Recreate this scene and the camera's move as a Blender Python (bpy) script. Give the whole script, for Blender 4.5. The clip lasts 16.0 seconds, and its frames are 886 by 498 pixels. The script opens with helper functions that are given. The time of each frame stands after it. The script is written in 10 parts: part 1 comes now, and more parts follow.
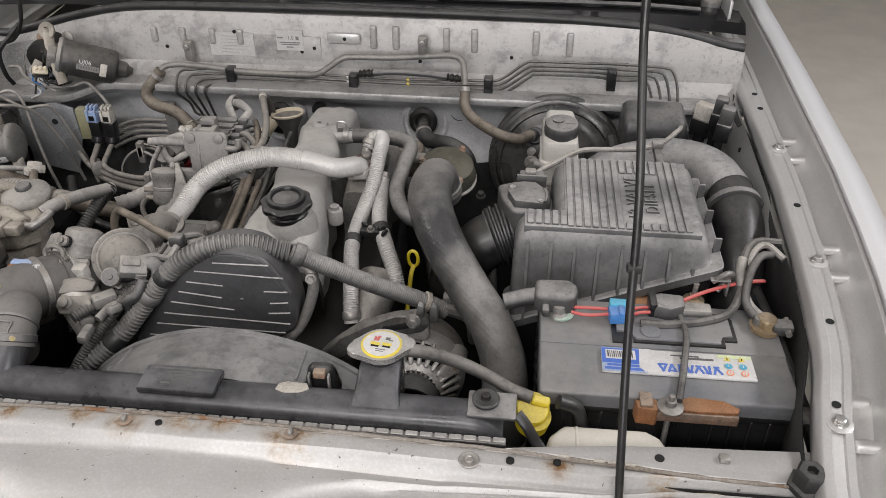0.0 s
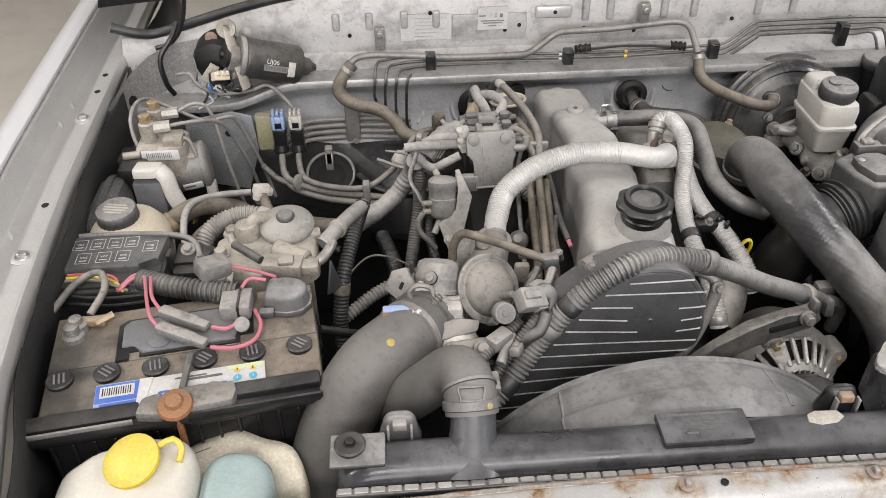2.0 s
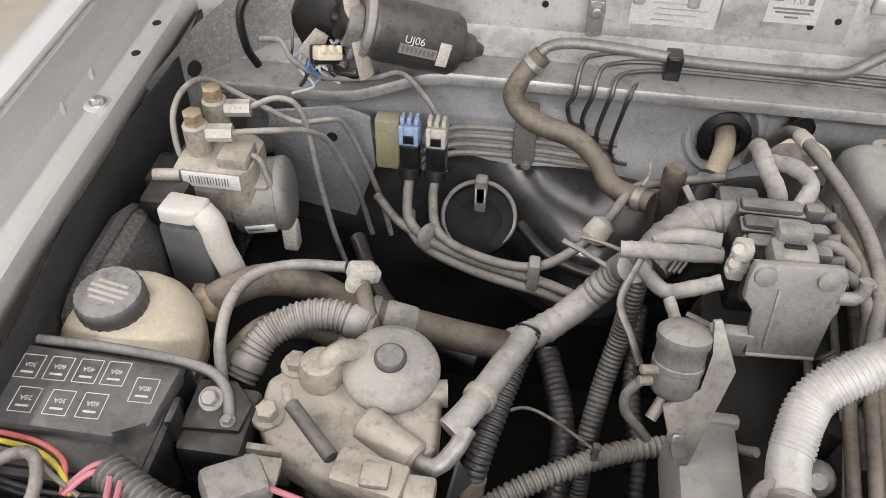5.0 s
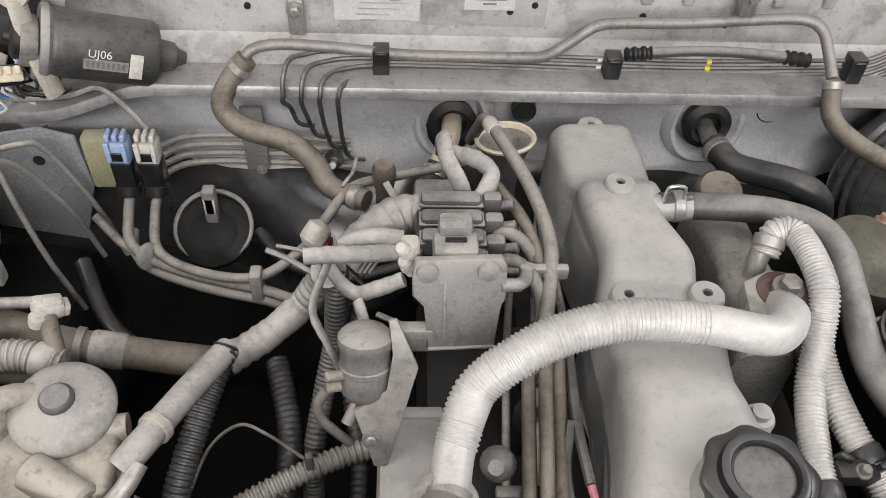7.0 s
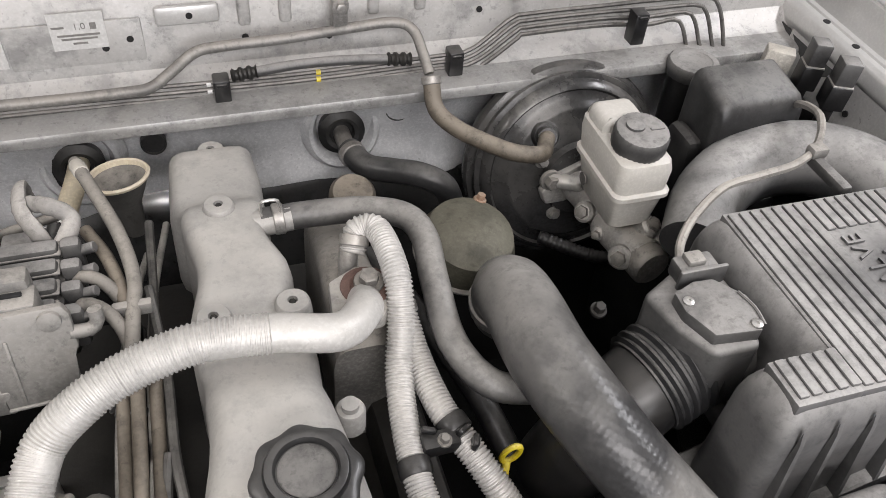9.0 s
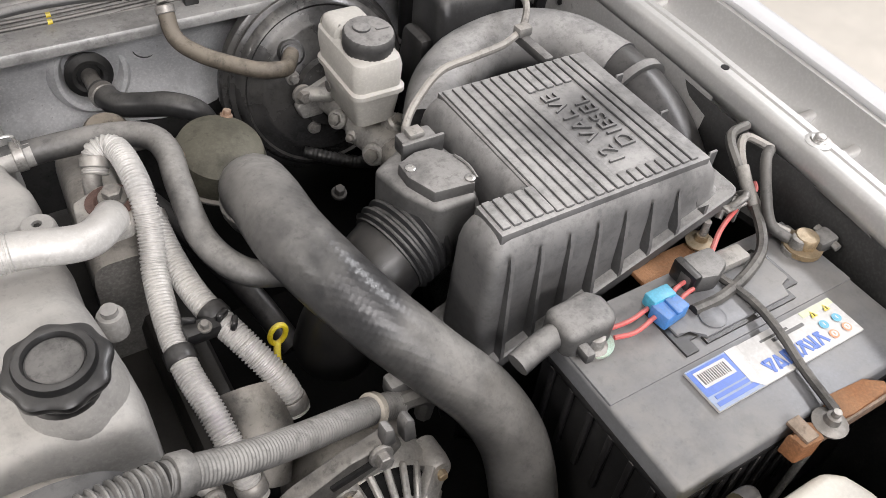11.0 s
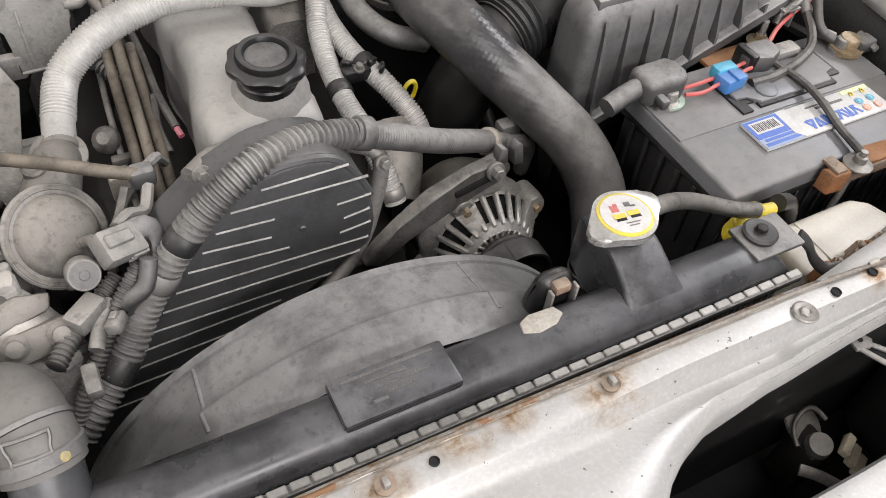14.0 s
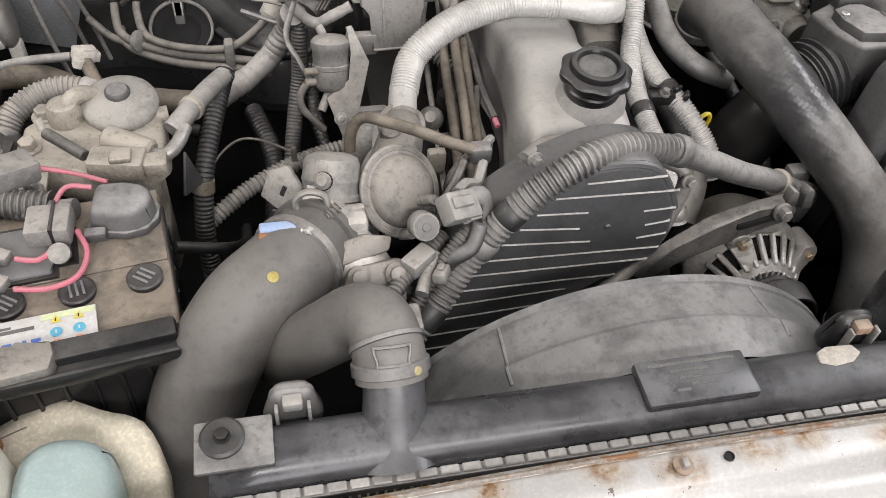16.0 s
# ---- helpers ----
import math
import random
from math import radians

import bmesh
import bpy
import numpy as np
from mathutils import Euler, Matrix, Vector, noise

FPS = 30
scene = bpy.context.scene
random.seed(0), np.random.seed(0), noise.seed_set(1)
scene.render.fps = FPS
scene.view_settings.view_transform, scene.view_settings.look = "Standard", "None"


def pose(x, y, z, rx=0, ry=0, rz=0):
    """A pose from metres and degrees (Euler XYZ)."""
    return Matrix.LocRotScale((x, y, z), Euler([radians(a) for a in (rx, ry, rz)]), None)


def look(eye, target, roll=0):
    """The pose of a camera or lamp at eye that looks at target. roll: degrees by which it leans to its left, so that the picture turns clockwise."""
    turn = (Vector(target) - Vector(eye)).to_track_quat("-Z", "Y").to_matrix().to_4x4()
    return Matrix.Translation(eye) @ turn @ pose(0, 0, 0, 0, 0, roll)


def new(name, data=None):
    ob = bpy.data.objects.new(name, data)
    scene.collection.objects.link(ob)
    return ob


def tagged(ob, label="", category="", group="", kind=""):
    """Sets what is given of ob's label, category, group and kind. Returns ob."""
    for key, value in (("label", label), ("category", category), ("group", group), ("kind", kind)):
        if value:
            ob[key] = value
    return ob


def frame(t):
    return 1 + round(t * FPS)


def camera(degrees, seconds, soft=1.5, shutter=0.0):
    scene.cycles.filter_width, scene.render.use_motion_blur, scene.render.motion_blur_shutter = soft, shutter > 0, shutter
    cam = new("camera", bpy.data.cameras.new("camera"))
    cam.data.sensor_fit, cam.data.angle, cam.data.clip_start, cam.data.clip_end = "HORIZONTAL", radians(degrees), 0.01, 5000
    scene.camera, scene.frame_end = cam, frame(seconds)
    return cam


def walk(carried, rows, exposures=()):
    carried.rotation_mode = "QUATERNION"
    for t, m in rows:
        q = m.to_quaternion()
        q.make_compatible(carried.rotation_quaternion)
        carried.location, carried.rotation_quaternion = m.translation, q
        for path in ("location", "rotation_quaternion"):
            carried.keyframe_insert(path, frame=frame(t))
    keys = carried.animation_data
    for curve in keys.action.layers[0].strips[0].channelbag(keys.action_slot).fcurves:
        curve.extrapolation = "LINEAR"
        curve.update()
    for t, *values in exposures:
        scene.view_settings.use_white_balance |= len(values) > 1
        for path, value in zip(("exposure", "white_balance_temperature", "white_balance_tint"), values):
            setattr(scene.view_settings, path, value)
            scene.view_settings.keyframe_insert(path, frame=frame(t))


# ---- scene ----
cam = camera(56.6, 16.0, soft=0.65)
METRES, EYE, TILT, LEAN, TURN = 2.28, 1.62, -35.0, 0.0, 6.0
ROWS = [
    (0.0, 0.0, 0.0, 0.0, 0.0, 0.0, -0.0),
    (0.5, -0.0613, 0.0249, 0.0124, -2.94, -0.6, 1.67),
    (1.0, -0.1603, 0.0233, 0.0177, -6.08, -1.45, 3.77),
    (1.5, -0.2361, 0.0301, 0.0199, -9.08, -2.98, 5.29),
    (2.0, -0.2697, 0.0736, 0.0425, -8.06, -3.36, 6.22),
    (2.5, -0.2867, 0.1255, 0.0618, -6.15, -3.98, 5.88),
    (3.0, -0.2999, 0.1773, 0.0807, -5.22, -5.52, 4.3),
    (5.5, -0.2632, 0.3244, 0.1307, 1.76, -10.37, -2.41),
    (6.0, -0.2451, 0.3234, 0.1329, -0.54, -10.69, -1.3),
    (6.5, -0.2261, 0.3195, 0.1333, -3.61, -10.91, 0.37),
    (7.0, -0.2025, 0.3173, 0.1342, -7.6, -11.01, 2.41),
    (7.5, -0.1789, 0.3121, 0.1334, -11.44, -11.12, 4.57),
    (8.0, -0.1596, 0.3062, 0.1323, -14.86, -11.33, 6.6),
    (8.5, -0.1405, 0.3011, 0.1302, -17.85, -11.6, 8.3),
    (9.0, -0.1214, 0.2917, 0.1285, -21.39, -11.75, 9.94),
    (9.5, -0.1006, 0.2802, 0.123, -25.33, -12.45, 11.77),
    (12.0, -0.1135, 0.2204, 0.0774, -37.12, -20.41, 17.51),
    (12.5, -0.1293, 0.2093, 0.0662, -37.61, -21.29, 17.5),
    (13.0, -0.1474, 0.1991, 0.0553, -36.93, -21.6, 17.02),
    (13.5, -0.1743, 0.1918, 0.049, -34.09, -20.9, 15.9),
    (14.0, -0.1989, 0.1862, 0.0484, -30.79, -19.43, 14.43),
    (14.5, -0.2094, 0.1845, 0.0512, -27.93, -17.94, 12.76),
    (15.0, -0.2245, 0.1853, 0.0528, -24.47, -16.54, 10.88),
    (15.5, -0.2422, 0.184, 0.0533, -20.84, -15.46, 8.7),
    (16.0, -0.2603, 0.1804, 0.0523, -16.61, -14.69, 6.46),
]
walk(cam, [(t, pose(0, 0, EYE, TILT, LEAN, TURN) @ pose(METRES * x, METRES * y, METRES * z, 90 + pitch, roll, yaw)) for t, x, y, z, yaw, pitch, roll in ROWS],
     [(0.0, -0.5), (0.5, -0.4), (1.0, -0.28), (1.5, -0.12), (2.5, 0.0), (3.5, 0.02), (7.0, 0.03), (8.0, -0.02), (8.5, -0.05), (9.0, 0.02), (9.5, 0.12), (12.0, -0.02), (13.0, -0.1), (13.5, -0.12), (14.5, -0.03), (16.0, 0.02)])

# ---- light ----
# Assumed workshop light: unseen tubes overhead and a wide lamp ahead of the car.
world = bpy.data.worlds.new("hall_air")
scene.world = world
world.use_nodes = True
world.node_tree.nodes["Background"].inputs[0].default_value = (0.9, 0.95, 1.0, 1)
world.node_tree.nodes["Background"].inputs[1].default_value = 0.12


def area_lamp(x, y, z, sx, sy, watts, target=None, colour=(1.0, 0.955, 0.955)):
    data = bpy.data.lights.new("ceiling_tube", "AREA")
    data.shape, data.size, data.size_y, data.energy, data.color = "RECTANGLE", sx, sy, watts, colour
    ob = new("ceiling_tube", data)
    ob.matrix_world = look((x, y, z), target or (x, y + 0.001, 0))
    return ob


area_lamp(-0.4, -0.4, 3.5, 2.4, 0.30, 26)
# added from ahead to reach the lower firewall under its ledge
area_lamp(-0.4, -1.9, 3.3, 2.4, 0.30, 86, (-0.4, 1.0, 0.9))
area_lamp(2.6, 1.0, 3.4, 0.30, 2.4, 130, None, (0.975, 0.965, 1.0))
area_lamp(-3.3, 1.0, 3.4, 0.30, 2.4, 92, None, (1.0, 0.955, 0.925))
# wide unseen lamp added ahead of the car for cool frontal light
area_lamp(-0.5, -4.4, 2.05, 3.4, 2.0, 150, (-0.4, 1.2, 0.95), (0.97, 0.955, 0.985))
scene.view_settings.exposure = 0.0

# ---- materials ----
def mat(name, colour, rough=0.5, metal=0.0, second=None, scale=40.0, mix=0.5, bump=0.05, bump_scale=None,
        dust=0.0, dust_colour=(0.36, 0.33, 0.29), dust_scale=14.0, spots=None, spot_level=0.64, coat=0.0, random=0.0, fall=(-0.1, 0.85), weave=0.0, patch=None, chips=0.0, grime=None):
    """Colour with grain, broad stains, a film of dust on upward faces whose falloff also darkens the sides like
    shading, and optional spots of another colour.
    """
    m = bpy.data.materials.new(name)
    m.use_nodes = True
    nt = m.node_tree
    n, l = nt.nodes, nt.links
    p = n["Principled BSDF"]
    geo = n.new("ShaderNodeNewGeometry")

    def noisy(sc, detail=5.0, rough_=0.6):
        t = n.new("ShaderNodeTexNoise")
        t.inputs["Scale"].default_value = sc
        t.inputs["Detail"].default_value = detail
        t.inputs["Roughness"].default_value = rough_
        l.new(geo.outputs["Position"], t.inputs["Vector"])
        return t.outputs["Fac"]

    def ramp(src, lo, hi):
        r = n.new("ShaderNodeMapRange")
        r.inputs["From Min"].default_value, r.inputs["From Max"].default_value = lo, hi
        l.new(src, r.inputs["Value"])
        return r.outputs["Result"]

    def blend(fac, a, b):
        x = n.new("ShaderNodeMix")
        x.data_type = "RGBA"
        for k, v in ((0, fac), (6, a), (7, b)):
            if isinstance(v, (float, int)):
                x.inputs[k].default_value = v
            elif isinstance(v, tuple):
                x.inputs[k].default_value = (*v[:3], 1)
            else:
                l.new(v, x.inputs[k])
        return x.outputs[2]

    def times(a, k):
        x = n.new("ShaderNodeMath")
        x.operation = "MULTIPLY"
        l.new(a, x.inputs[0])
        if isinstance(k, (float, int)):
            x.inputs[1].default_value = k
        else:
            l.new(k, x.inputs[1])
        return x.outputs[0]

    second = second or tuple(c * 0.72 for c in colour)
    big = ramp(noisy(scale * 0.3), 0.36, 0.64)
    mid = ramp(noisy(scale * 2.2, 6.0, 0.7), 0.35, 0.68)
    fine = ramp(noisy(max(300.0, scale * 6.0), 2.0), 0.45, 0.72)
    col = blend(times(big, mix), colour, second)
    col = blend(times(mid, 0.48 * mix), col, tuple(c * 0.55 for c in colour))
    col = blend(times(fine, 0.48 * mix), col, tuple(min(1, c * 1.5 + 0.012) for c in colour))
    if spots:
        col = blend(ramp(noisy(scale * 0.9, 6.0, 0.7), spot_level, spot_level + 0.05), col, spots)
    if chips:
        col = blend(times(ramp(noisy(150.0, 3.0, 0.6), 0.685, 0.705), chips), col, (0.07, 0.06, 0.05))
    if dust:
        sep = n.new("ShaderNodeSeparateXYZ")
        l.new(geo.outputs["Normal"], sep.inputs[0])
        # steep ramp by normal: dust on tops, sides left dark to deepen the shading
        up = ramp(sep.outputs["Z"], *fall)
        pat = ramp(noisy(dust_scale * 0.8, 6.0, 0.6), *(patch or (0.22, 0.5)))
        pat2 = ramp(noisy(dust_scale * 9.0, 5.0, 0.75), 0.0, 0.5)
        film = times(times(times(up, pat), pat2), dust)
        dcol = blend(times(fine, 0.3), dust_colour, tuple(c * 0.68 for c in dust_colour))
        col = blend(film, col, dcol)
        rr = n.new("ShaderNodeMapRange")
        l.new(film, rr.inputs["Value"])
        rr.inputs["To Min"].default_value, rr.inputs["To Max"].default_value = rough, max(rough, 0.62)
        l.new(rr.outputs["Result"], p.inputs["Roughness"])
    else:
        rr = n.new("ShaderNodeMapRange")
        l.new(big, rr.inputs["Value"])
        rr.inputs["To Min"].default_value, rr.inputs["To Max"].default_value = rough * 0.85, min(1, rough * 1.2)
        l.new(rr.outputs["Result"], p.inputs["Roughness"])
    grime = (0.55 if dust >= 0.5 else 0.0) if grime is None else grime
    if grime:
        smear = ramp(noisy(21.0, 9.0, 0.7), 0.50, 0.63)
        fleck = ramp(noisy(110.0, 4.0, 0.7), 0.56, 0.68)
        col = blend(times(smear, grime), col, tuple(c * 0.38 for c in colour))
        col = blend(times(fleck, 0.8 * grime), col, tuple(c * 0.30 for c in colour))
    if random:
        info = n.new("ShaderNodeObjectInfo")
        hs = n.new("ShaderNodeHueSaturation")
        mr = n.new("ShaderNodeMapRange")
        l.new(info.outputs["Random"], mr.inputs["Value"])
        mr.inputs["To Min"].default_value, mr.inputs["To Max"].default_value = 1 - random, 1 + random
        l.new(mr.outputs["Result"], hs.inputs["Value"])
        l.new(col, hs.inputs["Color"])
        col = hs.outputs["Color"]
    l.new(col, p.inputs["Base Color"])
    p.inputs["Metallic"].default_value = metal
    p.inputs["Coat Weight"].default_value = coat
    p.inputs["Coat Roughness"].default_value = 0.15
    if bump:
        b = n.new("ShaderNodeBump")
        b.inputs["Strength"].default_value = bump
        b.inputs["Distance"].default_value = 0.002
        height = noisy(bump_scale or scale * 5, 4.0)
        if weave:
            for turn in ((1.0, 1.0, 0.6), (1.0, -1.0, -0.6)):
                w = n.new("ShaderNodeTexWave")
                w.inputs["Scale"].default_value = weave
                vm = n.new("ShaderNodeVectorMath")
                vm.operation = "MULTIPLY"
                vm.inputs[1].default_value = turn
                l.new(geo.outputs["Position"], vm.inputs[0])
                l.new(vm.outputs[0], w.inputs["Vector"])
                w.bands_direction = "DIAGONAL"
                height = times(height, ramp(w.outputs["Fac"], -0.6, 1.0))
        l.new(height, b.inputs["Height"])
        l.new(b.outputs["Normal"], p.inputs["Normal"])
    return m


PAINT = mat("silver_body_paint", (0.62, 0.617, 0.607), 0.34, 0.45, (0.60, 0.592, 0.572), 8, 0.4, 0.015, 60, dust=0.3, dust_colour=(0.52, 0.5, 0.46), coat=0.2, fall=(-0.3, 1.1))
WING = mat("silver_wing_paint", (0.83, 0.83, 0.84), 0.32, 0.18, (0.78, 0.78, 0.78), 3, 0.2, 0.0, 60, coat=0.4)
PANEL = mat("worn_silver_panel_paint", (0.51, 0.503, 0.49), 0.46, 0.4, (0.42, 0.41, 0.39), 9, 0.45, 0.01, 80, dust=0.25, dust_colour=(0.36, 0.335, 0.3), spots=(0.14, 0.118, 0.092), spot_level=0.70, fall=(0.3, 1.3), patch=(0.42, 0.6), chips=0.85)
FIREWALL = mat("dusty_firewall_paint", (0.52, 0.518, 0.51), 0.42, 0.3, (0.42, 0.415, 0.405), 7, 0.6, 0.02, 50, dust=0.6, dust_colour=(0.42, 0.40, 0.375), fall=(-0.9, 0.5), spots=(0.34, 0.33, 0.315), spot_level=0.64, chips=0.5)
LOWWALL = mat("lower_firewall_paint", (0.70, 0.71, 0.725), 0.36, 0.15, (0.60, 0.605, 0.615), 4, 0.7, 0.03, 18, dust=0.3, dust_colour=(0.56, 0.545, 0.52), chips=0.4, grime=0.25)
TUNNEL = mat("undersealed_tunnel_steel", (0.10, 0.10, 0.102), 0.2, 0.7, (0.19, 0.188, 0.183), 6, 0.9, 0.2, 9, dust=0.3, dust_colour=(0.15, 0.13, 0.10), patch=(0.50, 0.68), fall=(0.2, 1.2), grime=0.5)
GALV = mat("zinc_steel", (0.42, 0.41, 0.395), 0.4, 0.6, (0.26, 0.252, 0.238), 30, 0.9, 0.08, dust=0.6, dust_colour=(0.38, 0.35, 0.31))
TABZINC = mat("crimp_tab_zinc", (0.42, 0.415, 0.40), 0.45, 0.3, (0.28, 0.27, 0.255), 40, 0.9, 0.05, dust=0.4, dust_colour=(0.38, 0.355, 0.32), random=0.15)
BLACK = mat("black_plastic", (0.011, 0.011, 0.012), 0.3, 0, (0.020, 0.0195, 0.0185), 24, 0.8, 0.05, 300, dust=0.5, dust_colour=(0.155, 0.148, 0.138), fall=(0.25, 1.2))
DUSTY = mat("dusty_black_plastic", (0.046, 0.046, 0.047), 0.42, 0, (0.065, 0.064, 0.062), 16, 0.9, 0.03, 300, dust=1.0, dust_colour=(0.285, 0.276, 0.263), fall=(0.0, 1.05), grime=0.4)
AIRBOX = mat("dusty_air_cleaner_plastic", (0.062, 0.0625, 0.064), 0.45, 0, (0.085, 0.084, 0.083), 10, 0.8, 0.03, 260, dust=1.0, dust_colour=(0.37, 0.362, 0.35), dust_scale=9.0, fall=(-0.1, 0.95), patch=(0.26, 0.55), grime=0.3)
SHROUDDARK = mat("dusty_dark_cover_plastic", (0.024, 0.0242, 0.025), 0.36, 0, (0.035, 0.035, 0.035), 9, 0.8, 0.02, 250, dust=0.8, dust_colour=(0.20, 0.193, 0.182), fall=(0.35, 1.05), patch=(0.30, 0.58), grime=0.5)
SHROUD = mat("grey_shroud_plastic", (0.06, 0.061, 0.062), 0.3, 0, (0.05, 0.05, 0.049), 9, 0.8, 0.02, 250, dust=1.0, dust_colour=(0.30, 0.296, 0.288), dust_scale=7.0, patch=(0.10, 0.62), fall=(-0.1, 1.0), grime=0.38)
RUBBER = mat("grey_rubber_hose", (0.06, 0.059, 0.056), 0.5, 0, (0.09, 0.086, 0.08), 16, 0.8, 0.03, 350, dust=1.0, dust_colour=(0.245, 0.229, 0.205), fall=(0.0, 1.1))
INTAKE = mat("large_rubber_hose", (0.036, 0.036, 0.037), 0.32, 0, (0.060, 0.059, 0.058), 7, 0.8, 0.22, 200, dust=0.95, dust_colour=(0.305, 0.294, 0.274), dust_scale=6.5, weave=75.0, patch=(0.38, 0.60), fall=(-0.15, 1.05), grime=0.3)
MATTEHOSE = mat("matte_dusty_hose", (0.085, 0.081, 0.076), 0.55, 0, (0.11, 0.104, 0.096), 5, 0.8, 0.04, 120, dust=0.8, dust_colour=(0.27, 0.257, 0.236), dust_scale=5.0, patch=(0.25, 0.65), fall=(-0.2, 1.1), grime=0.25)
BROWNHOSE = mat("brown_dusty_hose", (0.11, 0.092, 0.07), 0.6, 0, (0.07, 0.06, 0.047), 40, 0.9, 0.05, dust=1.0, dust_colour=(0.24, 0.208, 0.166), fall=(-0.1, 1.1), grime=0.65)
FOIL = mat("silver_heat_sleeve", (0.60, 0.592, 0.576), 0.44, 0.25, (0.50, 0.488, 0.465), 14, 0.6, 0.02, dust=0.5, dust_colour=(0.46, 0.435, 0.395), fall=(-0.2, 1.1), grime=0.25)
ELBOWCAST = mat("bare_white_casting", (0.70, 0.685, 0.65), 0.42, 0.25, (0.52, 0.49, 0.44), 22, 0.9, 0.12, 240, dust=0.6, dust_colour=(0.52, 0.48, 0.42), spots=(0.16, 0.12, 0.085), spot_level=0.62, grime=0.45)
CAST = mat("dusty_cast_aluminium", (0.26, 0.253, 0.24), 0.5, 0.45, (0.12, 0.113, 0.103), 22, 1.0, 0.2, 260, dust=1.0, dust_colour=(0.340, 0.316, 0.282), fall=(-0.1, 1.0))
LINESTEEL = mat("bare_line_steel", (0.20, 0.195, 0.19), 0.42, 0.5, (0.13, 0.128, 0.12), 60, 0.9, 0.05, dust=0.5, dust_colour=(0.34, 0.32, 0.29))
BRIGHTCAST = mat("clean_cast_aluminium", (0.50, 0.49, 0.47), 0.4, 0.5, (0.36, 0.345, 0.32), 24, 0.9, 0.15, 240, dust=0.7, dust_colour=(0.48, 0.45, 0.40), spots=(0.12, 0.108, 0.093), spot_level=0.63, fall=(-0.1, 1.1))
COVER = mat("valve_cover_paint", (0.36, 0.353, 0.34), 0.48, 0.15, (0.29, 0.281, 0.265), 7, 0.8, 0.04, 160, dust=0.95, dust_colour=(0.50, 0.482, 0.448), dust_scale=7.0, patch=(0.22, 0.55), fall=(-0.15, 0.95), grime=0.22)
TIMING = mat("black_ribbed_plastic", (0.058, 0.0585, 0.061), 0.34, 0, (0.072, 0.072, 0.074), 9, 0.8, 0.02, 300, grime=0.4, dust=0.5, dust_colour=(0.198, 0.194, 0.184), fall=(0.1, 1.1))
RIB = mat("worn_rib_edge", (0.45, 0.44, 0.42), 0.55, 0, (0.2, 0.194, 0.185), 60, 0.9, 0.05)
BATTERY = mat("grey_battery_lid", (0.165, 0.170, 0.182), 0.40, 0, (0.19, 0.192, 0.196), 10, 0.5, 0.02, 300, dust=0.6, dust_colour=(0.30, 0.285, 0.26), dust_scale=9.0, patch=(0.40, 0.62), grime=0.2)
BATTERYTAN = mat("dust_caked_battery_lid", (0.062, 0.060, 0.058), 0.36, 0, (0.10, 0.094, 0.085), 10, 0.7, 0.03, 300, dust=1.0, dust_colour=(0.235, 0.198, 0.155), dust_scale=7.0, patch=(0.38, 0.58), grime=0.45)
BATCASE = mat("black_battery_case", (0.012, 0.012, 0.013), 0.3, 0, (0.022, 0.021, 0.02), 20, 0.8, 0.03, dust=0.4, dust_colour=(0.13, 0.122, 0.108), fall=(0.2, 1.1), patch=(0.4, 0.6))
CREAM = mat("aged_cream_plastic", (0.70, 0.63, 0.49), 0.4, 0, (0.60, 0.50, 0.35), 12, 0.7, 0.03, dust=0.4, dust_colour=(0.5, 0.44, 0.36))
MILKY = mat("milky_reservoir_plastic", (0.60, 0.585, 0.545), 0.4, 0, (0.54, 0.505, 0.445), 9, 0.5, 0.01, dust=0.3, dust_colour=(0.50, 0.47, 0.42))
WHITEPLASTIC = mat("white_plastic", (0.60, 0.58, 0.53), 0.45, 0, (0.44, 0.415, 0.365), 30, 0.9, 0.04, dust=0.7, dust_colour=(0.42, 0.39, 0.335))
TANK = mat("translucent_tank_plastic", (0.66, 0.63, 0.555), 0.36, 0, (0.58, 0.55, 0.475), 6, 0.4, 0.01, dust=0.3, dust_colour=(0.50, 0.46, 0.40), patch=(0.38, 0.6))
LAPPED = mat("lapped_plate_paint", (0.50, 0.495, 0.485), 0.46, 0.3, (0.44, 0.43, 0.41), 9, 0.5, 0.01, 80, dust=0.25, chips=0.4)
WASHERBLUE = mat("washer_blue_plastic", (0.30, 0.42, 0.42), 0.35, 0, (0.38, 0.48, 0.47), 10, 0.7, 0.02, dust=0.2)
YELLOW = mat("yellow_plastic", (0.82, 0.64, 0.025), 0.38, 0, (0.74, 0.55, 0.02), 40, 0.8, 0.04, dust=0.3)
BLUE = mat("blue_plastic", (0.04, 0.2, 0.58), 0.4, 0, (0.10, 0.28, 0.58), 60, 0.7, 0.03, dust=0.3)
TEAL = mat("teal_plastic", (0.07, 0.43, 0.62), 0.4, 0, (0.05, 0.35, 0.55), 60, 0.7, 0.03, dust=0.2)
PALEBLUE = mat("pale_blue_connector", (0.28, 0.40, 0.64), 0.5, 0, (0.35, 0.44, 0.6), 60, 0.7, 0.03, dust=0.4)
LABEL = mat("white_label", (0.70, 0.70, 0.69), 0.42, 0, (0.60, 0.595, 0.575), 30, 0.6, 0.01, dust=0.3, grime=0.12)
LABELBLUE = mat("blue_label_print", (0.07, 0.15, 0.5), 0.42, 0, (0.14, 0.22, 0.52), 60, 0.6, 0)
RED = mat("red_wire", (0.68, 0.09, 0.09), 0.5, 0, (0.5, 0.1, 0.08), 60, 0.7, 0.03, dust=0.3)
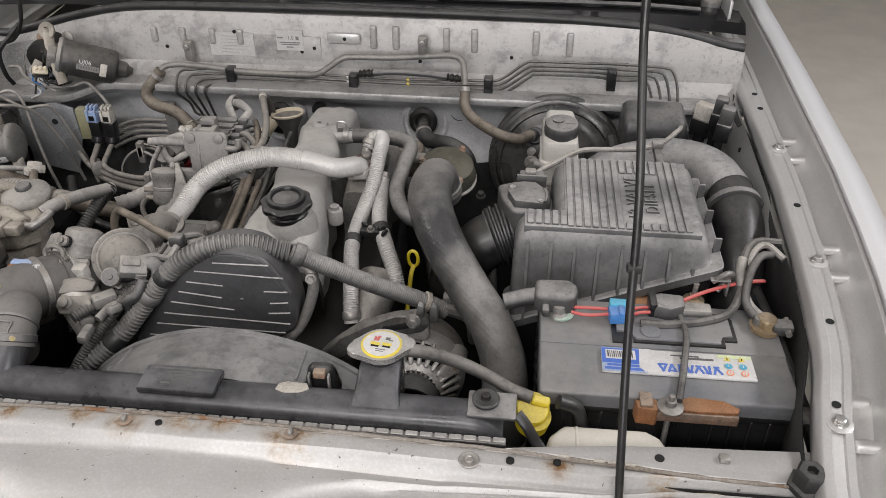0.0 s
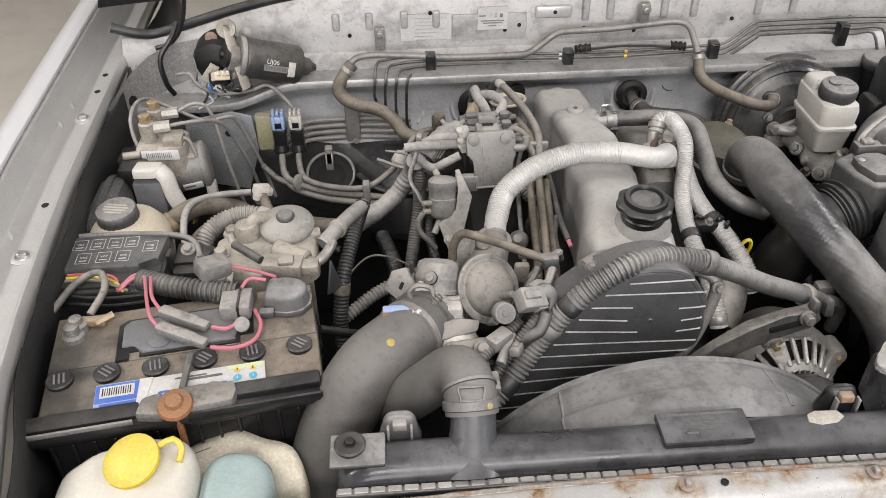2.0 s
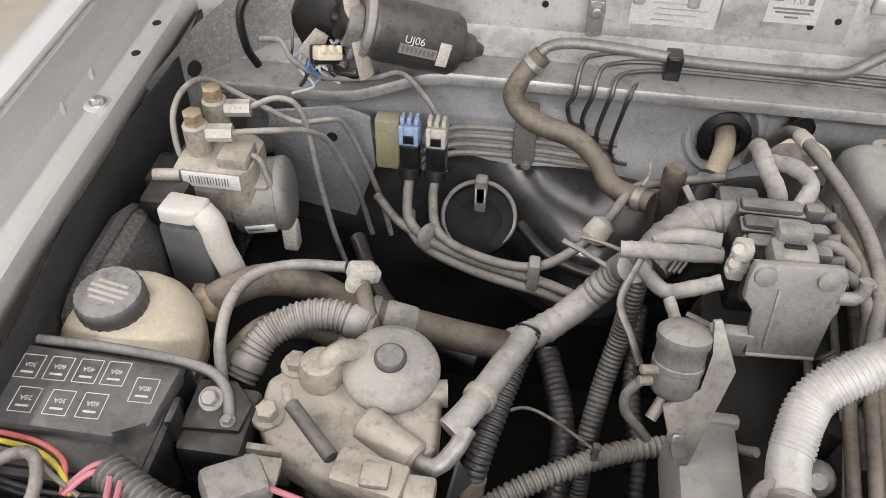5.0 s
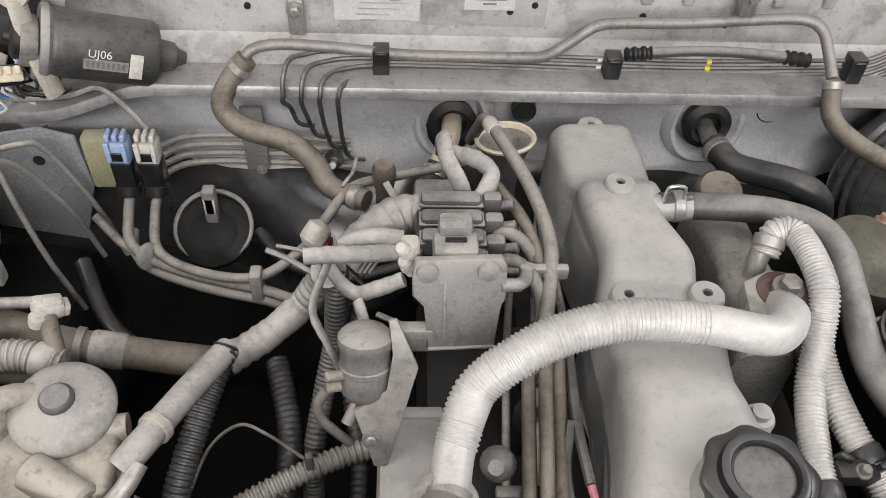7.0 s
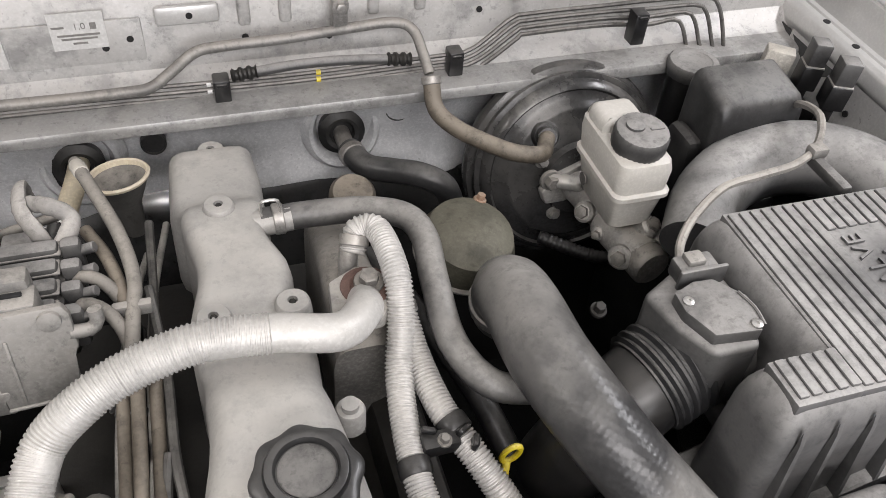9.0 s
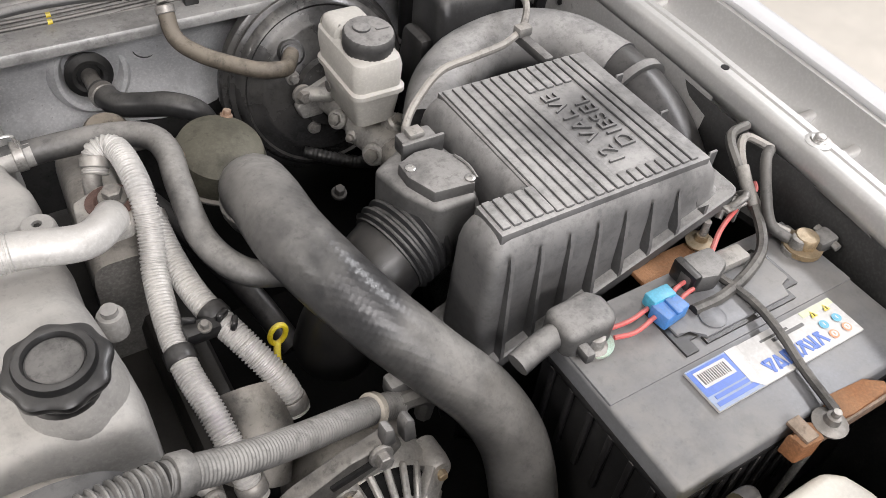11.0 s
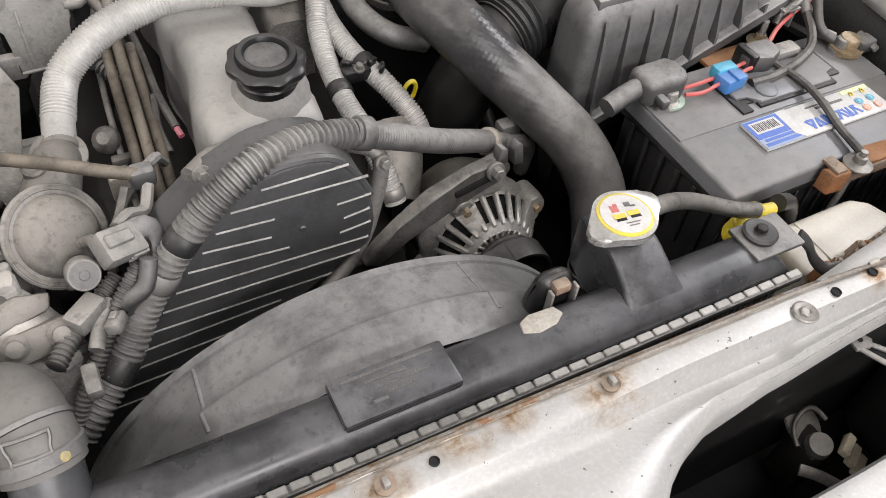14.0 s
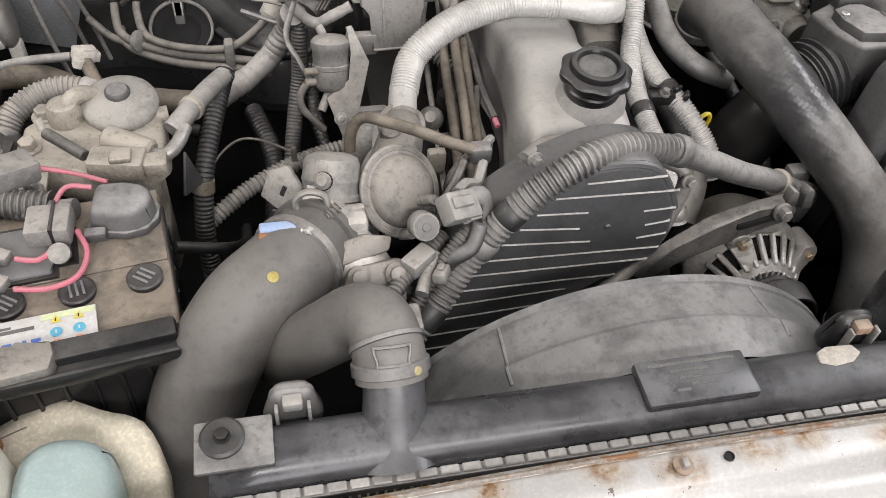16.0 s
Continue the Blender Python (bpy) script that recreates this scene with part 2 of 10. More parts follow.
PINK = mat("pink_wire", (0.58, 0.13, 0.20), 0.5, 0, (0.44, 0.11, 0.15), 60, 0.7, 0.03, dust=0.4, dust_colour=(0.4, 0.3, 0.28))
GREENWASH = mat("pale_green_print", (0.62, 0.68, 0.42), 0.5)
ORANGE = mat("orange_print", (0.8, 0.3, 0.16), 0.5)
DOTPAINT = mat("dull_yellow_paint", (0.58, 0.46, 0.04), 0.6, 0, (0.28, 0.22, 0.08), 90, 0.9, 0.02, dust=0.6)
RUST = mat("rusted_steel", (0.33, 0.14, 0.055), 0.85, 0.15, (0.16, 0.07, 0.035), 60, 1.0, 0.5, 300, dust=0.4, dust_colour=(0.42, 0.27, 0.16))
RUSTED = mat("rust_stained_bracket", (0.27, 0.2, 0.155), 0.8, 0.3, (0.33, 0.17, 0.09), 45, 1.0, 0.35, 300, dust=0.6, dust_colour=(0.4, 0.35, 0.28))
COPPERISH = mat("brass_fitting", (0.48, 0.36, 0.21), 0.5, 0.6, (0.36, 0.26, 0.15), 60, 0.9, 0.12, dust=0.7, dust_colour=(0.46, 0.4, 0.31))
STEEL = mat("bright_steel", (0.68, 0.67, 0.65), 0.26, 0.8, (0.55, 0.54, 0.52), 50, 0.7, 0.06, dust=0.2, dust_colour=(0.5, 0.47, 0.42))
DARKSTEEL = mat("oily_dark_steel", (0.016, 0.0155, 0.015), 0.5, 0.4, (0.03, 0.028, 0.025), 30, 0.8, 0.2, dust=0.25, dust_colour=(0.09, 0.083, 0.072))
# near-black for holes and prints; on deep bay sheets it stands for shade
DARK = mat("black_and_deep_shade", (0.006, 0.006, 0.006), 0.8, 0.0, (0.009, 0.0085, 0.008), 12, 0.8, 0.2)
# inner wing: grime, with the shade below the rail put into its near-black
WINGWALL = mat("grimy_shaded_inner_wing", (0.022, 0.0215, 0.021), 0.45, 0.0, (0.008, 0.008, 0.0075), 12, 1.0, 0.1, 60, spots=(0.07, 0.068, 0.064), spot_level=0.62)
TAPE = mat("grey_loom_tape", (0.16, 0.156, 0.15), 0.55, 0, (0.10, 0.097, 0.092), 50, 1.0, 0.35, 220, dust=1.0, dust_colour=(0.43, 0.41, 0.382), fall=(-0.3, 0.9), grime=0.35)
CONDUIT = mat("split_loom_conduit", (0.036, 0.035, 0.034), 0.42, 0, (0.08, 0.078, 0.074), 34, 0.9, 0.05, dust=1.0, dust_colour=(0.193, 0.184, 0.168), fall=(0.0, 1.05))
PALELOOM = mat("dusty_loom_conduit", (0.075, 0.074, 0.072), 0.42, 0, (0.11, 0.108, 0.104), 30, 0.8, 0.05, dust=1.0, dust_colour=(0.30, 0.29, 0.272), fall=(-0.2, 0.95), patch=(0.25, 0.55), grime=0.45)
PALECONDUIT = mat("dusty_pale_conduit", (0.22, 0.211, 0.197), 0.55, 0, (0.11, 0.105, 0.098), 40, 0.9, 0.08, dust=1.0, dust_colour=(0.42, 0.395, 0.355), fall=(-0.1, 1.0))
VACHOSE = mat("dusty_vacuum_hose", (0.13, 0.124, 0.112), 0.65, 0, (0.085, 0.08, 0.072), 50, 0.9, 0.08, dust=1.0, dust_colour=(0.30, 0.278, 0.246), fall=(-0.1, 1.0), grime=0.65)
PLATEGREY = mat("grey_bracket_cover", (0.21, 0.207, 0.198), 0.48, 0.1, (0.14, 0.136, 0.128), 22, 0.9, 0.06, dust=1.0, dust_colour=(0.357, 0.338, 0.308), fall=(-0.15, 1.0))
BEIGECAST = mat("beige_dust_housing", (0.34, 0.31, 0.262), 0.6, 0.08, (0.21, 0.187, 0.155), 20, 1.0, 0.12, 260, dust=1.0, dust_colour=(0.455, 0.42, 0.36), fall=(-0.1, 1.0), grime=0.6)
CONCRETE = mat("workshop_concrete", (0.74, 0.68, 0.60), 0.6, 0, (0.64, 0.59, 0.52), 2.5, 0.7, 0.05, 60, spots=(0.38, 0.345, 0.3), spot_level=0.66)
HALLWALL = mat("hall_wall_paint", (0.30, 0.30, 0.295), 0.8, 0, (0.38, 0.375, 0.36), 2, 0.6, 0.02)
GLASS = mat("black_windscreen_glass", (0.008, 0.008, 0.009), 0.12, 0, (0.012, 0.012, 0.012), 4, 0.2, 0)
SEAL = mat("black_rubber_seal", (0.018, 0.018, 0.018), 0.42, 0, (0.03, 0.03, 0.03), 30, 0.8, 0.06, dust=0.6, dust_colour=(0.136, 0.132, 0.124), fall=(0.2, 1.2))
LIDGREY = mat("grey_fuse_lid", (0.085, 0.086, 0.089), 0.36, 0, (0.065, 0.065, 0.066), 20, 0.8, 0.03, dust=0.6, dust_colour=(0.2, 0.193, 0.18), patch=(0.35, 0.6))
RUSTEDGE = mat("rust_stained_panel_edge", (0.27, 0.245, 0.215), 0.6, 0.2, (0.15, 0.115, 0.08), 26, 1.0, 0.25, 200, spots=(0.20, 0.105, 0.05), spot_level=0.56)
COOLTANK = mat("satin_radiator_tank", (0.027, 0.0272, 0.0295), 0.25, 0, (0.038, 0.0385, 0.041), 10, 0.8, 0.02, 250, dust=0.8, dust_colour=(0.185, 0.185, 0.19), dust_scale=9.0, fall=(0.05, 1.2), patch=(0.36, 0.6))
FAINT = mat("faint_print", (0.14, 0.137, 0.13), 0.5, 0, (0.09, 0.088, 0.085), 120, 1.0, 0.02)
BLANKET = mat("beige_tape", (0.42, 0.39, 0.34), 0.7, 0, (0.35, 0.325, 0.28), 60, 0.8, 0.05)


def rust_blooms(m, spots, edge):
    """Rust stains in a paint: ragged blooms at given places, and a rusted seam past the line y = edge."""
    nt = m.node_tree
    n, l = nt.nodes, nt.links
    p = n["Principled BSDF"]
    col = p.inputs["Base Color"].links[0].from_socket
    geo = n.new("ShaderNodeNewGeometry")
    noise = n.new("ShaderNodeTexNoise")
    noise.inputs["Scale"].default_value, noise.inputs["Detail"].default_value, noise.inputs["Roughness"].default_value = 55.0, 6.0, 0.7
    l.new(geo.outputs["Position"], noise.inputs["Vector"])
    flat = n.new("ShaderNodeVectorMath")
    flat.operation = "MULTIPLY"
    flat.inputs[1].default_value = (1, 1.25, 0)
    l.new(geo.outputs["Position"], flat.inputs[0])
    grain = n.new("ShaderNodeMapRange")
    grain.inputs["From Min"].default_value, grain.inputs["From Max"].default_value = 0.40, 0.62
    l.new(noise.outputs["Fac"], grain.inputs["Value"])
    tone = n.new("ShaderNodeMix")
    tone.data_type = "RGBA"
    tone.inputs[6].default_value, tone.inputs[7].default_value = (0.46, 0.30, 0.11, 1), (0.20, 0.105, 0.035, 1)
    l.new(grain.outputs["Result"], tone.inputs[0])

    def lay(value, col, lo, hi):
        mr = n.new("ShaderNodeMapRange")
        mr.inputs["From Min"].default_value, mr.inputs["From Max"].default_value = lo, hi
        mr.inputs["To Max"].default_value = 0.95
        l.new(value, mr.inputs["Value"])
        mu = n.new("ShaderNodeMath")
        mu.operation = "MULTIPLY"
        l.new(mr.outputs["Result"], mu.inputs[0])
        l.new(grain.outputs["Result"], mu.inputs[1])
        x = n.new("ShaderNodeMix")
        x.data_type = "RGBA"
        l.new(mu.outputs[0], x.inputs[0])
        l.new(col, x.inputs[6])
        l.new(tone.outputs[2], x.inputs[7])
        return x.outputs[2]

    for x, y, r in spots:
        d = n.new("ShaderNodeVectorMath")
        d.operation = "DISTANCE"
        d.inputs[1].default_value = (x, 1.25 * y, 0)
        l.new(flat.outputs[0], d.inputs[0])
        col = lay(d.outputs["Value"], col, r * 1.9, r * 0.6)
    sep = n.new("ShaderNodeSeparateXYZ")
    l.new(geo.outputs["Position"], sep.inputs[0])
    col = lay(sep.outputs["Y"], col, edge - 0.004, edge + 0.004)
    l.new(col, p.inputs["Base Color"])


rust_blooms(PANEL, ((-0.389, 0.557, 0.013), (-0.215, 0.560, 0.019), (-0.700, 0.553, 0.012), (0.058, 0.560, 0.010), (-0.33, 0.566, 0.014), (-0.44, 0.566, 0.012), (-0.62, 0.565, 0.016), (-0.29, 0.566, 0.010), (-0.52, 0.564, 0.010), (0.16, 0.556, 0.010), (-0.55, 0.50, 0.010)), 0.571)
OLDPAPER = mat("faded_sticker", (0.54, 0.536, 0.522), 0.5, 0, (0.48, 0.472, 0.455), 30, 0.6, 0.01)
LEDGE = mat("dull_silver_ledge", (0.40, 0.398, 0.39), 0.36, 0.4, (0.32, 0.316, 0.305), 9, 0.6, 0.02, 60, dust=0.5, dust_colour=(0.36, 0.34, 0.315), patch=(0.35, 0.6))
PRESSING = mat("grey_wing_pressing", (0.20, 0.197, 0.19), 0.3, 0.3, (0.04, 0.039, 0.037), 11, 1.0, 0.04, 60, spots=(0.02, 0.02, 0.019), spot_level=0.56)


# ---- shape helpers ----
def empty(name, label, category, group="", kind=""):
    return tagged(new(name), label, category, group, kind)


def finish(bm, name, material, smooth=40):
    me = bpy.data.meshes.new(name)
    bmesh.ops.recalc_face_normals(bm, faces=bm.faces[:])
    bm.to_mesh(me)
    bm.free()
    me.materials.append(material)
    if smooth:
        for f in me.polygons:
            f.use_smooth = True
        me.set_sharp_from_angle(angle=radians(smooth))
    return me


def part(name, bm, material, parent=None, label="", smooth=40):
    """One bmesh as one mesh object under a thing or a part."""
    ob = new(name, finish(bm, name, material, smooth))
    ob.parent = parent
    if label:
        ob["label"] = label
    return ob


def solo(name, bm, material, label, category, group="", kind="", smooth=40):
    return tagged(part(name, bm, material, None, "", smooth), label, category, group, kind)


def aim(p, d, up=(0, 0, 1)):
    """A pose at p whose local z points along d."""
    z = Vector(d).normalized()
    u = Vector(up)
    if abs(z.dot(u.normalized())) > 0.98:
        u = Vector((0, 1, 0))
    x = u.cross(z).normalized()
    y = z.cross(x)
    m = Matrix((x, y, z)).transposed().to_4x4()
    m.translation = p
    return m


def box(c, s, bevel=0.003, m=None, bm=None, seg=2, taper=1.0):
    """A bevelled block at c of size s; taper shrinks its top."""
    bm = bm or bmesh.new()
    r = bmesh.ops.create_cube(bm, size=1.0)
    vs = r["verts"]
    for v in vs:
        k = taper if v.co.z > 0 else 1.0
        v.co = Vector((v.co.x * s[0] * k, v.co.y * s[1] * k, v.co.z * s[2]))
    if bevel:
        es = list({e for v in vs for e in v.link_edges})
        b = bmesh.ops.bevel(bm, geom=es, offset=bevel, segments=seg, affect="EDGES", profile=0.5)
        vs = list({v for f in b["faces"] for v in f.verts} | {v for v in vs if v.is_valid})
    mm = Matrix.Translation(c) if m is None else m @ Matrix.Translation(c)
    bmesh.ops.transform(bm, matrix=mm, verts=vs)
    return bm


def prism(poly, z0, z1, bevel=0.003, m=None, bm=None, seg=2, top_scale=None):
    """A plan outline raised from z0 to z1 with rounded upper edges."""
    bm = bm or bmesh.new()
    n = len(poly)
    cx, cy = sum(p[0] for p in poly) / n, sum(p[1] for p in poly) / n
    k = top_scale or 1.0
    lo = [bm.verts.new((x, y, z0)) for x, y in poly]
    hi = [bm.verts.new((cx + (x - cx) * k, cy + (y - cy) * k, z1)) for x, y in poly]
    bm.faces.new(lo[::-1])
    top = bm.faces.new(hi)
    for i in range(n):
        bm.faces.new((lo[i], lo[(i + 1) % n], hi[(i + 1) % n], hi[i]))
    vs = lo + hi
    if bevel:
        es = list(top.edges) + [e for v in hi for e in v.link_edges if e not in top.edges]
        b = bmesh.ops.bevel(bm, geom=es, offset=bevel, segments=seg, affect="EDGES", profile=0.5)
        vs = list({v for f in b["faces"] for v in f.verts} | {v for v in vs if v.is_valid})
    if m is not None:
        bmesh.ops.transform(bm, matrix=m, verts=vs)
    return bm


def lathe(profile, m=None, n=24, bm=None, lobes=0, depth=0.0):
    """Radius and height pairs turned about the local z axis, closed at both ends; lobes waves the rim."""
    bm = bm or bmesh.new()
    rings = []
    top = max(p[0] for p in profile)
    for r, h in profile:
        ring = []
        for i in range(n):
            a = 2 * math.pi * i / n
            wave = depth * math.cos(a * lobes) if depth > 0 else depth * max(0.0, math.cos(a * lobes)) ** 8
            rr = r + (wave if lobes and r > 0.8 * top else 0)
            v = Vector((rr * math.cos(a), rr * math.sin(a), h))
            ring.append(bm.verts.new(m @ v if m is not None else v))
        rings.append(ring)
    for a, b in zip(rings, rings[1:]):
        for i in range(n):
            bm.faces.new((a[i], a[(i + 1) % n], b[(i + 1) % n], b[i]))
    bm.faces.new(rings[0][::-1])
    bm.faces.new(rings[-1])
    return bm


def rod(p, q, r, n=12, bm=None, chamfer=0.0):
    d = Vector(q) - Vector(p)
    h = d.length
    c = chamfer
    prof = [(r - c, 0), (r, c), (r, h - c), (r - c, h)] if c else [(r, 0), (r, h)]
    return lathe(prof, aim(p, d), n, bm)


def bolt(p, d, r, h, bm=None, washer=1.5):
    """A hexagon head on a washer, along d from p."""
    m = aim(p, d)
    bm = lathe([(r * washer, 0), (r * washer, h * 0.22), (r * washer * 0.95, h * 0.3)], m, 20, bm)
    return lathe([(r, h * 0.28), (r, h * 0.92), (r * 0.85, h), (r * 0.4, h)], m, 6, bm)


def spline(pts, step):
    """Points at even steps along a smooth line through pts."""
    c = [Vector(p) for p in pts]
    c = [2 * c[0] - c[1]] + c + [2 * c[-1] - c[-2]]
    out = []
    for i in range(len(c) - 3):
        p0, p1, p2, p3 = c[i:i + 4]
        k = max(2, int((p2 - p1).length / step))
        for j in range(k):
            u = j / k
            out.append(0.5 * ((2 * p1) + (p2 - p0) * u + (2 * p0 - 5 * p1 + 4 * p2 - p3) * u * u + (3 * p1 - p0 - 3 * p2 + p3) * u ** 3))
    out.append(c[-2])
    return out


def sweep(line, radius, n=14, bm=None, flat=1.0):
    """A tube along line; radius is a number or a function of the way along it, 0 to 1."""
    bm = bm or bmesh.new()
    total = sum((b - a).length for a, b in zip(line, line[1:]))
    rings, run, x = [], 0.0, None
    for i, p in enumerate(line):
        d = (line[min(i + 1, len(line) - 1)] - line[max(i - 1, 0)]).normalized()
        if x is None:
            x = d.orthogonal().normalized()
        x = (x - d * x.dot(d)).normalized()
        y = d.cross(x)
        if i:
            run += (p - line[i - 1]).length
        r = radius(run / total, run) if callable(radius) else radius
        rings.append([bm.verts.new(p + (x * math.cos(a) + y * math.sin(a) * flat) * r) for a in (2 * math.pi * k / n for k in range(n))])
    for a, b in zip(rings, rings[1:]):
        for k in range(n):
            bm.faces.new((a[k], a[(k + 1) % n], b[(k + 1) % n], b[k]))
    bm.faces.new(rings[0][::-1])
    bm.faces.new(rings[-1])
    return bm


def hose(pts, r, step=0.006, n=14, bm=None):
    return sweep(spline(pts, step), r, n, bm)


def taped(pts, r, seed=0, n=12, flat=0.62):
    """A cloth-taped cable: a flattened tube with uneven wraps."""
    rng = random.Random(seed)
    ph = [rng.uniform(0, 6.28) for _ in range(3)]

    def rad(u, q):
        wrap = (q / 0.0115 + ph[0]) % 1.0
        return r * (1.0 + 0.05 * math.sin(q * 130 + ph[1]) * math.sin(q * 61 + ph[0]) + 0.03 * math.sin(q * 610 + ph[2]) + 0.06 * wrap)

    return sweep(spline(pts, 0.0022), rad, n, None, flat)


def ribbed(pts, r, pitch=0.0045, amp=0.0011, n=16, bm=None, wave=None):
    """A corrugated tube: rings of alternating radius."""
    line = spline(pts, pitch / 4)

    def rad(u, s):
        base = wave(u) * r if wave else r
        return base + amp * (1 if math.sin(2 * math.pi * s / pitch) > 0 else -1) * 0.5

    return sweep(line, rad, n, bm)


def ring_band(pts, u, r, width, bm=None, n=20):
    """A clamp band round a tube at the share u of its length."""
    line = spline(pts, 0.003)
    i = int(u * (len(line) - 1))
    i = max(1, min(len(line) - 2, i))
    d = (line[i + 1] - line[i - 1]).normalized()
    m = aim(line[i] - d * width / 2, d)
    return lathe([(r * 0.96, 0), (r * 1.04, width * 0.1), (r * 1.04, width * 0.9), (r * 0.96, width)], m, n, bm)


def letters(text, size, m, material, parent, name="lettering", depth=0.0004, spacing=1.0):
    cu = bpy.data.curves.new(name, "FONT")
    cu.body, cu.size, cu.extrude, cu.align_x, cu.align_y = text, size, depth, "CENTER", "CENTER"
    cu.space_character = spacing
    tmp = bpy.data.objects.new(name, cu)
    scene.collection.objects.link(tmp)
    me = bpy.data.meshes.new_from_object(tmp.evaluated_get(bpy.context.evaluated_depsgraph_get()))
    bpy.data.objects.remove(tmp)
    me.materials.clear()
    me.materials.append(material)
    me.transform(m)
    ob = new(name, me)
    ob.parent = parent
    return ob


# ---- hall ----
def plane_box(name, c, s, material, label, category, kind="structure"):
    return solo(name, box(c, s, 0), material, label, category, "", kind, smooth=0)


plane_box("floor", (-0.4, 0.5, -0.05), (14, 14, 0.1), CONCRETE, "worn beige concrete workshop floor with grey stains", "floor")
plane_box("ceiling", (-0.4, 0.5, 4.05), (14, 14, 0.1), HALLWALL, "plain pale hall ceiling", "ceiling")
for nm, c, s in (("wall_north", (-0.4, 7.55, 2), (14, 0.1, 4)), ("wall_south", (-0.4, -6.55, 2), (14, 0.1, 4)),
                 ("wall_east", (6.65, 0.5, 2), (0.1, 14, 4)), ("wall_west", (-7.45, 0.5, 2), (0.1, 14, 4))):
    plane_box(nm, c, s, HALLWALL, "plain pale painted workshop wall", "wall")


# ---- body shell ----
def strip_loft(sections, bm=None, close=False):
    """Joins rows of points, one row a section."""
    bm = bm or bmesh.new()
    rows = [[bm.verts.new(p) for p in sec] for sec in sections]
    for a, b in zip(rows, rows[1:]):
        k = len(a)
        for i in range(k if close else k - 1):
            bm.faces.new((a[i], a[(i + 1) % k], b[(i + 1) % k], b[i]))
    if close:
        bm.faces.new(rows[0][::-1])
        bm.faces.new(rows[-1])
    return bm


def crown(x):
    if x > -0.36:
        return float(np.interp(x, (-0.36, -0.28, -0.20, -0.03, 0.05, 0.16, 0.25, 0.40), (0.986, 0.985, 0.9815, 0.9745, 0.9715, 0.968, 0.965, 0.962)))
    return 0.986 - 0.021 * min(1.0, ((x + 0.36) / 0.36) ** 2)


def panel_section(x):
    z = crown(x)
    front = float(np.interp(abs(x + 0.37), (0, 0.10, 0.14, 0.164, 0.19, 0.22, 0.25, 0.30, 0.40), (0.430, 0.440, 0.462, 0.486, 0.502, 0.509, 0.512, 0.514, 0.518)))
    back, top = 0.572, 0.5465
    if x > -0.23:
        front = float(np.interp(x, (-0.23, -0.206, -0.18, -0.145, -0.06, 0.02, 0.10, 0.13, 0.17, 0.25, 0.34), (0.462, 0.486, 0.502, 0.517, 0.522, 0.529, 0.534, 0.540, 0.548, 0.552, 0.553)))
    if x > -0.30:
        top = float(np.interp(x, (-0.30, -0.15, 0.10, 0.17, 0.34), (0.5465, 0.552, 0.552, 0.559, 0.560)))
        back = float(np.interp(x, (-0.02, 0.05, 0.13, 0.20, 0.34), (0.572, 0.570, 0.567, 0.563, 0.5625)))
    flat = back - 0.0025 - top
    pts = [(back, -0.05), (back + 0.0005, -0.008), (back + 0.0015, -0.002), (back - 0.0005, -0.0005), (back - 0.0025, -0.002), (top + flat * 0.78, -0.0015), (top + flat * 0.42, -0.0005), (top, -0.0015)]
    mid = 0.5 if top - front < 0.03 else 0.0175 / (top - front)
    w = max(0.0, min(1.0, (x + 0.30) / 0.15)) * max(0.35, min(1.0, (0.20 - x) / 0.08))
    drop = float(np.interp(x, (-0.20, -0.08), (1.0, 0.40)))
    pts += [(top - (top - front) * mid * k, dz) for k, dz in ((0.15, -0.003 - 0.003 * w), (0.40, -0.0115 - 0.005 * w), (0.70, -0.0145 - 0.0065 * w), (1.0, -0.0140 - 0.0065 * w))]
    lip = pts[-1][0]
    pts += [(lip - (lip - front) * k, dz) for k, dz in ((0.30, -0.0115 - 0.005 * w), (0.45, -0.0110 - 0.004 * w), (0.62, -0.0135 - 0.003 * w), (0.78, -0.019 - 0.001 * w), (0.90, -0.012 - 0.014 * drop - 0.001 * w), (0.98, -0.012 - 0.024 * drop - 0.003 * w), (1.0, -0.012 - 0.038 * drop - 0.004 * w), (1.0, -0.012 - 0.063 * drop - 0.004 * w))]
    outer = [(x, y, z + dz) for y, dz in pts]
    inner = [(x, y + 0.004 if i else y - 0.004, z + dz - 0.004) for i, (y, dz) in enumerate(pts)][::-1]
    return outer + inner


xs = [-1.06 + 1.40 * i / 70 for i in range(71)]
front_panel = solo("front_panel", strip_loft([panel_section(x) for x in xs], close=True), PANEL,
                   "silver upper radiator support panel, scratched and rust-spotted", "body panel", "", "structure")


flap_rows = []
for i in range(19):
    x = 0.004 + 0.34 * i / 18
    ya = float(np.interp(x, (-0.02, 0.05, 0.13, 0.20, 0.34), (0.570, 0.568, 0.565, 0.561, 0.560)))
    yb = float(np.interp(x, (0.0, 0.016, 0.058, 0.113, 0.184, 0.277, 0.35), (0.574, 0.577, 0.584, 0.592, 0.600, 0.607, 0.612)))
    flap_rows.append([(x, ya, crown(x) + 0.0012), (x, ya + 0.002, crown(x) + 0.003), (x, ya * 0.6 + yb * 0.4, crown(x) + 0.0022), (x, yb - 0.003, crown(x) + 0.0012), (x, yb, crown(x) - 0.001), (x, yb + 0.001, crown(x) - 0.006), (x, yb, crown(x) - 0.030), (x, yb - 0.003, crown(x) - 0.030), (x, yb - 0.003, crown(x) - 0.004), (x, ya, crown(x) - 0.001)])
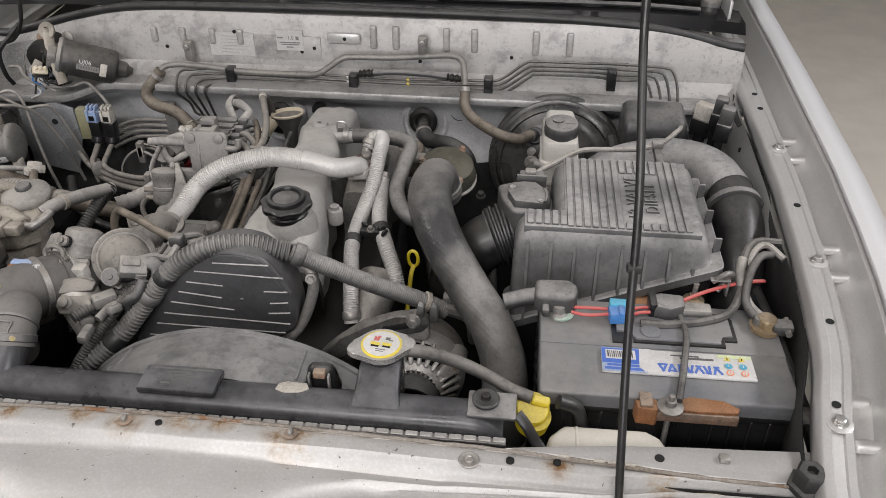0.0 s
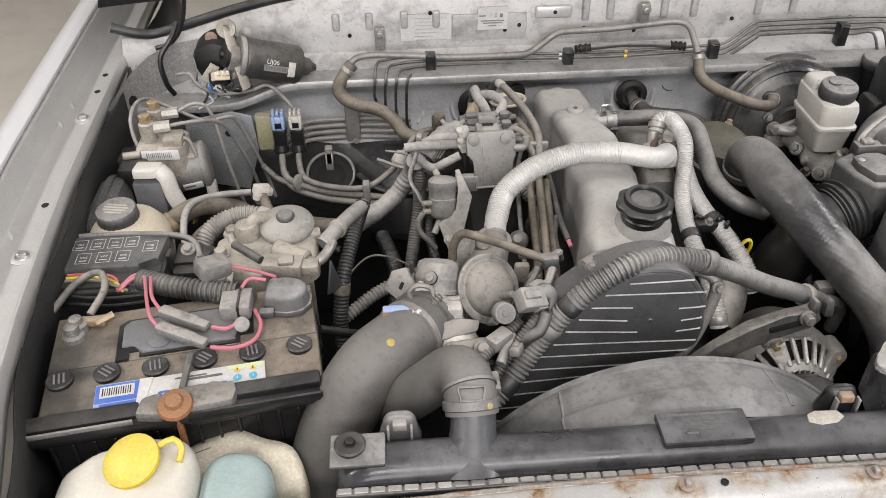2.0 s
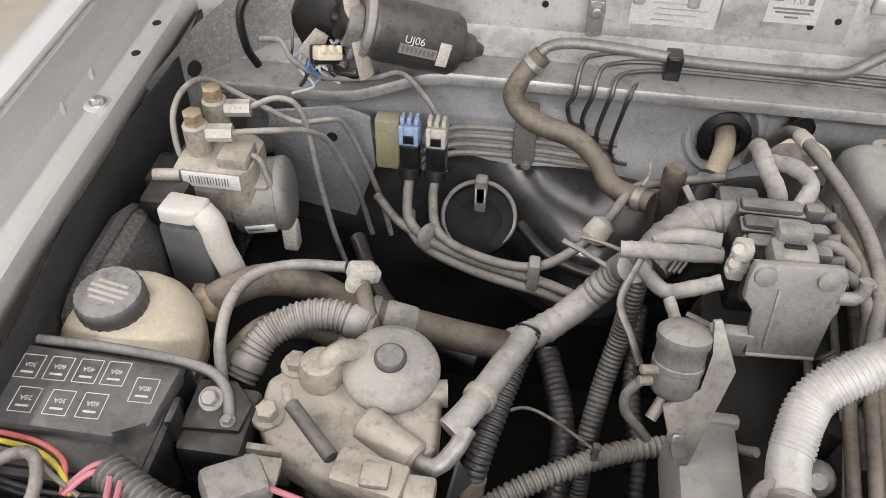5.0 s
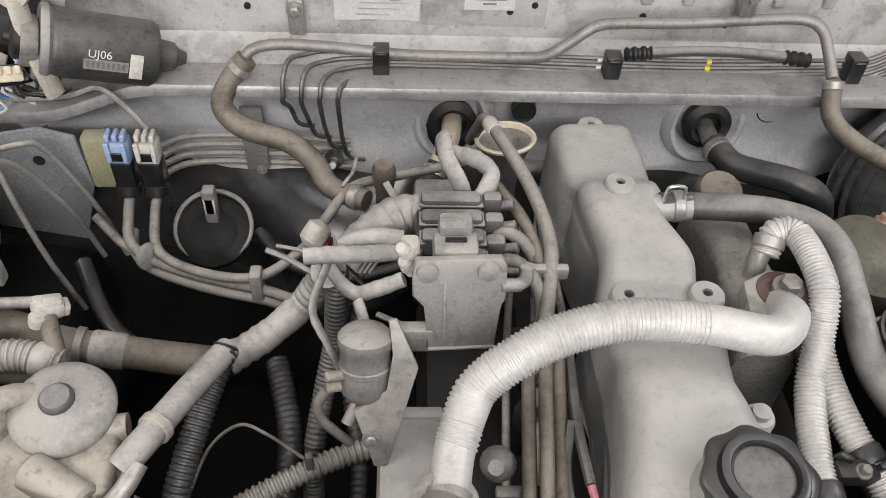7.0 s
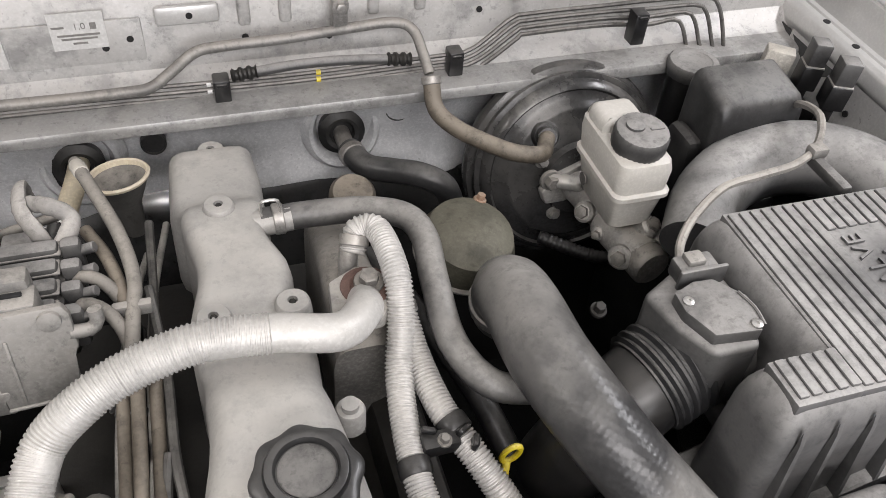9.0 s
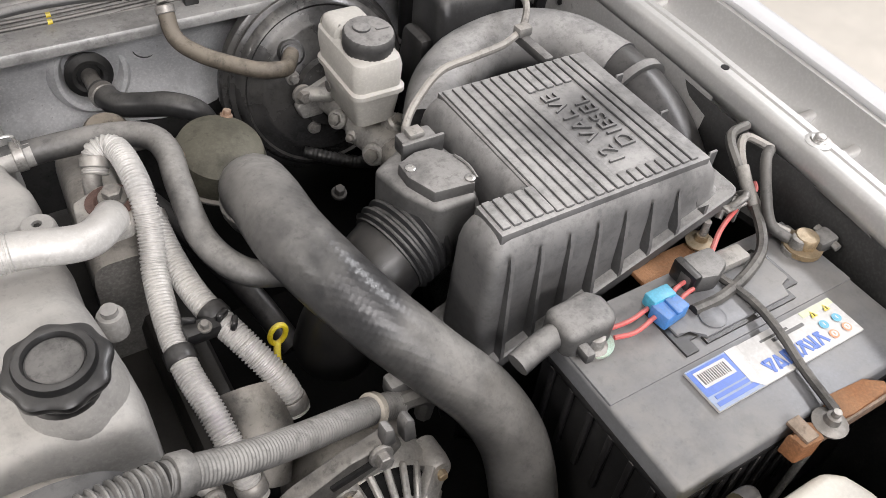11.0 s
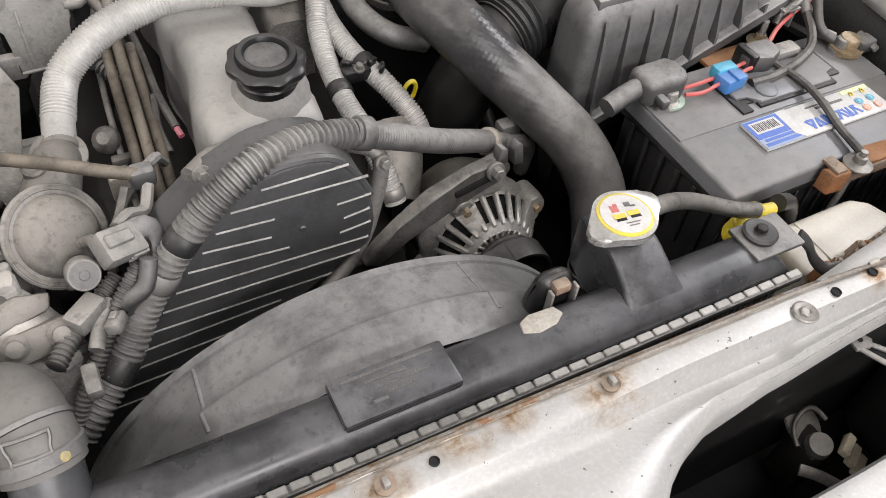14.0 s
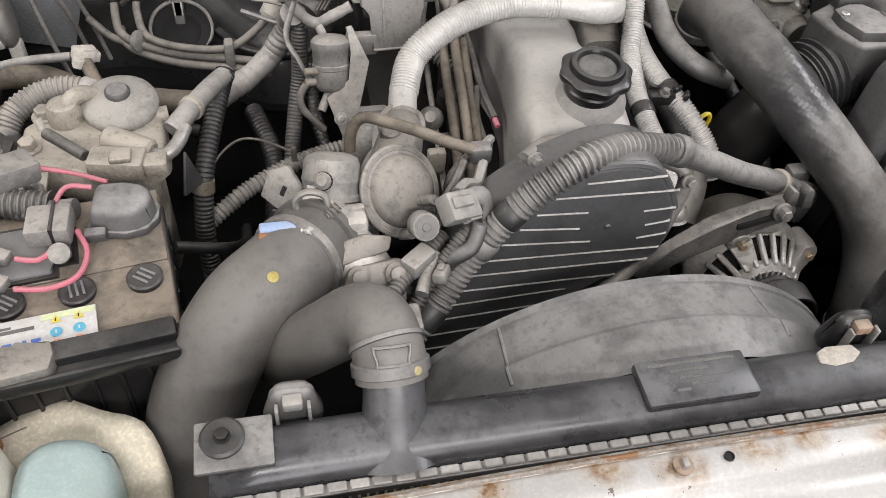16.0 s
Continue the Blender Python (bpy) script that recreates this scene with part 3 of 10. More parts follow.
# dark sheet added where the underside of the panel end lies in shade
solo("panel_support", strip_loft([[(x, 0.556, 0.955), (x, 0.552, 0.90), (x, 0.550, 0.80), (x, 0.550, 0.66)] for x in (-0.12, -0.05, 0.02, 0.10, 0.18, 0.26, 0.33)]), WINGWALL, "dark sheet added for the shade under the panel end", "support", "", "structure")
solo("panel_flap", strip_loft(flap_rows, close=True), LAPPED, "silver end plate lapped over the front panel", "body panel", "", "structure")


def half_width(y):
    return float(np.interp(y, (0.40, 0.55, 0.65, 0.72, 0.82, 0.93, 1.1, 1.5, 2.0), (0.628, 0.652, 0.672, 0.692, 0.706, 0.717, 0.730, 0.745, 0.757)))


MID = -0.346


def fender(side):
    """Inner rail, gutter and outer wing of one side. side: +1 or -1."""
    secs, wing, wall = [], [], []
    for i in range(41):
        y = 0.43 + 1.55 * i / 40
        w = half_width(y)
        zr = 1.0 - 0.012 * max(0, min(1, (0.66 - y) / 0.1))
        rail = [(-0.004, -0.024), (-0.003, -0.015), (-0.001, -0.003), (0.001, 0.0), (0.003, 0.0015), (0.010, 0.0025), (0.012, 0.0005), (0.022, 0.0), (0.024, 0.002), (0.031, 0.0025), (0.033, 0.0), (0.034, -0.012), (0.042, -0.014), (0.054, -0.006), (0.060, 0.014), (0.062, 0.030), (0.066, 0.032)]
        if side < 0:
            rail = [(-0.004, -0.024), (-0.0035, -0.012), (-0.002, -0.003), (0.000, 0.0005), (0.003, 0.0005), (0.005, -0.002), (0.008, -0.0035), (0.020, -0.0055), (0.034, -0.0075), (0.046, -0.0085), (0.053, -0.006), (0.058, 0.004), (0.061, 0.018), (0.062, 0.030), (0.066, 0.032)]
        secs.append([(MID + side * (w + a), y, zr + b) for a, b in rail])
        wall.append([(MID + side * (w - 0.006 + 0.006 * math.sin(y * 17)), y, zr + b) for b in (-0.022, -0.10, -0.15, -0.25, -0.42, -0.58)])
        sk = [(0.0665, 0.029), (0.069, 0.037), (0.077, 0.042), (0.088, 0.042), (0.104, 0.034), (0.122, 0.014), (0.136, -0.014), (0.146, -0.06), (0.152, -0.14), (0.155, -0.32), (0.152, -0.5)]
        wing.append([(MID + side * (w + a), y, zr + b) for a, b in sk])
    nm = "inner_fender_right" if side > 0 else "inner_fender_left"
    rail_ob = solo(nm, strip_loft(secs), PAINT, "silver inner wing rail with bolts and drain holes", "inner fender", "", "structure")
    nm = "fender_right" if side > 0 else "fender_left"
    wing_ob = solo(nm, strip_loft(wing), WING, "glossy silver outer front wing of the car", "fender", "", "structure")
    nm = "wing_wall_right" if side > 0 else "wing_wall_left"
    wall_ob = solo(nm, strip_loft(wall), WINGWALL, "grimy inner wing wall, darkened for the shade below the rail", "inner wing", "", "structure")
    for o in (rail_ob, wing_ob, wall_ob):
        sol = o.modifiers.new("thickness", "SOLIDIFY")
        sol.thickness, sol.offset = 0.0025, -1
    return rail_ob, wing_ob


RAIL_R, WING_R = fender(1)
RAIL_L, WING_L = fender(-1)
solo("inner_wing_panel", strip_loft([[(MID + half_width(y) - 0.012 - a, y, z) for a, z in ((0.0, 0.984), (0.001, 0.970), (0.004, 0.945), (0.010, 0.915), (0.016, 0.880))] for y in (1.02 + 0.03 * k for k in range(15))]), LAPPED, "silver painted inner wing panel under the rail", "inner wing", "", "structure")
for y, z in ((1.10, 0.945), (1.19, 0.935), (1.30, 0.950)):
    solo("wing_panel_hole", lathe([(0.004, -0.002), (0.004, 0.0012), (0.0, 0.0012)], aim((MID + half_width(y) - 0.0165, y, z), (-1, 0, 0.15)), 12), DARK, "small dark hole in the inner wing panel", "hole", "wing panel holes", "structure")

# firewall: the upper panel, its folded ledge and the darker lower wall
up_secs, led_secs, low_secs, tun_secs, toe_secs = [], [], [], [], []
for i in range(61):
    x = -1.09 + 1.49 * i / 60
    edge = max(0.0, (abs(x + 0.36) - 0.55) / 0.17)
    zt = 1.088 - 0.03 * min(1, edge) ** 2 if x > -0.36 else float(np.interp(x, (-1.09, -1.03, -0.98, -0.89, -0.80, -0.70), (1.024, 1.022, 1.034, 1.060, 1.080, 1.088)))
    u = min(1.0, max(0.0, (x + 0.92) / 0.13))
    u = u * u * (3 - 2 * u)
    zl = 0.936 + 0.033 * u
    yl = 1.408 + 0.006 * u
    up_secs.append([(x, 1.452, zl + 0.004), (x, 1.470, zl + 0.010), (x, 1.484, zl + 0.022), (x, 1.487, min(1.02, zt - 0.024)), (x, 1.492, zt - 0.012), (x, 1.500, zt), (x, 1.53, zt + 0.004)])
    led_secs.append([(x, 1.462, zl + 0.004), (x, yl + 0.010, zl + 0.003), (x, yl + 0.002, zl + 0.001), (x, yl, zl - 0.003), (x, yl + 0.001, zl - 0.012), (x, yl + 0.012, zl - 0.016)])
    wob = 0.010 * math.sin(x * 13.0) + 0.006 * math.sin(x * 29 + 1)
    low_secs.append([(x, yl + 0.008, zl - 0.014), (x, 1.45 + wob * 0.3, zl - 0.03), (x, 1.478 + wob, 0.915), (x, 1.484 + wob, 0.89), (x, 1.488 + wob, 0.86), (x, 1.482 + wob * 1.3, 0.83), (x, 1.478 + wob * 1.5, 0.812)])
    bulge = 0.10 * math.exp(-((x + 0.62) / 0.10) ** 2)
    tun_secs.append([(x, 1.480 + wob * 1.5, 0.816), (x, 1.470 + wob - bulge * 0.25, 0.80), (x, 1.462 + wob - bulge * 0.6, 0.775), (x, 1.455 + wob - bulge * 0.85, 0.74), (x, 1.450 + wob - bulge, 0.69)])
    toe_secs.append([(x, 1.452 + wob - bulge, 0.694), (x, 1.450 + wob - bulge, 0.676), (x, 1.44, 0.6), (x, 1.43, 0.42)])
solo("firewall_upper", strip_loft(up_secs), FIREWALL, "dusty silver upper firewall panel with pressed ribs", "firewall", "", "structure")
solo("firewall_ledge", strip_loft(led_secs), LEDGE, "folded silver seam ledge along the firewall", "firewall ledge", "", "structure")
solo("firewall_lower", strip_loft(low_secs), LOWWALL, "dark blue-grey lower firewall with rounded pressings", "firewall", "", "structure")
solo("firewall_tunnel", strip_loft(tun_secs), TUNNEL, "glossy black undersealed tunnel bulge below the firewall", "firewall", "", "structure")
# toe board blacked out: the depth below the firewall lies in shade
solo("toe_board", strip_loft(toe_secs), DARK, "toe board below the firewall, blackened for the deep shade there", "toe board", "", "structure")

# deep parts that close the bay below, blackened to stand for its shade
plane_box("bay_undertray", (-0.36, 0.95, 0.42), (1.44, 1.1, 0.02), DARK, "grimy underside of the engine bay, blackened for its deep shade", "undertray")
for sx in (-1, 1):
    solo("inner_arch", box((-0.36 + sx * 0.64, 1.13, 0.56), (0.18, 0.75, 0.30), 0.06), DARK, "wheel arch wall inside the bay, blackened for the shade", "wheel arch", "", "structure")
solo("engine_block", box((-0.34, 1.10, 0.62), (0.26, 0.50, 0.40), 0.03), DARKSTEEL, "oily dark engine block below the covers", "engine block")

# the open bonnet over the rear of the bay, held by the prop
def hood_row(k, drop=0.0):
    u = k / 12
    y, z = 1.64 - 0.68 * u, 1.135 + 0.90 * u - 0.05 * u * u
    return [(-0.36 + 0.78 * v * (1 - 0.06 * u), y, z - 0.03 * v * v - drop) for v in (j / 10 - 1 for j in range(21))]


bonnet = empty("bonnet", "silver bonnet standing open above the engine bay", "bonnet", "", "structure")
skin = part("skin", strip_loft([hood_row(k) for k in range(13)]), WING, bonnet)
sol = skin.modifiers.new("thickness", "SOLIDIFY")
sol.thickness = 0.004
for v in (-0.62, -0.2, 0.2, 0.62):
    part("inner_rib", hose([(-0.36 + 0.78 * v, 1.62 - 0.66 * u, 1.115 + 0.90 * u - 0.05 * u * u - 0.03 * v * v) for u in (0, 0.25, 0.5, 0.75, 1)], 0.022, 0.05, 10), PAINT, bonnet)


# ---- radiator ----
radiator = empty("radiator", "black plastic-tanked radiator with crimped metal header behind the front panel", "radiator")
secs = []
for i in range(41):
    x = -0.700 + 0.700 * i / 40
    e = min(1, min(x + 0.700, 0.0 - x) / 0.03 + 0.35)
    prof = [(0.595, 0.957), (0.594, 0.966), (0.598, 0.9755), (0.606, 0.9815), (0.617, 0.9835), (0.629, 0.9815), (0.639, 0.974), (0.643, 0.962), (0.643, 0.925), (0.6, 0.925)]
    secs.append([(x, y, 0.955 + (z - 0.955) * e if z > 0.955 else z) for y, z in prof])
part("top_tank", strip_loft(secs, close=True), COOLTANK, radiator)
part("core", box((-0.35, 0.619, 0.70), (0.685, 0.04, 0.48), 0), DARKSTEEL, radiator, "dark finned radiator core")
fins = bmesh.new()
for i in range(110):
    box((-0.69 + 0.0063 * i, 0.5975, 0.925), (0.0016, 0.004, 0.045), 0, bm=fins)
part("fin_core", fins, GALV, radiator)["kind"] = "stuff"
part("header", box((-0.349, 0.5895, 0.9615), (0.706, 0.0085, 0.0075), 0.0015), DUSTY, radiator, "dark header strip under the crimped tabs")
tab = finish(box((0, 0, 0), (0.0132, 0.0066, 0.0022), 0.0008, seg=1), "crimp_tab", TABZINC, 30)
for i in range(46):
    o = new("crimp_tab", tab)
    o.matrix_world = Matrix.Translation((-0.694 + 0.01535 * i, 0.5900, 0.9662))
    o.parent = radiator
part("tank_label", box((-0.353, 0.620, 0.9865), (0.087, 0.038, 0.010), 0.003), COOLTANK, radiator, "raised black label plate with worn print")
plate = radiator.children[-1]
for w, yy, dx in ((0.068, 0.633, 0.0), (0.030, 0.627, -0.004), (0.040, 0.621, 0.006), (0.022, 0.615, 0.004), (0.010, 0.611, -0.014)):
    part("print_bar", box((-0.353 + dx, yy, 0.9917), (w, 0.0026, 0.0004), 0), FAINT, radiator)
part("tape_patch", prism([(-0.249, 0.622), (-0.238, 0.617), (-0.222, 0.619), (-0.212, 0.626), (-0.216, 0.634), (-0.238, 0.635), (-0.247, 0.631)], 0.9780, 0.9838, 0.001), BLANKET, radiator, "torn beige tape patch")
# filler neck
rows = []
for y, zt, zb, hw in ((0.694, 0.994, 0.955, 0.017), (0.690, 1.001, 0.945, 0.020), (0.668, 1.005, 0.940, 0.0225), (0.648, 1.005, 0.940, 0.0230), (0.640, 1.002, 0.945, 0.0232), (0.622, 0.9915, 0.955, 0.0245), (0.606, 0.981, 0.957, 0.0285), (0.599, 0.974, 0.955, 0.033)):
    r = 0.005
    rows.append([(-0.137 + sx * (hw - r) + r * math.cos(a), y, (zt - r if sz > 0 else zb + r) + r * math.sin(a)) for sx, sz, a0 in ((1, 1, 0), (-1, 1, 90), (-1, -1, 180), (1, -1, 270)) for a in (radians(a0 + 30 * k) for k in range(4))])
part("filler_neck", strip_loft(rows, close=True), COOLTANK, radiator)
part("outlet_neck", hose([(-0.573, 0.612, 0.950), (-0.573, 0.620, 0.958), (-0.572, 0.628, 0.967), (-0.571, 0.640, 0.977), (-0.570, 0.652, 0.986), (-0.5705, 0.664, 0.997)], lambda u, q: 0.0225 + 0.012 * max(0.0, 1.0 - u * 1.5) ** 2, 0.003, n=36), COOLTANK, radiator, "flared hose outlet of the tank")
for x in (-0.684, -0.016):
    br = part("mount_bracket", box((x + 0.003, 0.622, 0.983), (0.052, 0.038, 0.005), 0.002), DUSTY, radiator, "radiator mount bracket")
    if x > -0.3:
        part("end_strap", sweep(spline([(x + 0.030, 0.612, 0.984), (x + 0.040, 0.606, 0.974), (x + 0.052, 0.600, 0.955), (x + 0.064, 0.592, 0.945), (x + 0.078, 0.588, 0.945)], 0.004), 0.0060, 12, None, 0.3), BLACK, br, "black strap round the tank end")
    part("mount_bush", lathe([(0.0145, 0), (0.015, 0.003), (0.013, 0.0045), (0.006, 0.004)], Matrix.Translation((x - 0.004, 0.625, 0.987)), 24), SEAL, br, "round rubber bush")
    part("mount_bolt", bolt((x - 0.004, 0.625, 0.990), (0, 0, 1), 0.0048, 0.006, washer=1.2), DARKSTEEL, br)

poly = []
for k in range(48):
    a = 2 * math.pi * k / 48
    r = 0.0258 + 0.0125 * max(0.0, math.cos(a - 0.25)) ** 10 + 0.0125 * max(0.0, math.cos(a - 0.25 - math.pi)) ** 10
    poly.append((-0.1375 + r * math.cos(a), 0.6655 + r * math.sin(a)))
cap_r = part("radiator_cap", prism(poly, 1.0125, 1.0195, 0.003), STEEL, radiator, "chrome cap with yellow-ringed warning label")
part("cap_base", lathe([(0.019, -0.018), (0.0205, -0.01), (0.0205, 0.006), (0.0225, 0.008), (0.0225, 0.011)], Matrix.Translation((-0.1375, 0.6655, 1.002)), 28), COOLTANK, radiator)
part("label_ring", lathe([(0.0226, 0), (0.0226, 0.0008), (0.021, 0.0012)], Matrix.Translation((-0.1375, 0.6655, 1.0193)), 36), YELLOW, cap_r, "yellow rim of the label")
part("label_disc", lathe([(0.0200, 0), (0.0200, 0.0004)], Matrix.Translation((-0.1375, 0.6655, 1.0206)), 36), LABEL, cap_r, "white printed disc")
for dx, dy, w, h, mt in ((-0.0062, -0.0018, 0.0105, 0.0048, YELLOW), (0.0062, -0.0008, 0.0105, 0.0048, YELLOW), (-0.0060, -0.0055, 0.0085, 0.0026, DARK), (0.0068, -0.0045, 0.0085, 0.0026, DARK), (-0.0068, 0.0055, 0.0060, 0.0052, RED), (-0.0048, 0.0098, 0.0034, 0.0026, RED), (-0.0090, 0.0088, 0.0022, 0.0022, RED), (0.0052, 0.0085, 0.0050, 0.0042, DUSTY), (0.0092, 0.0062, 0.0044, 0.0016, DUSTY), (0.0016, -0.0098, 0.0120, 0.0009, DUSTY), (0.0014, -0.0126, 0.0088, 0.0009, DUSTY)):
    part("print_mark", box((-0.1375 + dx, 0.6655 + dy, 1.0213), (w, h, 0.0003), 0, Matrix.Translation((-0.1375, 0.6655, 0)) @ pose(0, 0, 0, 0, 0, -8) @ Matrix.Translation((0.1375, -0.6655, 0))), mt, cap_r)

# ---- fan shroud ----
shroud = empty("fan_shroud", "dusty grey plastic fan shroud arching behind the radiator", "fan shroud")
rows = []
for y, r in ((0.644, 0.2605), (0.662, 0.2618), (0.680, 0.2630), (0.6835, 0.2625), (0.6855, 0.2585), (0.705, 0.2545), (0.729, 0.2515), (0.7325, 0.2505), (0.7325, 0.246), (0.70, 0.249), (0.65, 0.255)):
    rows.append([(-0.338 + r * math.sin(a), y, 0.712 + r * math.cos(a)) for a in (radians(-78 + 156 * k / 72) for k in range(73))])
part("ring", strip_loft(rows), SHROUD, shroud)
part("ring_lip", strip_loft([[(-0.338 + r * math.sin(a), y, 0.712 + r * math.cos(a)) for a in (radians(-78 + 156 * k / 72) for k in range(73))] for y, r in ((0.730, 0.2495), (0.7345, 0.2515), (0.7345, 0.2535), (0.727, 0.2540), (0.725, 0.2515))]), SHROUD, shroud)
for a0 in (-31, 22):
    a = radians(a0)
    part("stiffener", hose([(-0.338 + r * math.sin(a), y, 0.712 + r * math.cos(a)) for y, r in ((0.666, 0.2618), (0.681, 0.2630), (0.6860, 0.2580), (0.705, 0.2545), (0.729, 0.2515))], 0.0018, 0.006, 8), SHROUD, shroud)
for x in (-0.204, -0.641):
    cl = part("clip_bracket", box((x, 0.654, 0.976), (0.046, 0.024, 0.040), 0.009, taper=0.6, seg=3), BLACK if x > -0.4 else DUSTY, shroud, "shroud clip bracket")
    part("clip_pin", box((x, 0.644, 0.990), (0.014, 0.010, 0.009), 0.002), RUSTED if x > -0.4 else PLATEGREY, cl, "rusty clip nut")
    for sx in (-1, 1):
        part("clip_leg", box((x + sx * 0.011, 0.640, 0.979), (0.0026, 0.007, 0.026), 0.0008), GALV, cl)

# ---- engine: valve cover ----
valve_cover = empty("valve_cover", "dusty grey painted engine valve cover", "valve cover")


def loft_blocks(rows):
    """Rounded cross sections along y: y, left x, right x, top z, base z, edge radius."""
    secs = []
    for y, xl, xr, zt, zb, r in rows:
        flare = 0.003
        s = [(xl - flare, y, zb), (xl - flare * 0.4, y, zt - r * 1.6)]
        for k in range(5):
            a = math.pi - k * math.pi / 8
            s.append((xl + r + r * math.cos(a), y, zt - r + r * math.sin(a)))
        for k in range(5):
            a = math.pi / 2 - k * math.pi / 8
            s.append((xr - r + r * math.cos(a), y, zt - r + r * math.sin(a)))
        s += [(xr + flare * 0.4, y, zt - r * 1.6), (xr + flare, y, zb)]
        secs.append(s)
    return strip_loft(secs, close=True)


COVER_ROWS = [
    (0.916, -0.392, -0.280, 0.93, 0.86, 0.012), (0.921, -0.392, -0.280, 0.960, 0.86, 0.018), (0.93, -0.391, -0.279, 0.971, 0.86, 0.024),
    (0.955, -0.389, -0.277, 0.976, 0.86, 0.026), (0.985, -0.387, -0.280, 0.979, 0.86, 0.028), (1.01, -0.386, -0.284, 0.981, 0.86, 0.028), (1.04, -0.386, -0.289, 0.982, 0.86, 0.026), (1.06, -0.385, -0.294, 0.979, 0.86, 0.022),
    (1.075, -0.381, -0.298, 0.976, 0.86, 0.018), (1.09, -0.380, -0.298, 0.977, 0.86, 0.016), (1.14, -0.381, -0.296, 0.980, 0.86, 0.015), (1.16, -0.380, -0.300, 0.981, 0.86, 0.015), (1.20, -0.378, -0.305, 0.980, 0.86, 0.015), (1.262, -0.377, -0.306, 0.979, 0.86, 0.014),
    (1.274, -0.380, -0.306, 0.975, 0.86, 0.014), (1.283, -0.388, -0.306, 0.964, 0.86, 0.014), (1.30, -0.392, -0.305, 0.960, 0.86, 0.016), (1.34, -0.391, -0.303, 0.958, 0.86, 0.018), (1.385, -0.389, -0.305, 0.953, 0.86, 0.018), (1.398, -0.386, -0.309, 0.94, 0.86, 0.014)]
fine = []
for a, b in zip(COVER_ROWS, COVER_ROWS[1:]):
    n = max(1, int((b[0] - a[0]) / 0.009))
    fine += [tuple(p + (q - p) * k / n for p, q in zip(a, b)) for k in range(n)]
fine.append(COVER_ROWS[-1])
part("cover_body", loft_blocks([(y, xl - 0.005 * math.sin((y - 0.93) * 42) * (0.93 < y < 1.27), xr + (0.006 * math.sin((y - 1.06) * 62) if 1.06 < y < 1.27 else 0.0), zt, zb, r) for y, xl, xr, zt, zb, r in fine]), COVER, valve_cover)
part("side_stud", lathe([(0.012, -0.02), (0.012, 0.0), (0.0105, 0.003), (0.007, 0.0035), (0.007, 0.009), (0.0, 0.010)], Matrix.Translation((-0.276, 1.043, 0.945)), 20), COVER, valve_cover)
for x, y, z in ((-0.365, 1.128, 0.985), (-0.303, 1.130, 0.985), (-0.347, 1.262, 0.983), (-0.345, 1.400, 0.942)):
    lug = part("lug", lathe([(0.017, -0.03), (0.0145, -0.004), (0.0135, -0.001), (0.0125, 0.0), (0.0042, 0.0005), (0.0040, -0.004), (0.0, -0.0045)], Matrix.Translation((x, y, z)), 24), COVER, valve_cover)
    part("lug_bolt", lathe([(0.0030, -0.006), (0.0030, -0.0012), (0.002, -0.001)], Matrix.Translation((x, y, z)), 6), DARKSTEEL, lug)
part("hose_union", hose([(-0.322, 1.245, 0.966), (-0.300, 1.246, 0.968), (-0.285, 1.246, 0.969)], 0.0125), COVER, valve_cover)
part("front_gasket", loft_blocks([(0.905, -0.400, -0.272, 0.912, 0.85, 0.02), (0.917, -0.400, -0.272, 0.920, 0.85, 0.02)]), DARKSTEEL, valve_cover)
part("filler_collar", lathe([(0.040, -0.05), (0.036, -0.01), (0.030, 0.004)], Matrix.Translation((-0.319, 0.962, 0.988)), 32), COVER, valve_cover)

OILCAP = mat("black_oil_cap", (0.012, 0.012, 0.0125), 0.3, 0, (0.02, 0.02, 0.02), 30, 0.7, 0.02, dust=0.45, dust_colour=(0.16, 0.155, 0.147), fall=(0.3, 1.2), patch=(0.4, 0.6))
oil_cap = empty("oil_filler_cap", "black scalloped oil filler cap with raised grip", "oil cap")
mO = Matrix.Translation((-0.322, 0.957, 1.010)) @ pose(0, 0, 0, 3, 0, 0) @ Matrix.Scale(0.90, 4)
part("cap_rim", lathe([(0.031, -0.008), (0.0380, -0.006), (0.0395, -0.003), (0.0395, 0.002), (0.0375, 0.0042), (0.0310, 0.0062)], mO, 128, lobes=8, depth=0.0016), OILCAP, oil_cap, "scalloped lower rim")
part("cap_body", lathe([(0.029, -0.010), (0.0305, 0.004), (0.0308, 0.0085), (0.0292, 0.0125), (0.0262, 0.0138), (0.0235, 0.0130), (0.0222, 0.0105), (0.0216, 0.0080), (0.0, 0.0075)], mO, 64), OILCAP, oil_cap)
part("cap_skirt", lathe([(0.0295, -0.030), (0.032, -0.022), (0.032, -0.016), (0.030, -0.014), (0.030, -0.008)], mO, 40), OILCAP, oil_cap)
part("recess_disc", lathe([(0.0205, 0.0076), (0.0205, 0.0086), (0.0190, 0.0090), (0.0, 0.0090)], mO, 40), SHROUDDARK, oil_cap, "dusty sunken centre")

# ---- timing belt cover ----
timing = empty("timing_belt_cover", "black ribbed plastic timing belt cover on the engine front", "timing cover")
outl = [(-0.300, 1.002), (-0.318, 1.022), (-0.345, 1.029), (-0.375, 1.026), (-0.417, 1.006), (-0.456, 0.972), (-0.485, 0.925), (-0.515, 0.85), (-0.56, 0.764), (-0.56, 0.70), (-0.38, 0.70), (-0.372, 0.862), (-0.335, 0.876), (-0.300, 0.890), (-0.283, 0.903), (-0.279, 0.93), (-0.284, 0.97)]
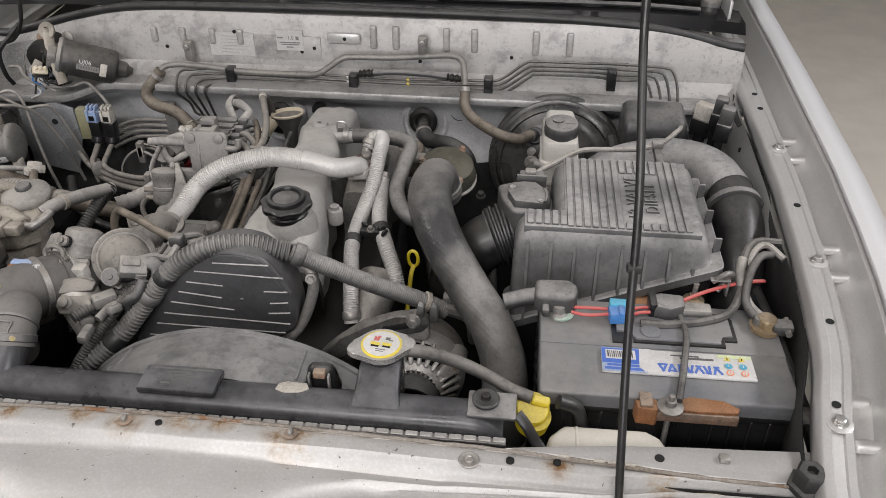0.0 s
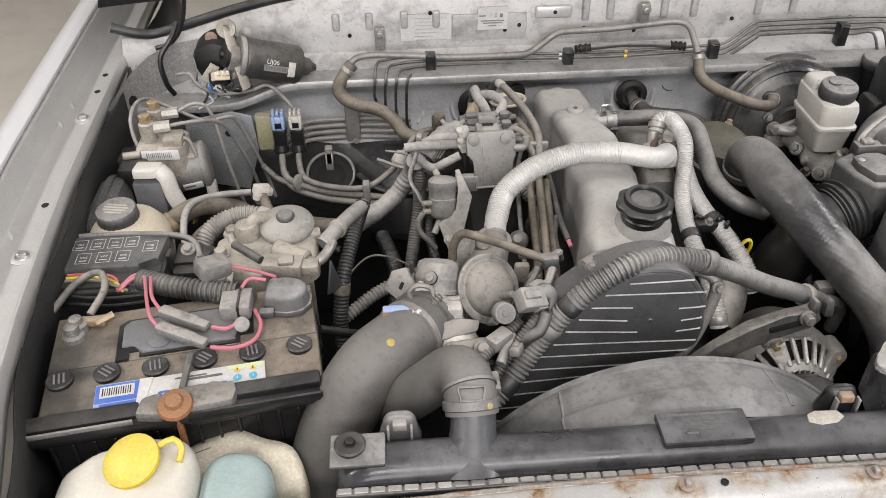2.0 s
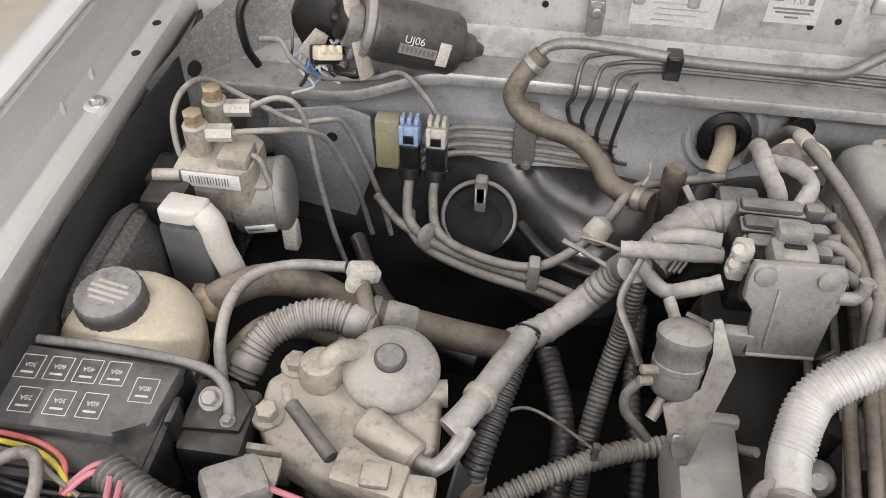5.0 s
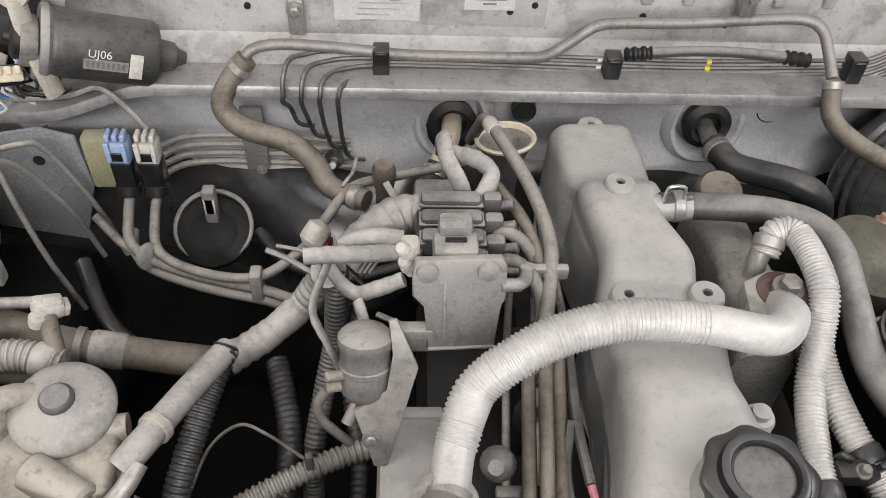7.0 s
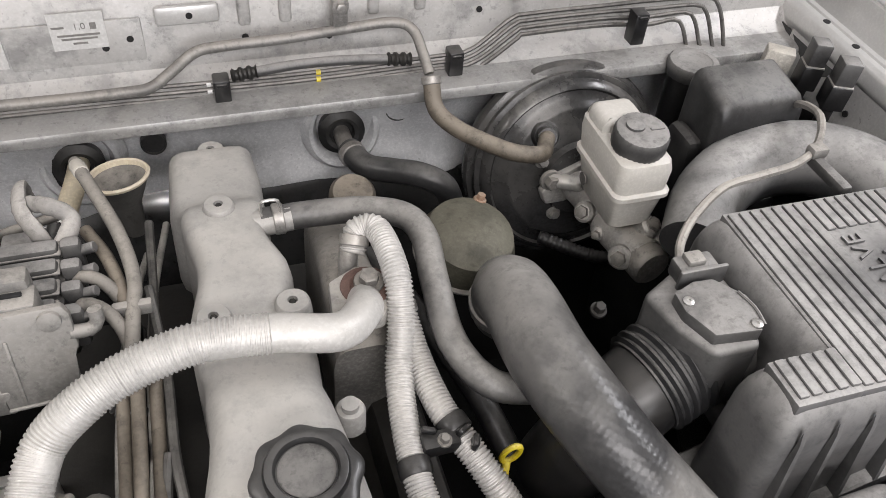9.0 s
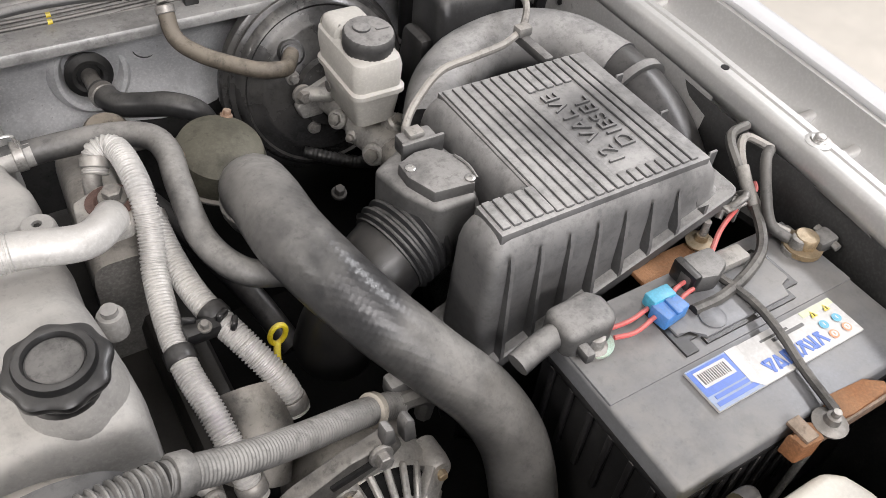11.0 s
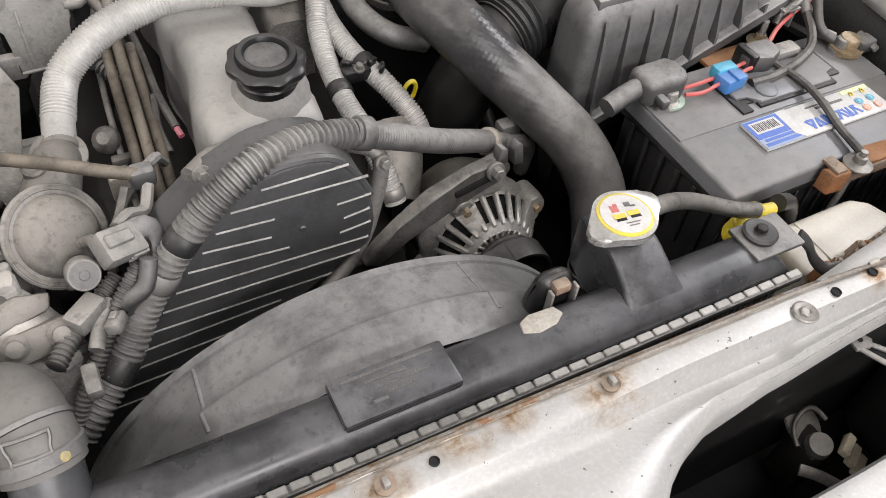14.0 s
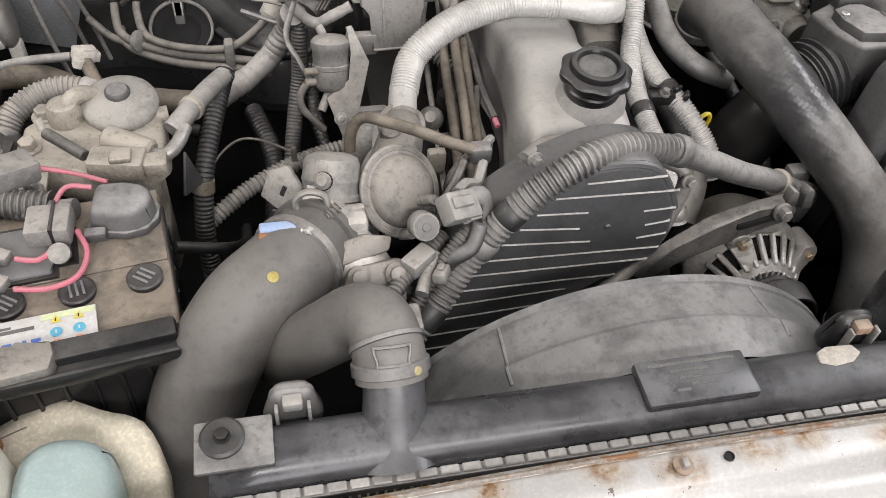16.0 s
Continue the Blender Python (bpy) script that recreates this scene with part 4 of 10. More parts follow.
m_face = Matrix(((1, 0, 0, 0), (0, 0, -1, 0.86), (0, 1, 0, 0), (0, 0, 0, 1)))
part("cover_shell", prism(outl, 0.0, 0.052, 0.009, m_face, seg=3), TIMING, timing)
part("rim_lip", hose([(x * 0.985 - 0.0052, 0.8125, z - 0.006) for x, z in (outl[-1], outl[0], *outl[1:9])], 0.0042, 0.006, 8), TIMING, timing)
ribs = (((-0.379, 1.008), (-0.306, 1.009)), ((-0.405, 0.993), (-0.289, 0.990)), ((-0.317, 0.967), (-0.286, 0.968)), ((-0.311, 0.948), (-0.287, 0.951)), ((-0.315, 0.931), (-0.286, 0.934)),
        ((-0.419, 0.975), (-0.371, 0.972)), ((-0.432, 0.958), (-0.375, 0.952)), ((-0.446, 0.940), (-0.361, 0.933)), ((-0.459, 0.920), (-0.288, 0.915)), ((-0.473, 0.901), (-0.296, 0.899)),
        ((-0.487, 0.880), (-0.324, 0.880)), ((-0.500, 0.859), (-0.373, 0.866)), ((-0.515, 0.837), (-0.383, 0.846)), ((-0.531, 0.813), (-0.386, 0.822)), ((-0.54, 0.79), (-0.39, 0.797)))
for (xa, za), (xb, zb) in ribs:
    part("rib", rod((xa, 0.8082, za), (xb, 0.8082, zb), 0.00125, 6), RIB, timing)
part("centre_dimple", lathe([(0.003, 0), (0.0025, 0.002)], aim((-0.348, 0.808, 0.951), (0, -1, 0)), 12), DUSTY, timing)
bracket = solo("front_engine_bracket", hose([(-0.424, 0.848, 1.004), (-0.395, 0.872, 0.998), (-0.35, 0.885, 0.982), (-0.30, 0.862, 0.985), (-0.262, 0.846, 0.972), (-0.270, 0.836, 0.92), (-0.295, 0.822, 0.88), (-0.35, 0.80, 0.845), (-0.40, 0.79, 0.80)], 0.0075), CAST, "grey cast bracket framing the timing cover", "bracket")
for p in ((-0.415, 0.845, 1.006), (-0.262, 0.838, 0.970)):
    solo("bracket_bolt", bolt(p, (0.1, -0.9, 0.25), 0.0052, 0.009), GALV, "rust-stained hexagon bolt on the engine front", "bolt", "engine front bolts")

# ---- hoses and pipes over the engine ----
SILVER = [(-0.247, 1.121, 0.978), (-0.252, 1.098, 0.994), (-0.276, 1.074, 1.003), (-0.326, 1.077, 1.012), (-0.376, 1.080, 1.013), (-0.425, 1.073, 1.005), (-0.459, 1.060, 0.995), (-0.488, 1.045, 0.975), (-0.502, 1.012, 0.957), (-0.509, 0.969, 0.952)]
sil = empty("silver_pipe", "silver corrugated heat-sleeved pipe arching over the engine", "pipe")
part("sleeve", ribbed(SILVER[3:-1], 0.0150, 0.0034, 0.0012, 22), FOIL, sil)
part("bare_elbow", hose(SILVER[:5], 0.0148, 0.004, 22), FOIL, sil, "smooth silver elbow end")
part("bare_end", hose(SILVER[-3:], 0.0146, 0.004, 22), FOIL, sil)
part("end_collar", ring_band(SILVER, 0.985, 0.0165, 0.008), CAST, sil)
CORR_A = [(-0.245, 1.171, 0.985), (-0.238, 1.183, 0.999), (-0.222, 1.175, 1.003), (-0.219, 1.123, 0.999), (-0.223, 1.094, 0.973), (-0.231, 1.067, 0.950), (-0.237, 1.023, 0.935), (-0.238, 0.979, 0.925), (-0.232, 0.938, 0.910), (-0.227, 0.900, 0.885), (-0.223, 0.882, 0.86)]
corr = empty("corrugated_hose", "silver corrugated heat hose running down the engine side", "hose", "corrugated heat hoses")
part("sleeve", ribbed(CORR_A, 0.0108, 0.0032, 0.0014), FOIL, corr)
part("end_collar", ring_band(CORR_A, 0.97, 0.0125, 0.012), GALV, corr, "crimped end collar")
part("end_collar", ring_band(CORR_A, 0.03, 0.0125, 0.010), GALV, corr, "crimped end collar")
CORR_B = [(-0.215, 1.125, 0.965), (-0.212, 1.08, 0.945), (-0.205, 1.031, 0.936), (-0.188, 0.985, 0.925), (-0.171, 0.952, 0.902), (-0.164, 0.935, 0.872)]
corr = empty("corrugated_hose", "dusty silver corrugated heat hose beside the dipstick", "hose", "corrugated heat hoses")
part("sleeve", ribbed(CORR_B, 0.0112, 0.0034, 0.0015), FOIL, corr)
part("end_collar", ring_band(CORR_B, 0.97, 0.0125, 0.012), GALV, corr, "crimped end collar")
part("end_collar", ring_band(CORR_B, 0.03, 0.0125, 0.010), GALV, corr, "crimped end collar")
HEATER = [(-0.312, 1.247, 0.968), (-0.266, 1.245, 0.970), (-0.218, 1.235, 0.974), (-0.186, 1.215, 0.977), (-0.178, 1.181, 0.98), (-0.183, 1.134, 0.976), (-0.184, 1.075, 0.962), (-0.163, 1.036, 0.950), (-0.120, 1.032, 0.932)]
heater = empty("breather_hose", "dusty grey rubber breather hose with spring clamp", "hose")
part("hose_body", hose(HEATER, 0.0125, n=18), INTAKE, heater)
clamp_h = part("spring_clamp", ring_band(HEATER, 0.05, 0.0140, 0.010), GALV, heater, "bright wire spring clamp")
part("clamp_frame", hose([(-0.294, 1.243, 0.972), (-0.296, 1.240, 0.992), (-0.299, 1.240, 0.997), (-0.309, 1.240, 0.997), (-0.312, 1.240, 0.992), (-0.310, 1.243, 0.972), (-0.302, 1.243, 0.971), (-0.294, 1.243, 0.972)], 0.0017, n=8, step=0.004), STEEL, clamp_h)
BIG = [(-0.118, 1.118, 0.935), (-0.124, 1.108, 0.972), (-0.127, 1.072, 0.988), (-0.127, 1.02, 0.992), (-0.115, 0.972, 0.985), (-0.092, 0.930, 0.963), (-0.058, 0.890, 0.930), (-0.025, 0.860, 0.893), (-0.004, 0.832, 0.845), (0.0, 0.805, 0.78), (0.0, 0.79, 0.70)]
big = empty("intercooler_hose", "large dusty black rubber charge-air hose", "hose")
part("hose_body", hose(BIG, lambda u, s: 0.031 + 0.0012 * math.sin(u * 9), n=28, step=0.008), INTAKE, big)
part("lower_clamp", ring_band(BIG, 0.93, 0.0325, 0.012, n=28), GALV, big, "steel clamp band")
part("upper_clamp", ring_band(BIG, 0.03, 0.0325, 0.012, n=28), GALV, big, "steel clamp band")
LOOM = [(-0.560, 0.745, 0.865), (-0.513, 0.775, 0.900), (-0.483, 0.795, 0.935), (-0.453, 0.803, 0.973), (-0.423, 0.808, 1.004), (-0.382, 0.818, 1.025), (-0.338, 0.835, 1.021), (-0.288, 0.845, 1.006), (-0.236, 0.852, 0.978), (-0.185, 0.867, 0.944), (-0.129, 0.884, 0.911), (-0.09, 0.893, 0.886)]
loom = empty("wiring_loom", "dusty corrugated wiring conduit over the timing cover", "wiring loom")
part("conduit", ribbed(LOOM[:8], 0.0122, 0.0058, 0.0028), PALELOOM, loom)
part("taped_end", ribbed(LOOM[7:], 0.0120, 0.0030, 0.0005), PALELOOM, loom, "tape-wrapped loom end")
for u, w in ((0.10, 0.022), (0.30, 0.016)):
    part("tape_wrap", ring_band(LOOM, u, 0.0132, w), SEAL, loom, "black tape wrap")
for u, w in ((0.24, 0.016), (0.62, 0.014), (0.945, 0.007)):
    part("loom_clip", ring_band(LOOM, u, 0.0146, w), BEIGECAST if u > 0.9 else PALELOOM, loom)
LEFT = [(-0.592, 0.860, 0.935), (-0.609, 0.832, 0.943), (-0.640, 0.792, 0.951), (-0.672, 0.765, 0.944), (-0.700, 0.742, 0.912), (-0.722, 0.722, 0.868), (-0.735, 0.71, 0.80), (-0.74, 0.70, 0.70)]
left = empty("intake_hose", "large grey rubber intake hose with yellow paint dot", "hose")
part("hose_body", hose(LEFT, 0.0392, n=32, step=0.008), MATTEHOSE, left)
band = part("clamp_band", ring_band(LEFT, 0.165, 0.0405, 0.010, n=32), GALV, left, "steel clamp band")
part("clamp_screw", box((-0.640, 0.812, 0.9855), (0.030, 0.010, 0.007), 0.002, None), PALEBLUE, band, "pale blue clamp screw housing")
part("rust_patch", box((-0.641, 0.804, 0.9850), (0.030, 0.007, 0.004), 0.0015), RUST, band, "rusty clamp tongue")
part("screw_head", bolt((-0.618, 0.806, 0.984), (0.5, -0.4, 0.6), 0.004, 0.007), STEEL, band)
part("hose_lip", ring_band(LEFT, 0.085, 0.0412, 0.010, n=32), MATTEHOSE, left)
part("paint_dot", lathe([(0.0052, -0.003), (0.0054, 0.0002), (0.004, 0.0006)], aim((-0.647, 0.761, 0.9852), (0.2, -0.42, 0.88)) @ Matrix.Scale(0.85, 4), 14), DOTPAINT, left, "dull yellow paint mark")
RADH = [(-0.5705, 0.656, 0.985), (-0.5715, 0.672, 1.0), (-0.576, 0.692, 1.004), (-0.588, 0.707, 0.992), (-0.607, 0.718, 0.965), (-0.632, 0.735, 0.925), (-0.65, 0.76, 0.88)]
radh = empty("radiator_hose", "grey rubber upper radiator hose with clamp", "hose")
part("hose_body", hose(RADH, 0.0262, n=28), MATTEHOSE, radh)
part("clamp_band", ring_band(RADH, 0.05, 0.0272, 0.010, n=28), DUSTY, radh, "flat clamp band")
part("wire_clamp", ring_band(RADH, 0.13, 0.0268, 0.004, n=28), DUSTY, radh, "thin wire clamp")
def on_neck(th, k, r=0.0270):
    """A point on the radiator hose by its clamp: th round it, k along it."""
    c, a, n = Vector((-0.5713, 0.669, 0.9975)), Vector((0, 0.73, 0.683)), Vector((0, -0.683, 0.73))
    return c + r * (math.sin(th) * Vector((1, 0, 0)) + math.cos(th) * n) + k * a


for u in (-0.42, 0.42):
    part("clamp_loop", hose([tuple(on_neck(u * (1 + 0.15 * (k > 0)), k)) for k in (-0.006, -0.001, 0.004, 0.009)], 0.0012, n=6, step=0.003), DUSTY, radh)
for k in (-0.005, 0.008):
    part("clamp_loop", hose([tuple(on_neck(-0.45 + 0.15 * i, k)) for i in range(7)], 0.0012, n=6, step=0.003), DUSTY, radh)
part("paint_dot", lathe([(0.0034, -0.002), (0.0034, 0.0003), (0.002, 0.0006)], aim(on_neck(0.62, -0.0105, 0.0284), on_neck(0.62, -0.0105, 1.0) - on_neck(0.62, -0.0105, 0.0)), 14), DOTPAINT, radh, "dull yellow paint mark")

# ---- batteries ----
def battery(name, label, c, yaw, lidmat, plate, sticker):
    """A battery with lid, handle plate, sticker and terminals; c is the middle of its top, plate and sticker their middles on it."""
    b = empty(name, label, "battery", "car batteries")
    L, W = 0.300, 0.173
    part("case", box((0, 0, -0.115), (L - 0.006, W - 0.004, 0.19), 0.006), BATCASE, b)
    part("case_rim", box((0, 0, -0.028), (L + 0.002, W + 0.002, 0.010), 0.003), BATCASE, b)
    part("lid", prism([(-L / 2, -W / 2), (L / 2, -W / 2), (L / 2, W / 2), (-L / 2, W / 2)], -0.026, -0.0035, 0.004, seg=3), lidmat, b)
    part("lid_step", box((0, 0.042, -0.0040), (L - 0.003, W / 2 + 0.001, 0.004), 0.0012), lidmat, b, "raised rear half of the lid")
    px, py = plate
    out = [(-0.076, -0.032), (-0.062, -0.032), (-0.062, -0.020), (-0.050, -0.020), (-0.050, -0.030), (0.062, -0.030), (0.062, -0.018), (0.078, -0.018), (0.078, 0.024), (0.070, 0.034), (-0.066, 0.034), (-0.076, 0.026)]
    part("handle_groove", prism([(px + x, py + y) for x, y in out], -0.003, 0.0006, 0), BATCASE, b, "dark groove round the handle plate")
    part("handle_plate", prism([(px - 0.070, py - 0.013), (px - 0.056, py - 0.013), (px - 0.047, py - 0.026), (px + 0.057, py - 0.026), (px + 0.059, py - 0.012), (px + 0.073, py - 0.012), (px + 0.073, py + 0.021), (px + 0.066, py + 0.030), (px - 0.062, py + 0.030), (px - 0.070, py + 0.022)], -0.003, 0.0030, 0.0015), BATTERY, b)
    part("plate_boss", lathe([(0.0125, 0), (0.0125, 0.002), (0.010, 0.003), (0.0, 0.003)], Matrix.Translation((px - 0.028, py - 0.012, 0.0026)), 24), BATTERY, b)
    for sx in (-1, 1):
        for k in range(6):
            part("side_rib", box((sx * L / 2, -W / 2 + 0.02 + 0.026 * k, -0.07), (0.004, 0.006, 0.08), 0.001), BATCASE, b)
    for k in range(14):
        part("front_rib", box((-0.14 + 0.0215 * k, -W / 2, -0.075), (0.0035, 0.004, 0.09), 0.001, seg=1), BATCASE, b)
    lx, ly = sticker
    lab = part("label", box((lx, ly, -0.0008), (0.180, 0.042, 0.0030), 0.0004), LABEL, b, "white and blue battery sticker")

    def ink(nm, x, y, w, h, mt, turn=0.0, lift=0.0):
        part(nm, box((0, 0, 0), (w, h, 0.0003), 0, Matrix.Translation((lx + x, ly + y, 0.0010 + lift)) @ pose(0, 0, 0, 0, 0, turn)), mt, lab)

    ink("print_block", -0.0635, 0.0, 0.053, 0.042, PALEBLUE)
    ink("print_block", -0.0655, 0.0065, 0.048, 0.026, LABELBLUE, 0.0, 0.0003)
    part("print_gap", prism([(lx - 0.044, ly + 0.021), (lx - 0.030, ly + 0.021), (lx - 0.038, ly - 0.021), (lx - 0.046, ly - 0.012)], 0.0004, 0.0018, 0), LABEL, lab)
    part("barcode", box((lx - 0.067, ly + 0.0085, 0.0014), (0.036, 0.016, 0.0008), 0), LABEL, lab)
    for k in range(13):
        part("barcode_bar", box((lx - 0.082 + 0.0024 * k, ly + 0.0085, 0.0019), (0.0009 if k % 3 else 0.0014, 0.011, 0.0003), 0), BATCASE, lab)
    ink("print_bar", -0.064, -0.0100, 0.040, 0.0035, LABELBLUE, 0.0, 0.0004)
    ink("print_bar", -0.064, -0.0160, 0.046, 0.0040, LABELBLUE, 0.0, 0.0004)
    for k in range(7):
        x0 = -0.020 + 0.0105 * k
        ink("print_shape", x0, -0.009, 0.0030, 0.0145, LABELBLUE, (24, -20, 0, 14, -24, 18, -14)[k])
        ink("print_shape", x0 + 0.0042, -0.009, 0.0030, 0.0145, LABELBLUE, (-24, 20, 8, -14, 24, 0, 30)[k], 0.0002)
        ink("print_shape", x0 + 0.002, -0.0035 - 0.0105 * (k % 2), 0.0070, 0.0028, LABELBLUE, 0.0, 0.0004)
    ink("print_bar", 0.010, 0.0135, 0.034, 0.0022, FAINT)
    ink("print_bar", 0.024, 0.0095, 0.040, 0.0034, FAINT)
    ink("print_bar", 0.069, 0.0170, 0.040, 0.0060, GREENWASH)
    for dx, dy, mt in ((0.060, 0.0120, YELLOW), (0.077, 0.0120, YELLOW), (0.060, 0.0, TEAL), (0.077, 0.0, TEAL), (0.060, -0.0118, ORANGE), (0.077, -0.0118, ORANGE)):
        tri3 = dy > 0.01
        m = Matrix.Translation((lx + dx, ly + dy, 0.0016)) @ pose(0, 0, 0, 0, 0, 90)
        sy = part("print_symbol", lathe([(0.0046, 0), (0.0046, 0.0003)], m, 3 if tri3 else 20), mt, lab)
        part("symbol_mark", lathe([(0.0030, 0.0003), (0.0030, 0.0006)], m, 3 if tri3 else 20), LABEL if mt is ORANGE else mt, sy)
        part("symbol_mark", box((0, 0, 0.0007), (0.0034, 0.0010, 0.0003), 0, m), DARK if tri3 else LABEL if mt is TEAL else ORANGE, sy)
    for x in (-0.126, 0.126):
        part("terminal_post", lathe([(0.013, -0.002), (0.013, 0.004), (0.009, 0.006), (0.008, 0.016), (0.006, 0.017)], Matrix.Translation((x, 0.050, 0)), 20), GALV, b, "lead terminal post")
    b.matrix_world = Matrix.Translation(c) @ pose(0, 0, 0, 0, 0, yaw)
    return b


battery("battery", "grey-lidded car battery with sticker beside the air cleaner", (0.189, 0.785, 0.940), 0.3, BATTERY, (0.016, 0.036), (0.0145, -0.029))
battery("battery", "dusty grey-lidded car battery with vent plugs beside the washer bottle", (-0.882, 0.815, 0.940), 8.0, BATTERYTAN, (0.000, 0.030), (-0.002, -0.0585))

# ---- air cleaner ----
airbox = empty("air_cleaner", "dusty grey ribbed plastic air cleaner box", "air cleaner")


def inset(poly, d):
    """The outline moved inwards by d on every side (outlines that run anticlockwise)."""
    out, n = [], len(poly)
    for i in range(n):
        a, b, c = (Vector(poly[(i + k) % n]) for k in (-1, 0, 1))
        u, v = (b - a).normalized(), (c - b).normalized()
        nu, nv = Vector((-u.y, u.x)), Vector((-v.y, v.x))
        k = d / max(0.2, 1 + nu.dot(nv))
        out.append(tuple(b + (nu + nv) * k))
    return out


def round_corners(poly, r, k=5):
    """Each corner of an outline turned into an arc that begins r before it."""
    out, n = [], len(poly)
    for i in range(n):
        a, b, c = (Vector(poly[(i + j) % n]) for j in (-1, 0, 1))
        p, q = b + (a - b).normalized() * r, b + (c - b).normalized() * r
        out += [tuple(p.lerp(b, u).lerp(b.lerp(q, u), u)) for u in (j / (k - 1) for j in range(k))]
    return out


def seam(x):
    return 0.868 + 0.42 * x


LIDP = [(-0.002, 0.903), (0.262, 0.901), (0.263, 1.120), (0.049, 1.122), (0.047, 0.968), (-0.003, 0.968)]
rows = []
for d, z in ((0.0, None), (0.003, 0.985), (0.005, 0.998), (0.008, 1.007), (0.012, 1.0145), (0.017, 1.0195), (0.022, 1.0218)):
    q = round_corners(inset(LIDP, d), 0.013)
    rows.append([(x, y, seam(x) + 0.006 if z is None else max(z, seam(x) + 0.010)) for x, y in q])
part("lid", strip_loft(rows, close=True), AIRBOX, airbox)
part("top_panel", prism([(0.066, 0.915), (0.243, 0.914), (0.244, 1.106), (0.066, 1.107)], 1.012, 1.0222, 0.001), AIRBOX, airbox)
part("top_panel", prism([(0.012, 0.915), (0.069, 0.915), (0.069, 0.955), (0.012, 0.955)], 1.012, 1.0220, 0.001), AIRBOX, airbox)
flp = round_corners([(-0.012, 0.893), (0.274, 0.891), (0.274, 1.130), (0.040, 1.132), (0.037, 0.978), (-0.012, 0.978)], 0.010, 4)
part("flange", strip_loft([[(x, y, seam(x) + dz) for x, y in inset(flp, d)] for d, dz in ((0.002, -0.009), (0.0, -0.007), (0.0, 0.005), (0.002, 0.007))], close=True), AIRBOX, airbox)
part("base", strip_loft([[(x, y, z if z else seam(x) - 0.008) for x, y in inset(flp, d)] for d, z in ((0.030, 0.72), (0.012, None))], close=True), BLACK, airbox)
for k in range(8):
    x = 0.018 + 0.031 * k
    z0 = seam(x) + 0.005
    zt = 1.004 - 0.02 * (k == 7)
    gus = bmesh.new()
    tri_ = [(0.9045, zt), (0.9015, zt - 0.012), (0.893, z0 + 0.012), (0.892, z0), (0.9060, z0)]
    a = [gus.verts.new((x - 0.0019, y, z)) for y, z in tri_]
    b_ = [gus.verts.new((x + 0.0019, y, z)) for y, z in tri_]
    gus.faces.new(a)
    gus.faces.new(b_[::-1])
    for i in range(5):
        gus.faces.new((a[i], a[(i + 1) % 5], b_[(i + 1) % 5], b_[i]))
    part("gusset", gus, AIRBOX, airbox)
for k in range(15):
    x = 0.073 + 0.0110 * k
    spans = ((0.918, 0.934), (1.066, 1.104)) if 7 <= k <= 11 else ((0.918, 1.104),)
    for ya, yb in spans:
        part("ridge", box((x, (ya + yb) / 2, 1.0230), (0.0084, yb - ya, 0.0038), 0.0014, seg=2), AIRBOX, airbox)
for k in range(5):
    part("ridge", box((0.020 + 0.0110 * k, 0.937, 1.0230), (0.0084, 0.034, 0.0038), 0.0014, seg=2), AIRBOX, airbox)
for y in (0.93, 1.00, 1.07):
    part("side_gusset", box((0.268, y, seam(0.268) + 0.016), (0.010, 0.003, 0.026), 0.001, seg=1), AIRBOX, airbox)
for text, x in (("12 VALVE", 0.1605), ("DIESEL", 0.185)):
    letters(text, 0.025, Matrix.Translation((x, 1.000, 1.0238)) @ pose(0, 0, 0, 0, 0, 90), AIRBOX, airbox, depth=0.0012, spacing=1.12)


# ---- right half of the bay ----
def wire(name, pts, r, material, label, category="cable", group="", parent=None, n=8, step=0.005):
    bm = hose(pts, r, step, n)
    if parent:
        return part(name, bm, material, parent, label)
    return solo(name, bm, material, label, category, group)


# hold-down of the right battery
clamp_r = empty("battery_clamp", "rusty steel battery hold-down with threaded stud", "battery clamp", "battery clamps")
part("clamp_plate", prism([(0.196, 0.683), (0.214, 0.681), (0.262, 0.682), (0.266, 0.690), (0.250, 0.701), (0.212, 0.704), (0.198, 0.698)], 0.934, 0.938, 0.0015), RUST, clamp_r)
part("clamp_lip", box((0.214, 0.681, 0.927), (0.10, 0.004, 0.014), 0.0015), RUSTED, clamp_r)
part("torn_end", prism([(0.150, 0.678), (0.172, 0.676), (0.178, 0.690), (0.166, 0.697), (0.158, 0.688), (0.148, 0.694)], 0.916, 0.940, 0.002), RUST, clamp_r)
part("stud", rod((0.187, 0.684, 0.78), (0.187, 0.684, 0.956), 0.0035, 10), GALV, clamp_r)
part("flange_nut", lathe([(0.0145, 0), (0.015, 0.002), (0.012, 0.0035), (0.007, 0.005), (0.006, 0.011), (0.003, 0.012)], Matrix.Translation((0.187, 0.684, 0.9385)), 20), GALV, clamp_r)
part("bent_tab", box((0.160, 0.690, 0.942), (0.014, 0.022, 0.004), 0.001, None), RUSTED, clamp_r)
clamp_b = empty("battery_clamp", "rusty rear battery hold-down stud with washer", "battery clamp", "battery clamps")
part("clamp_plate", box((0.196, 0.884, 0.928), (0.075, 0.03, 0.006), 0.002), RUST, clamp_b)
part("stud", rod((0.242, 0.890, 0.80), (0.242, 0.890, 0.962), 0.0038, 10), GALV, clamp_b)
part("flange_nut", lathe([(0.014, 0), (0.0145, 0.002), (0.011, 0.004), (0.007, 0.005), (0.006, 0.011)], Matrix.Translation((0.242, 0.890, 0.934)), 20), COPPERISH, clamp_b)

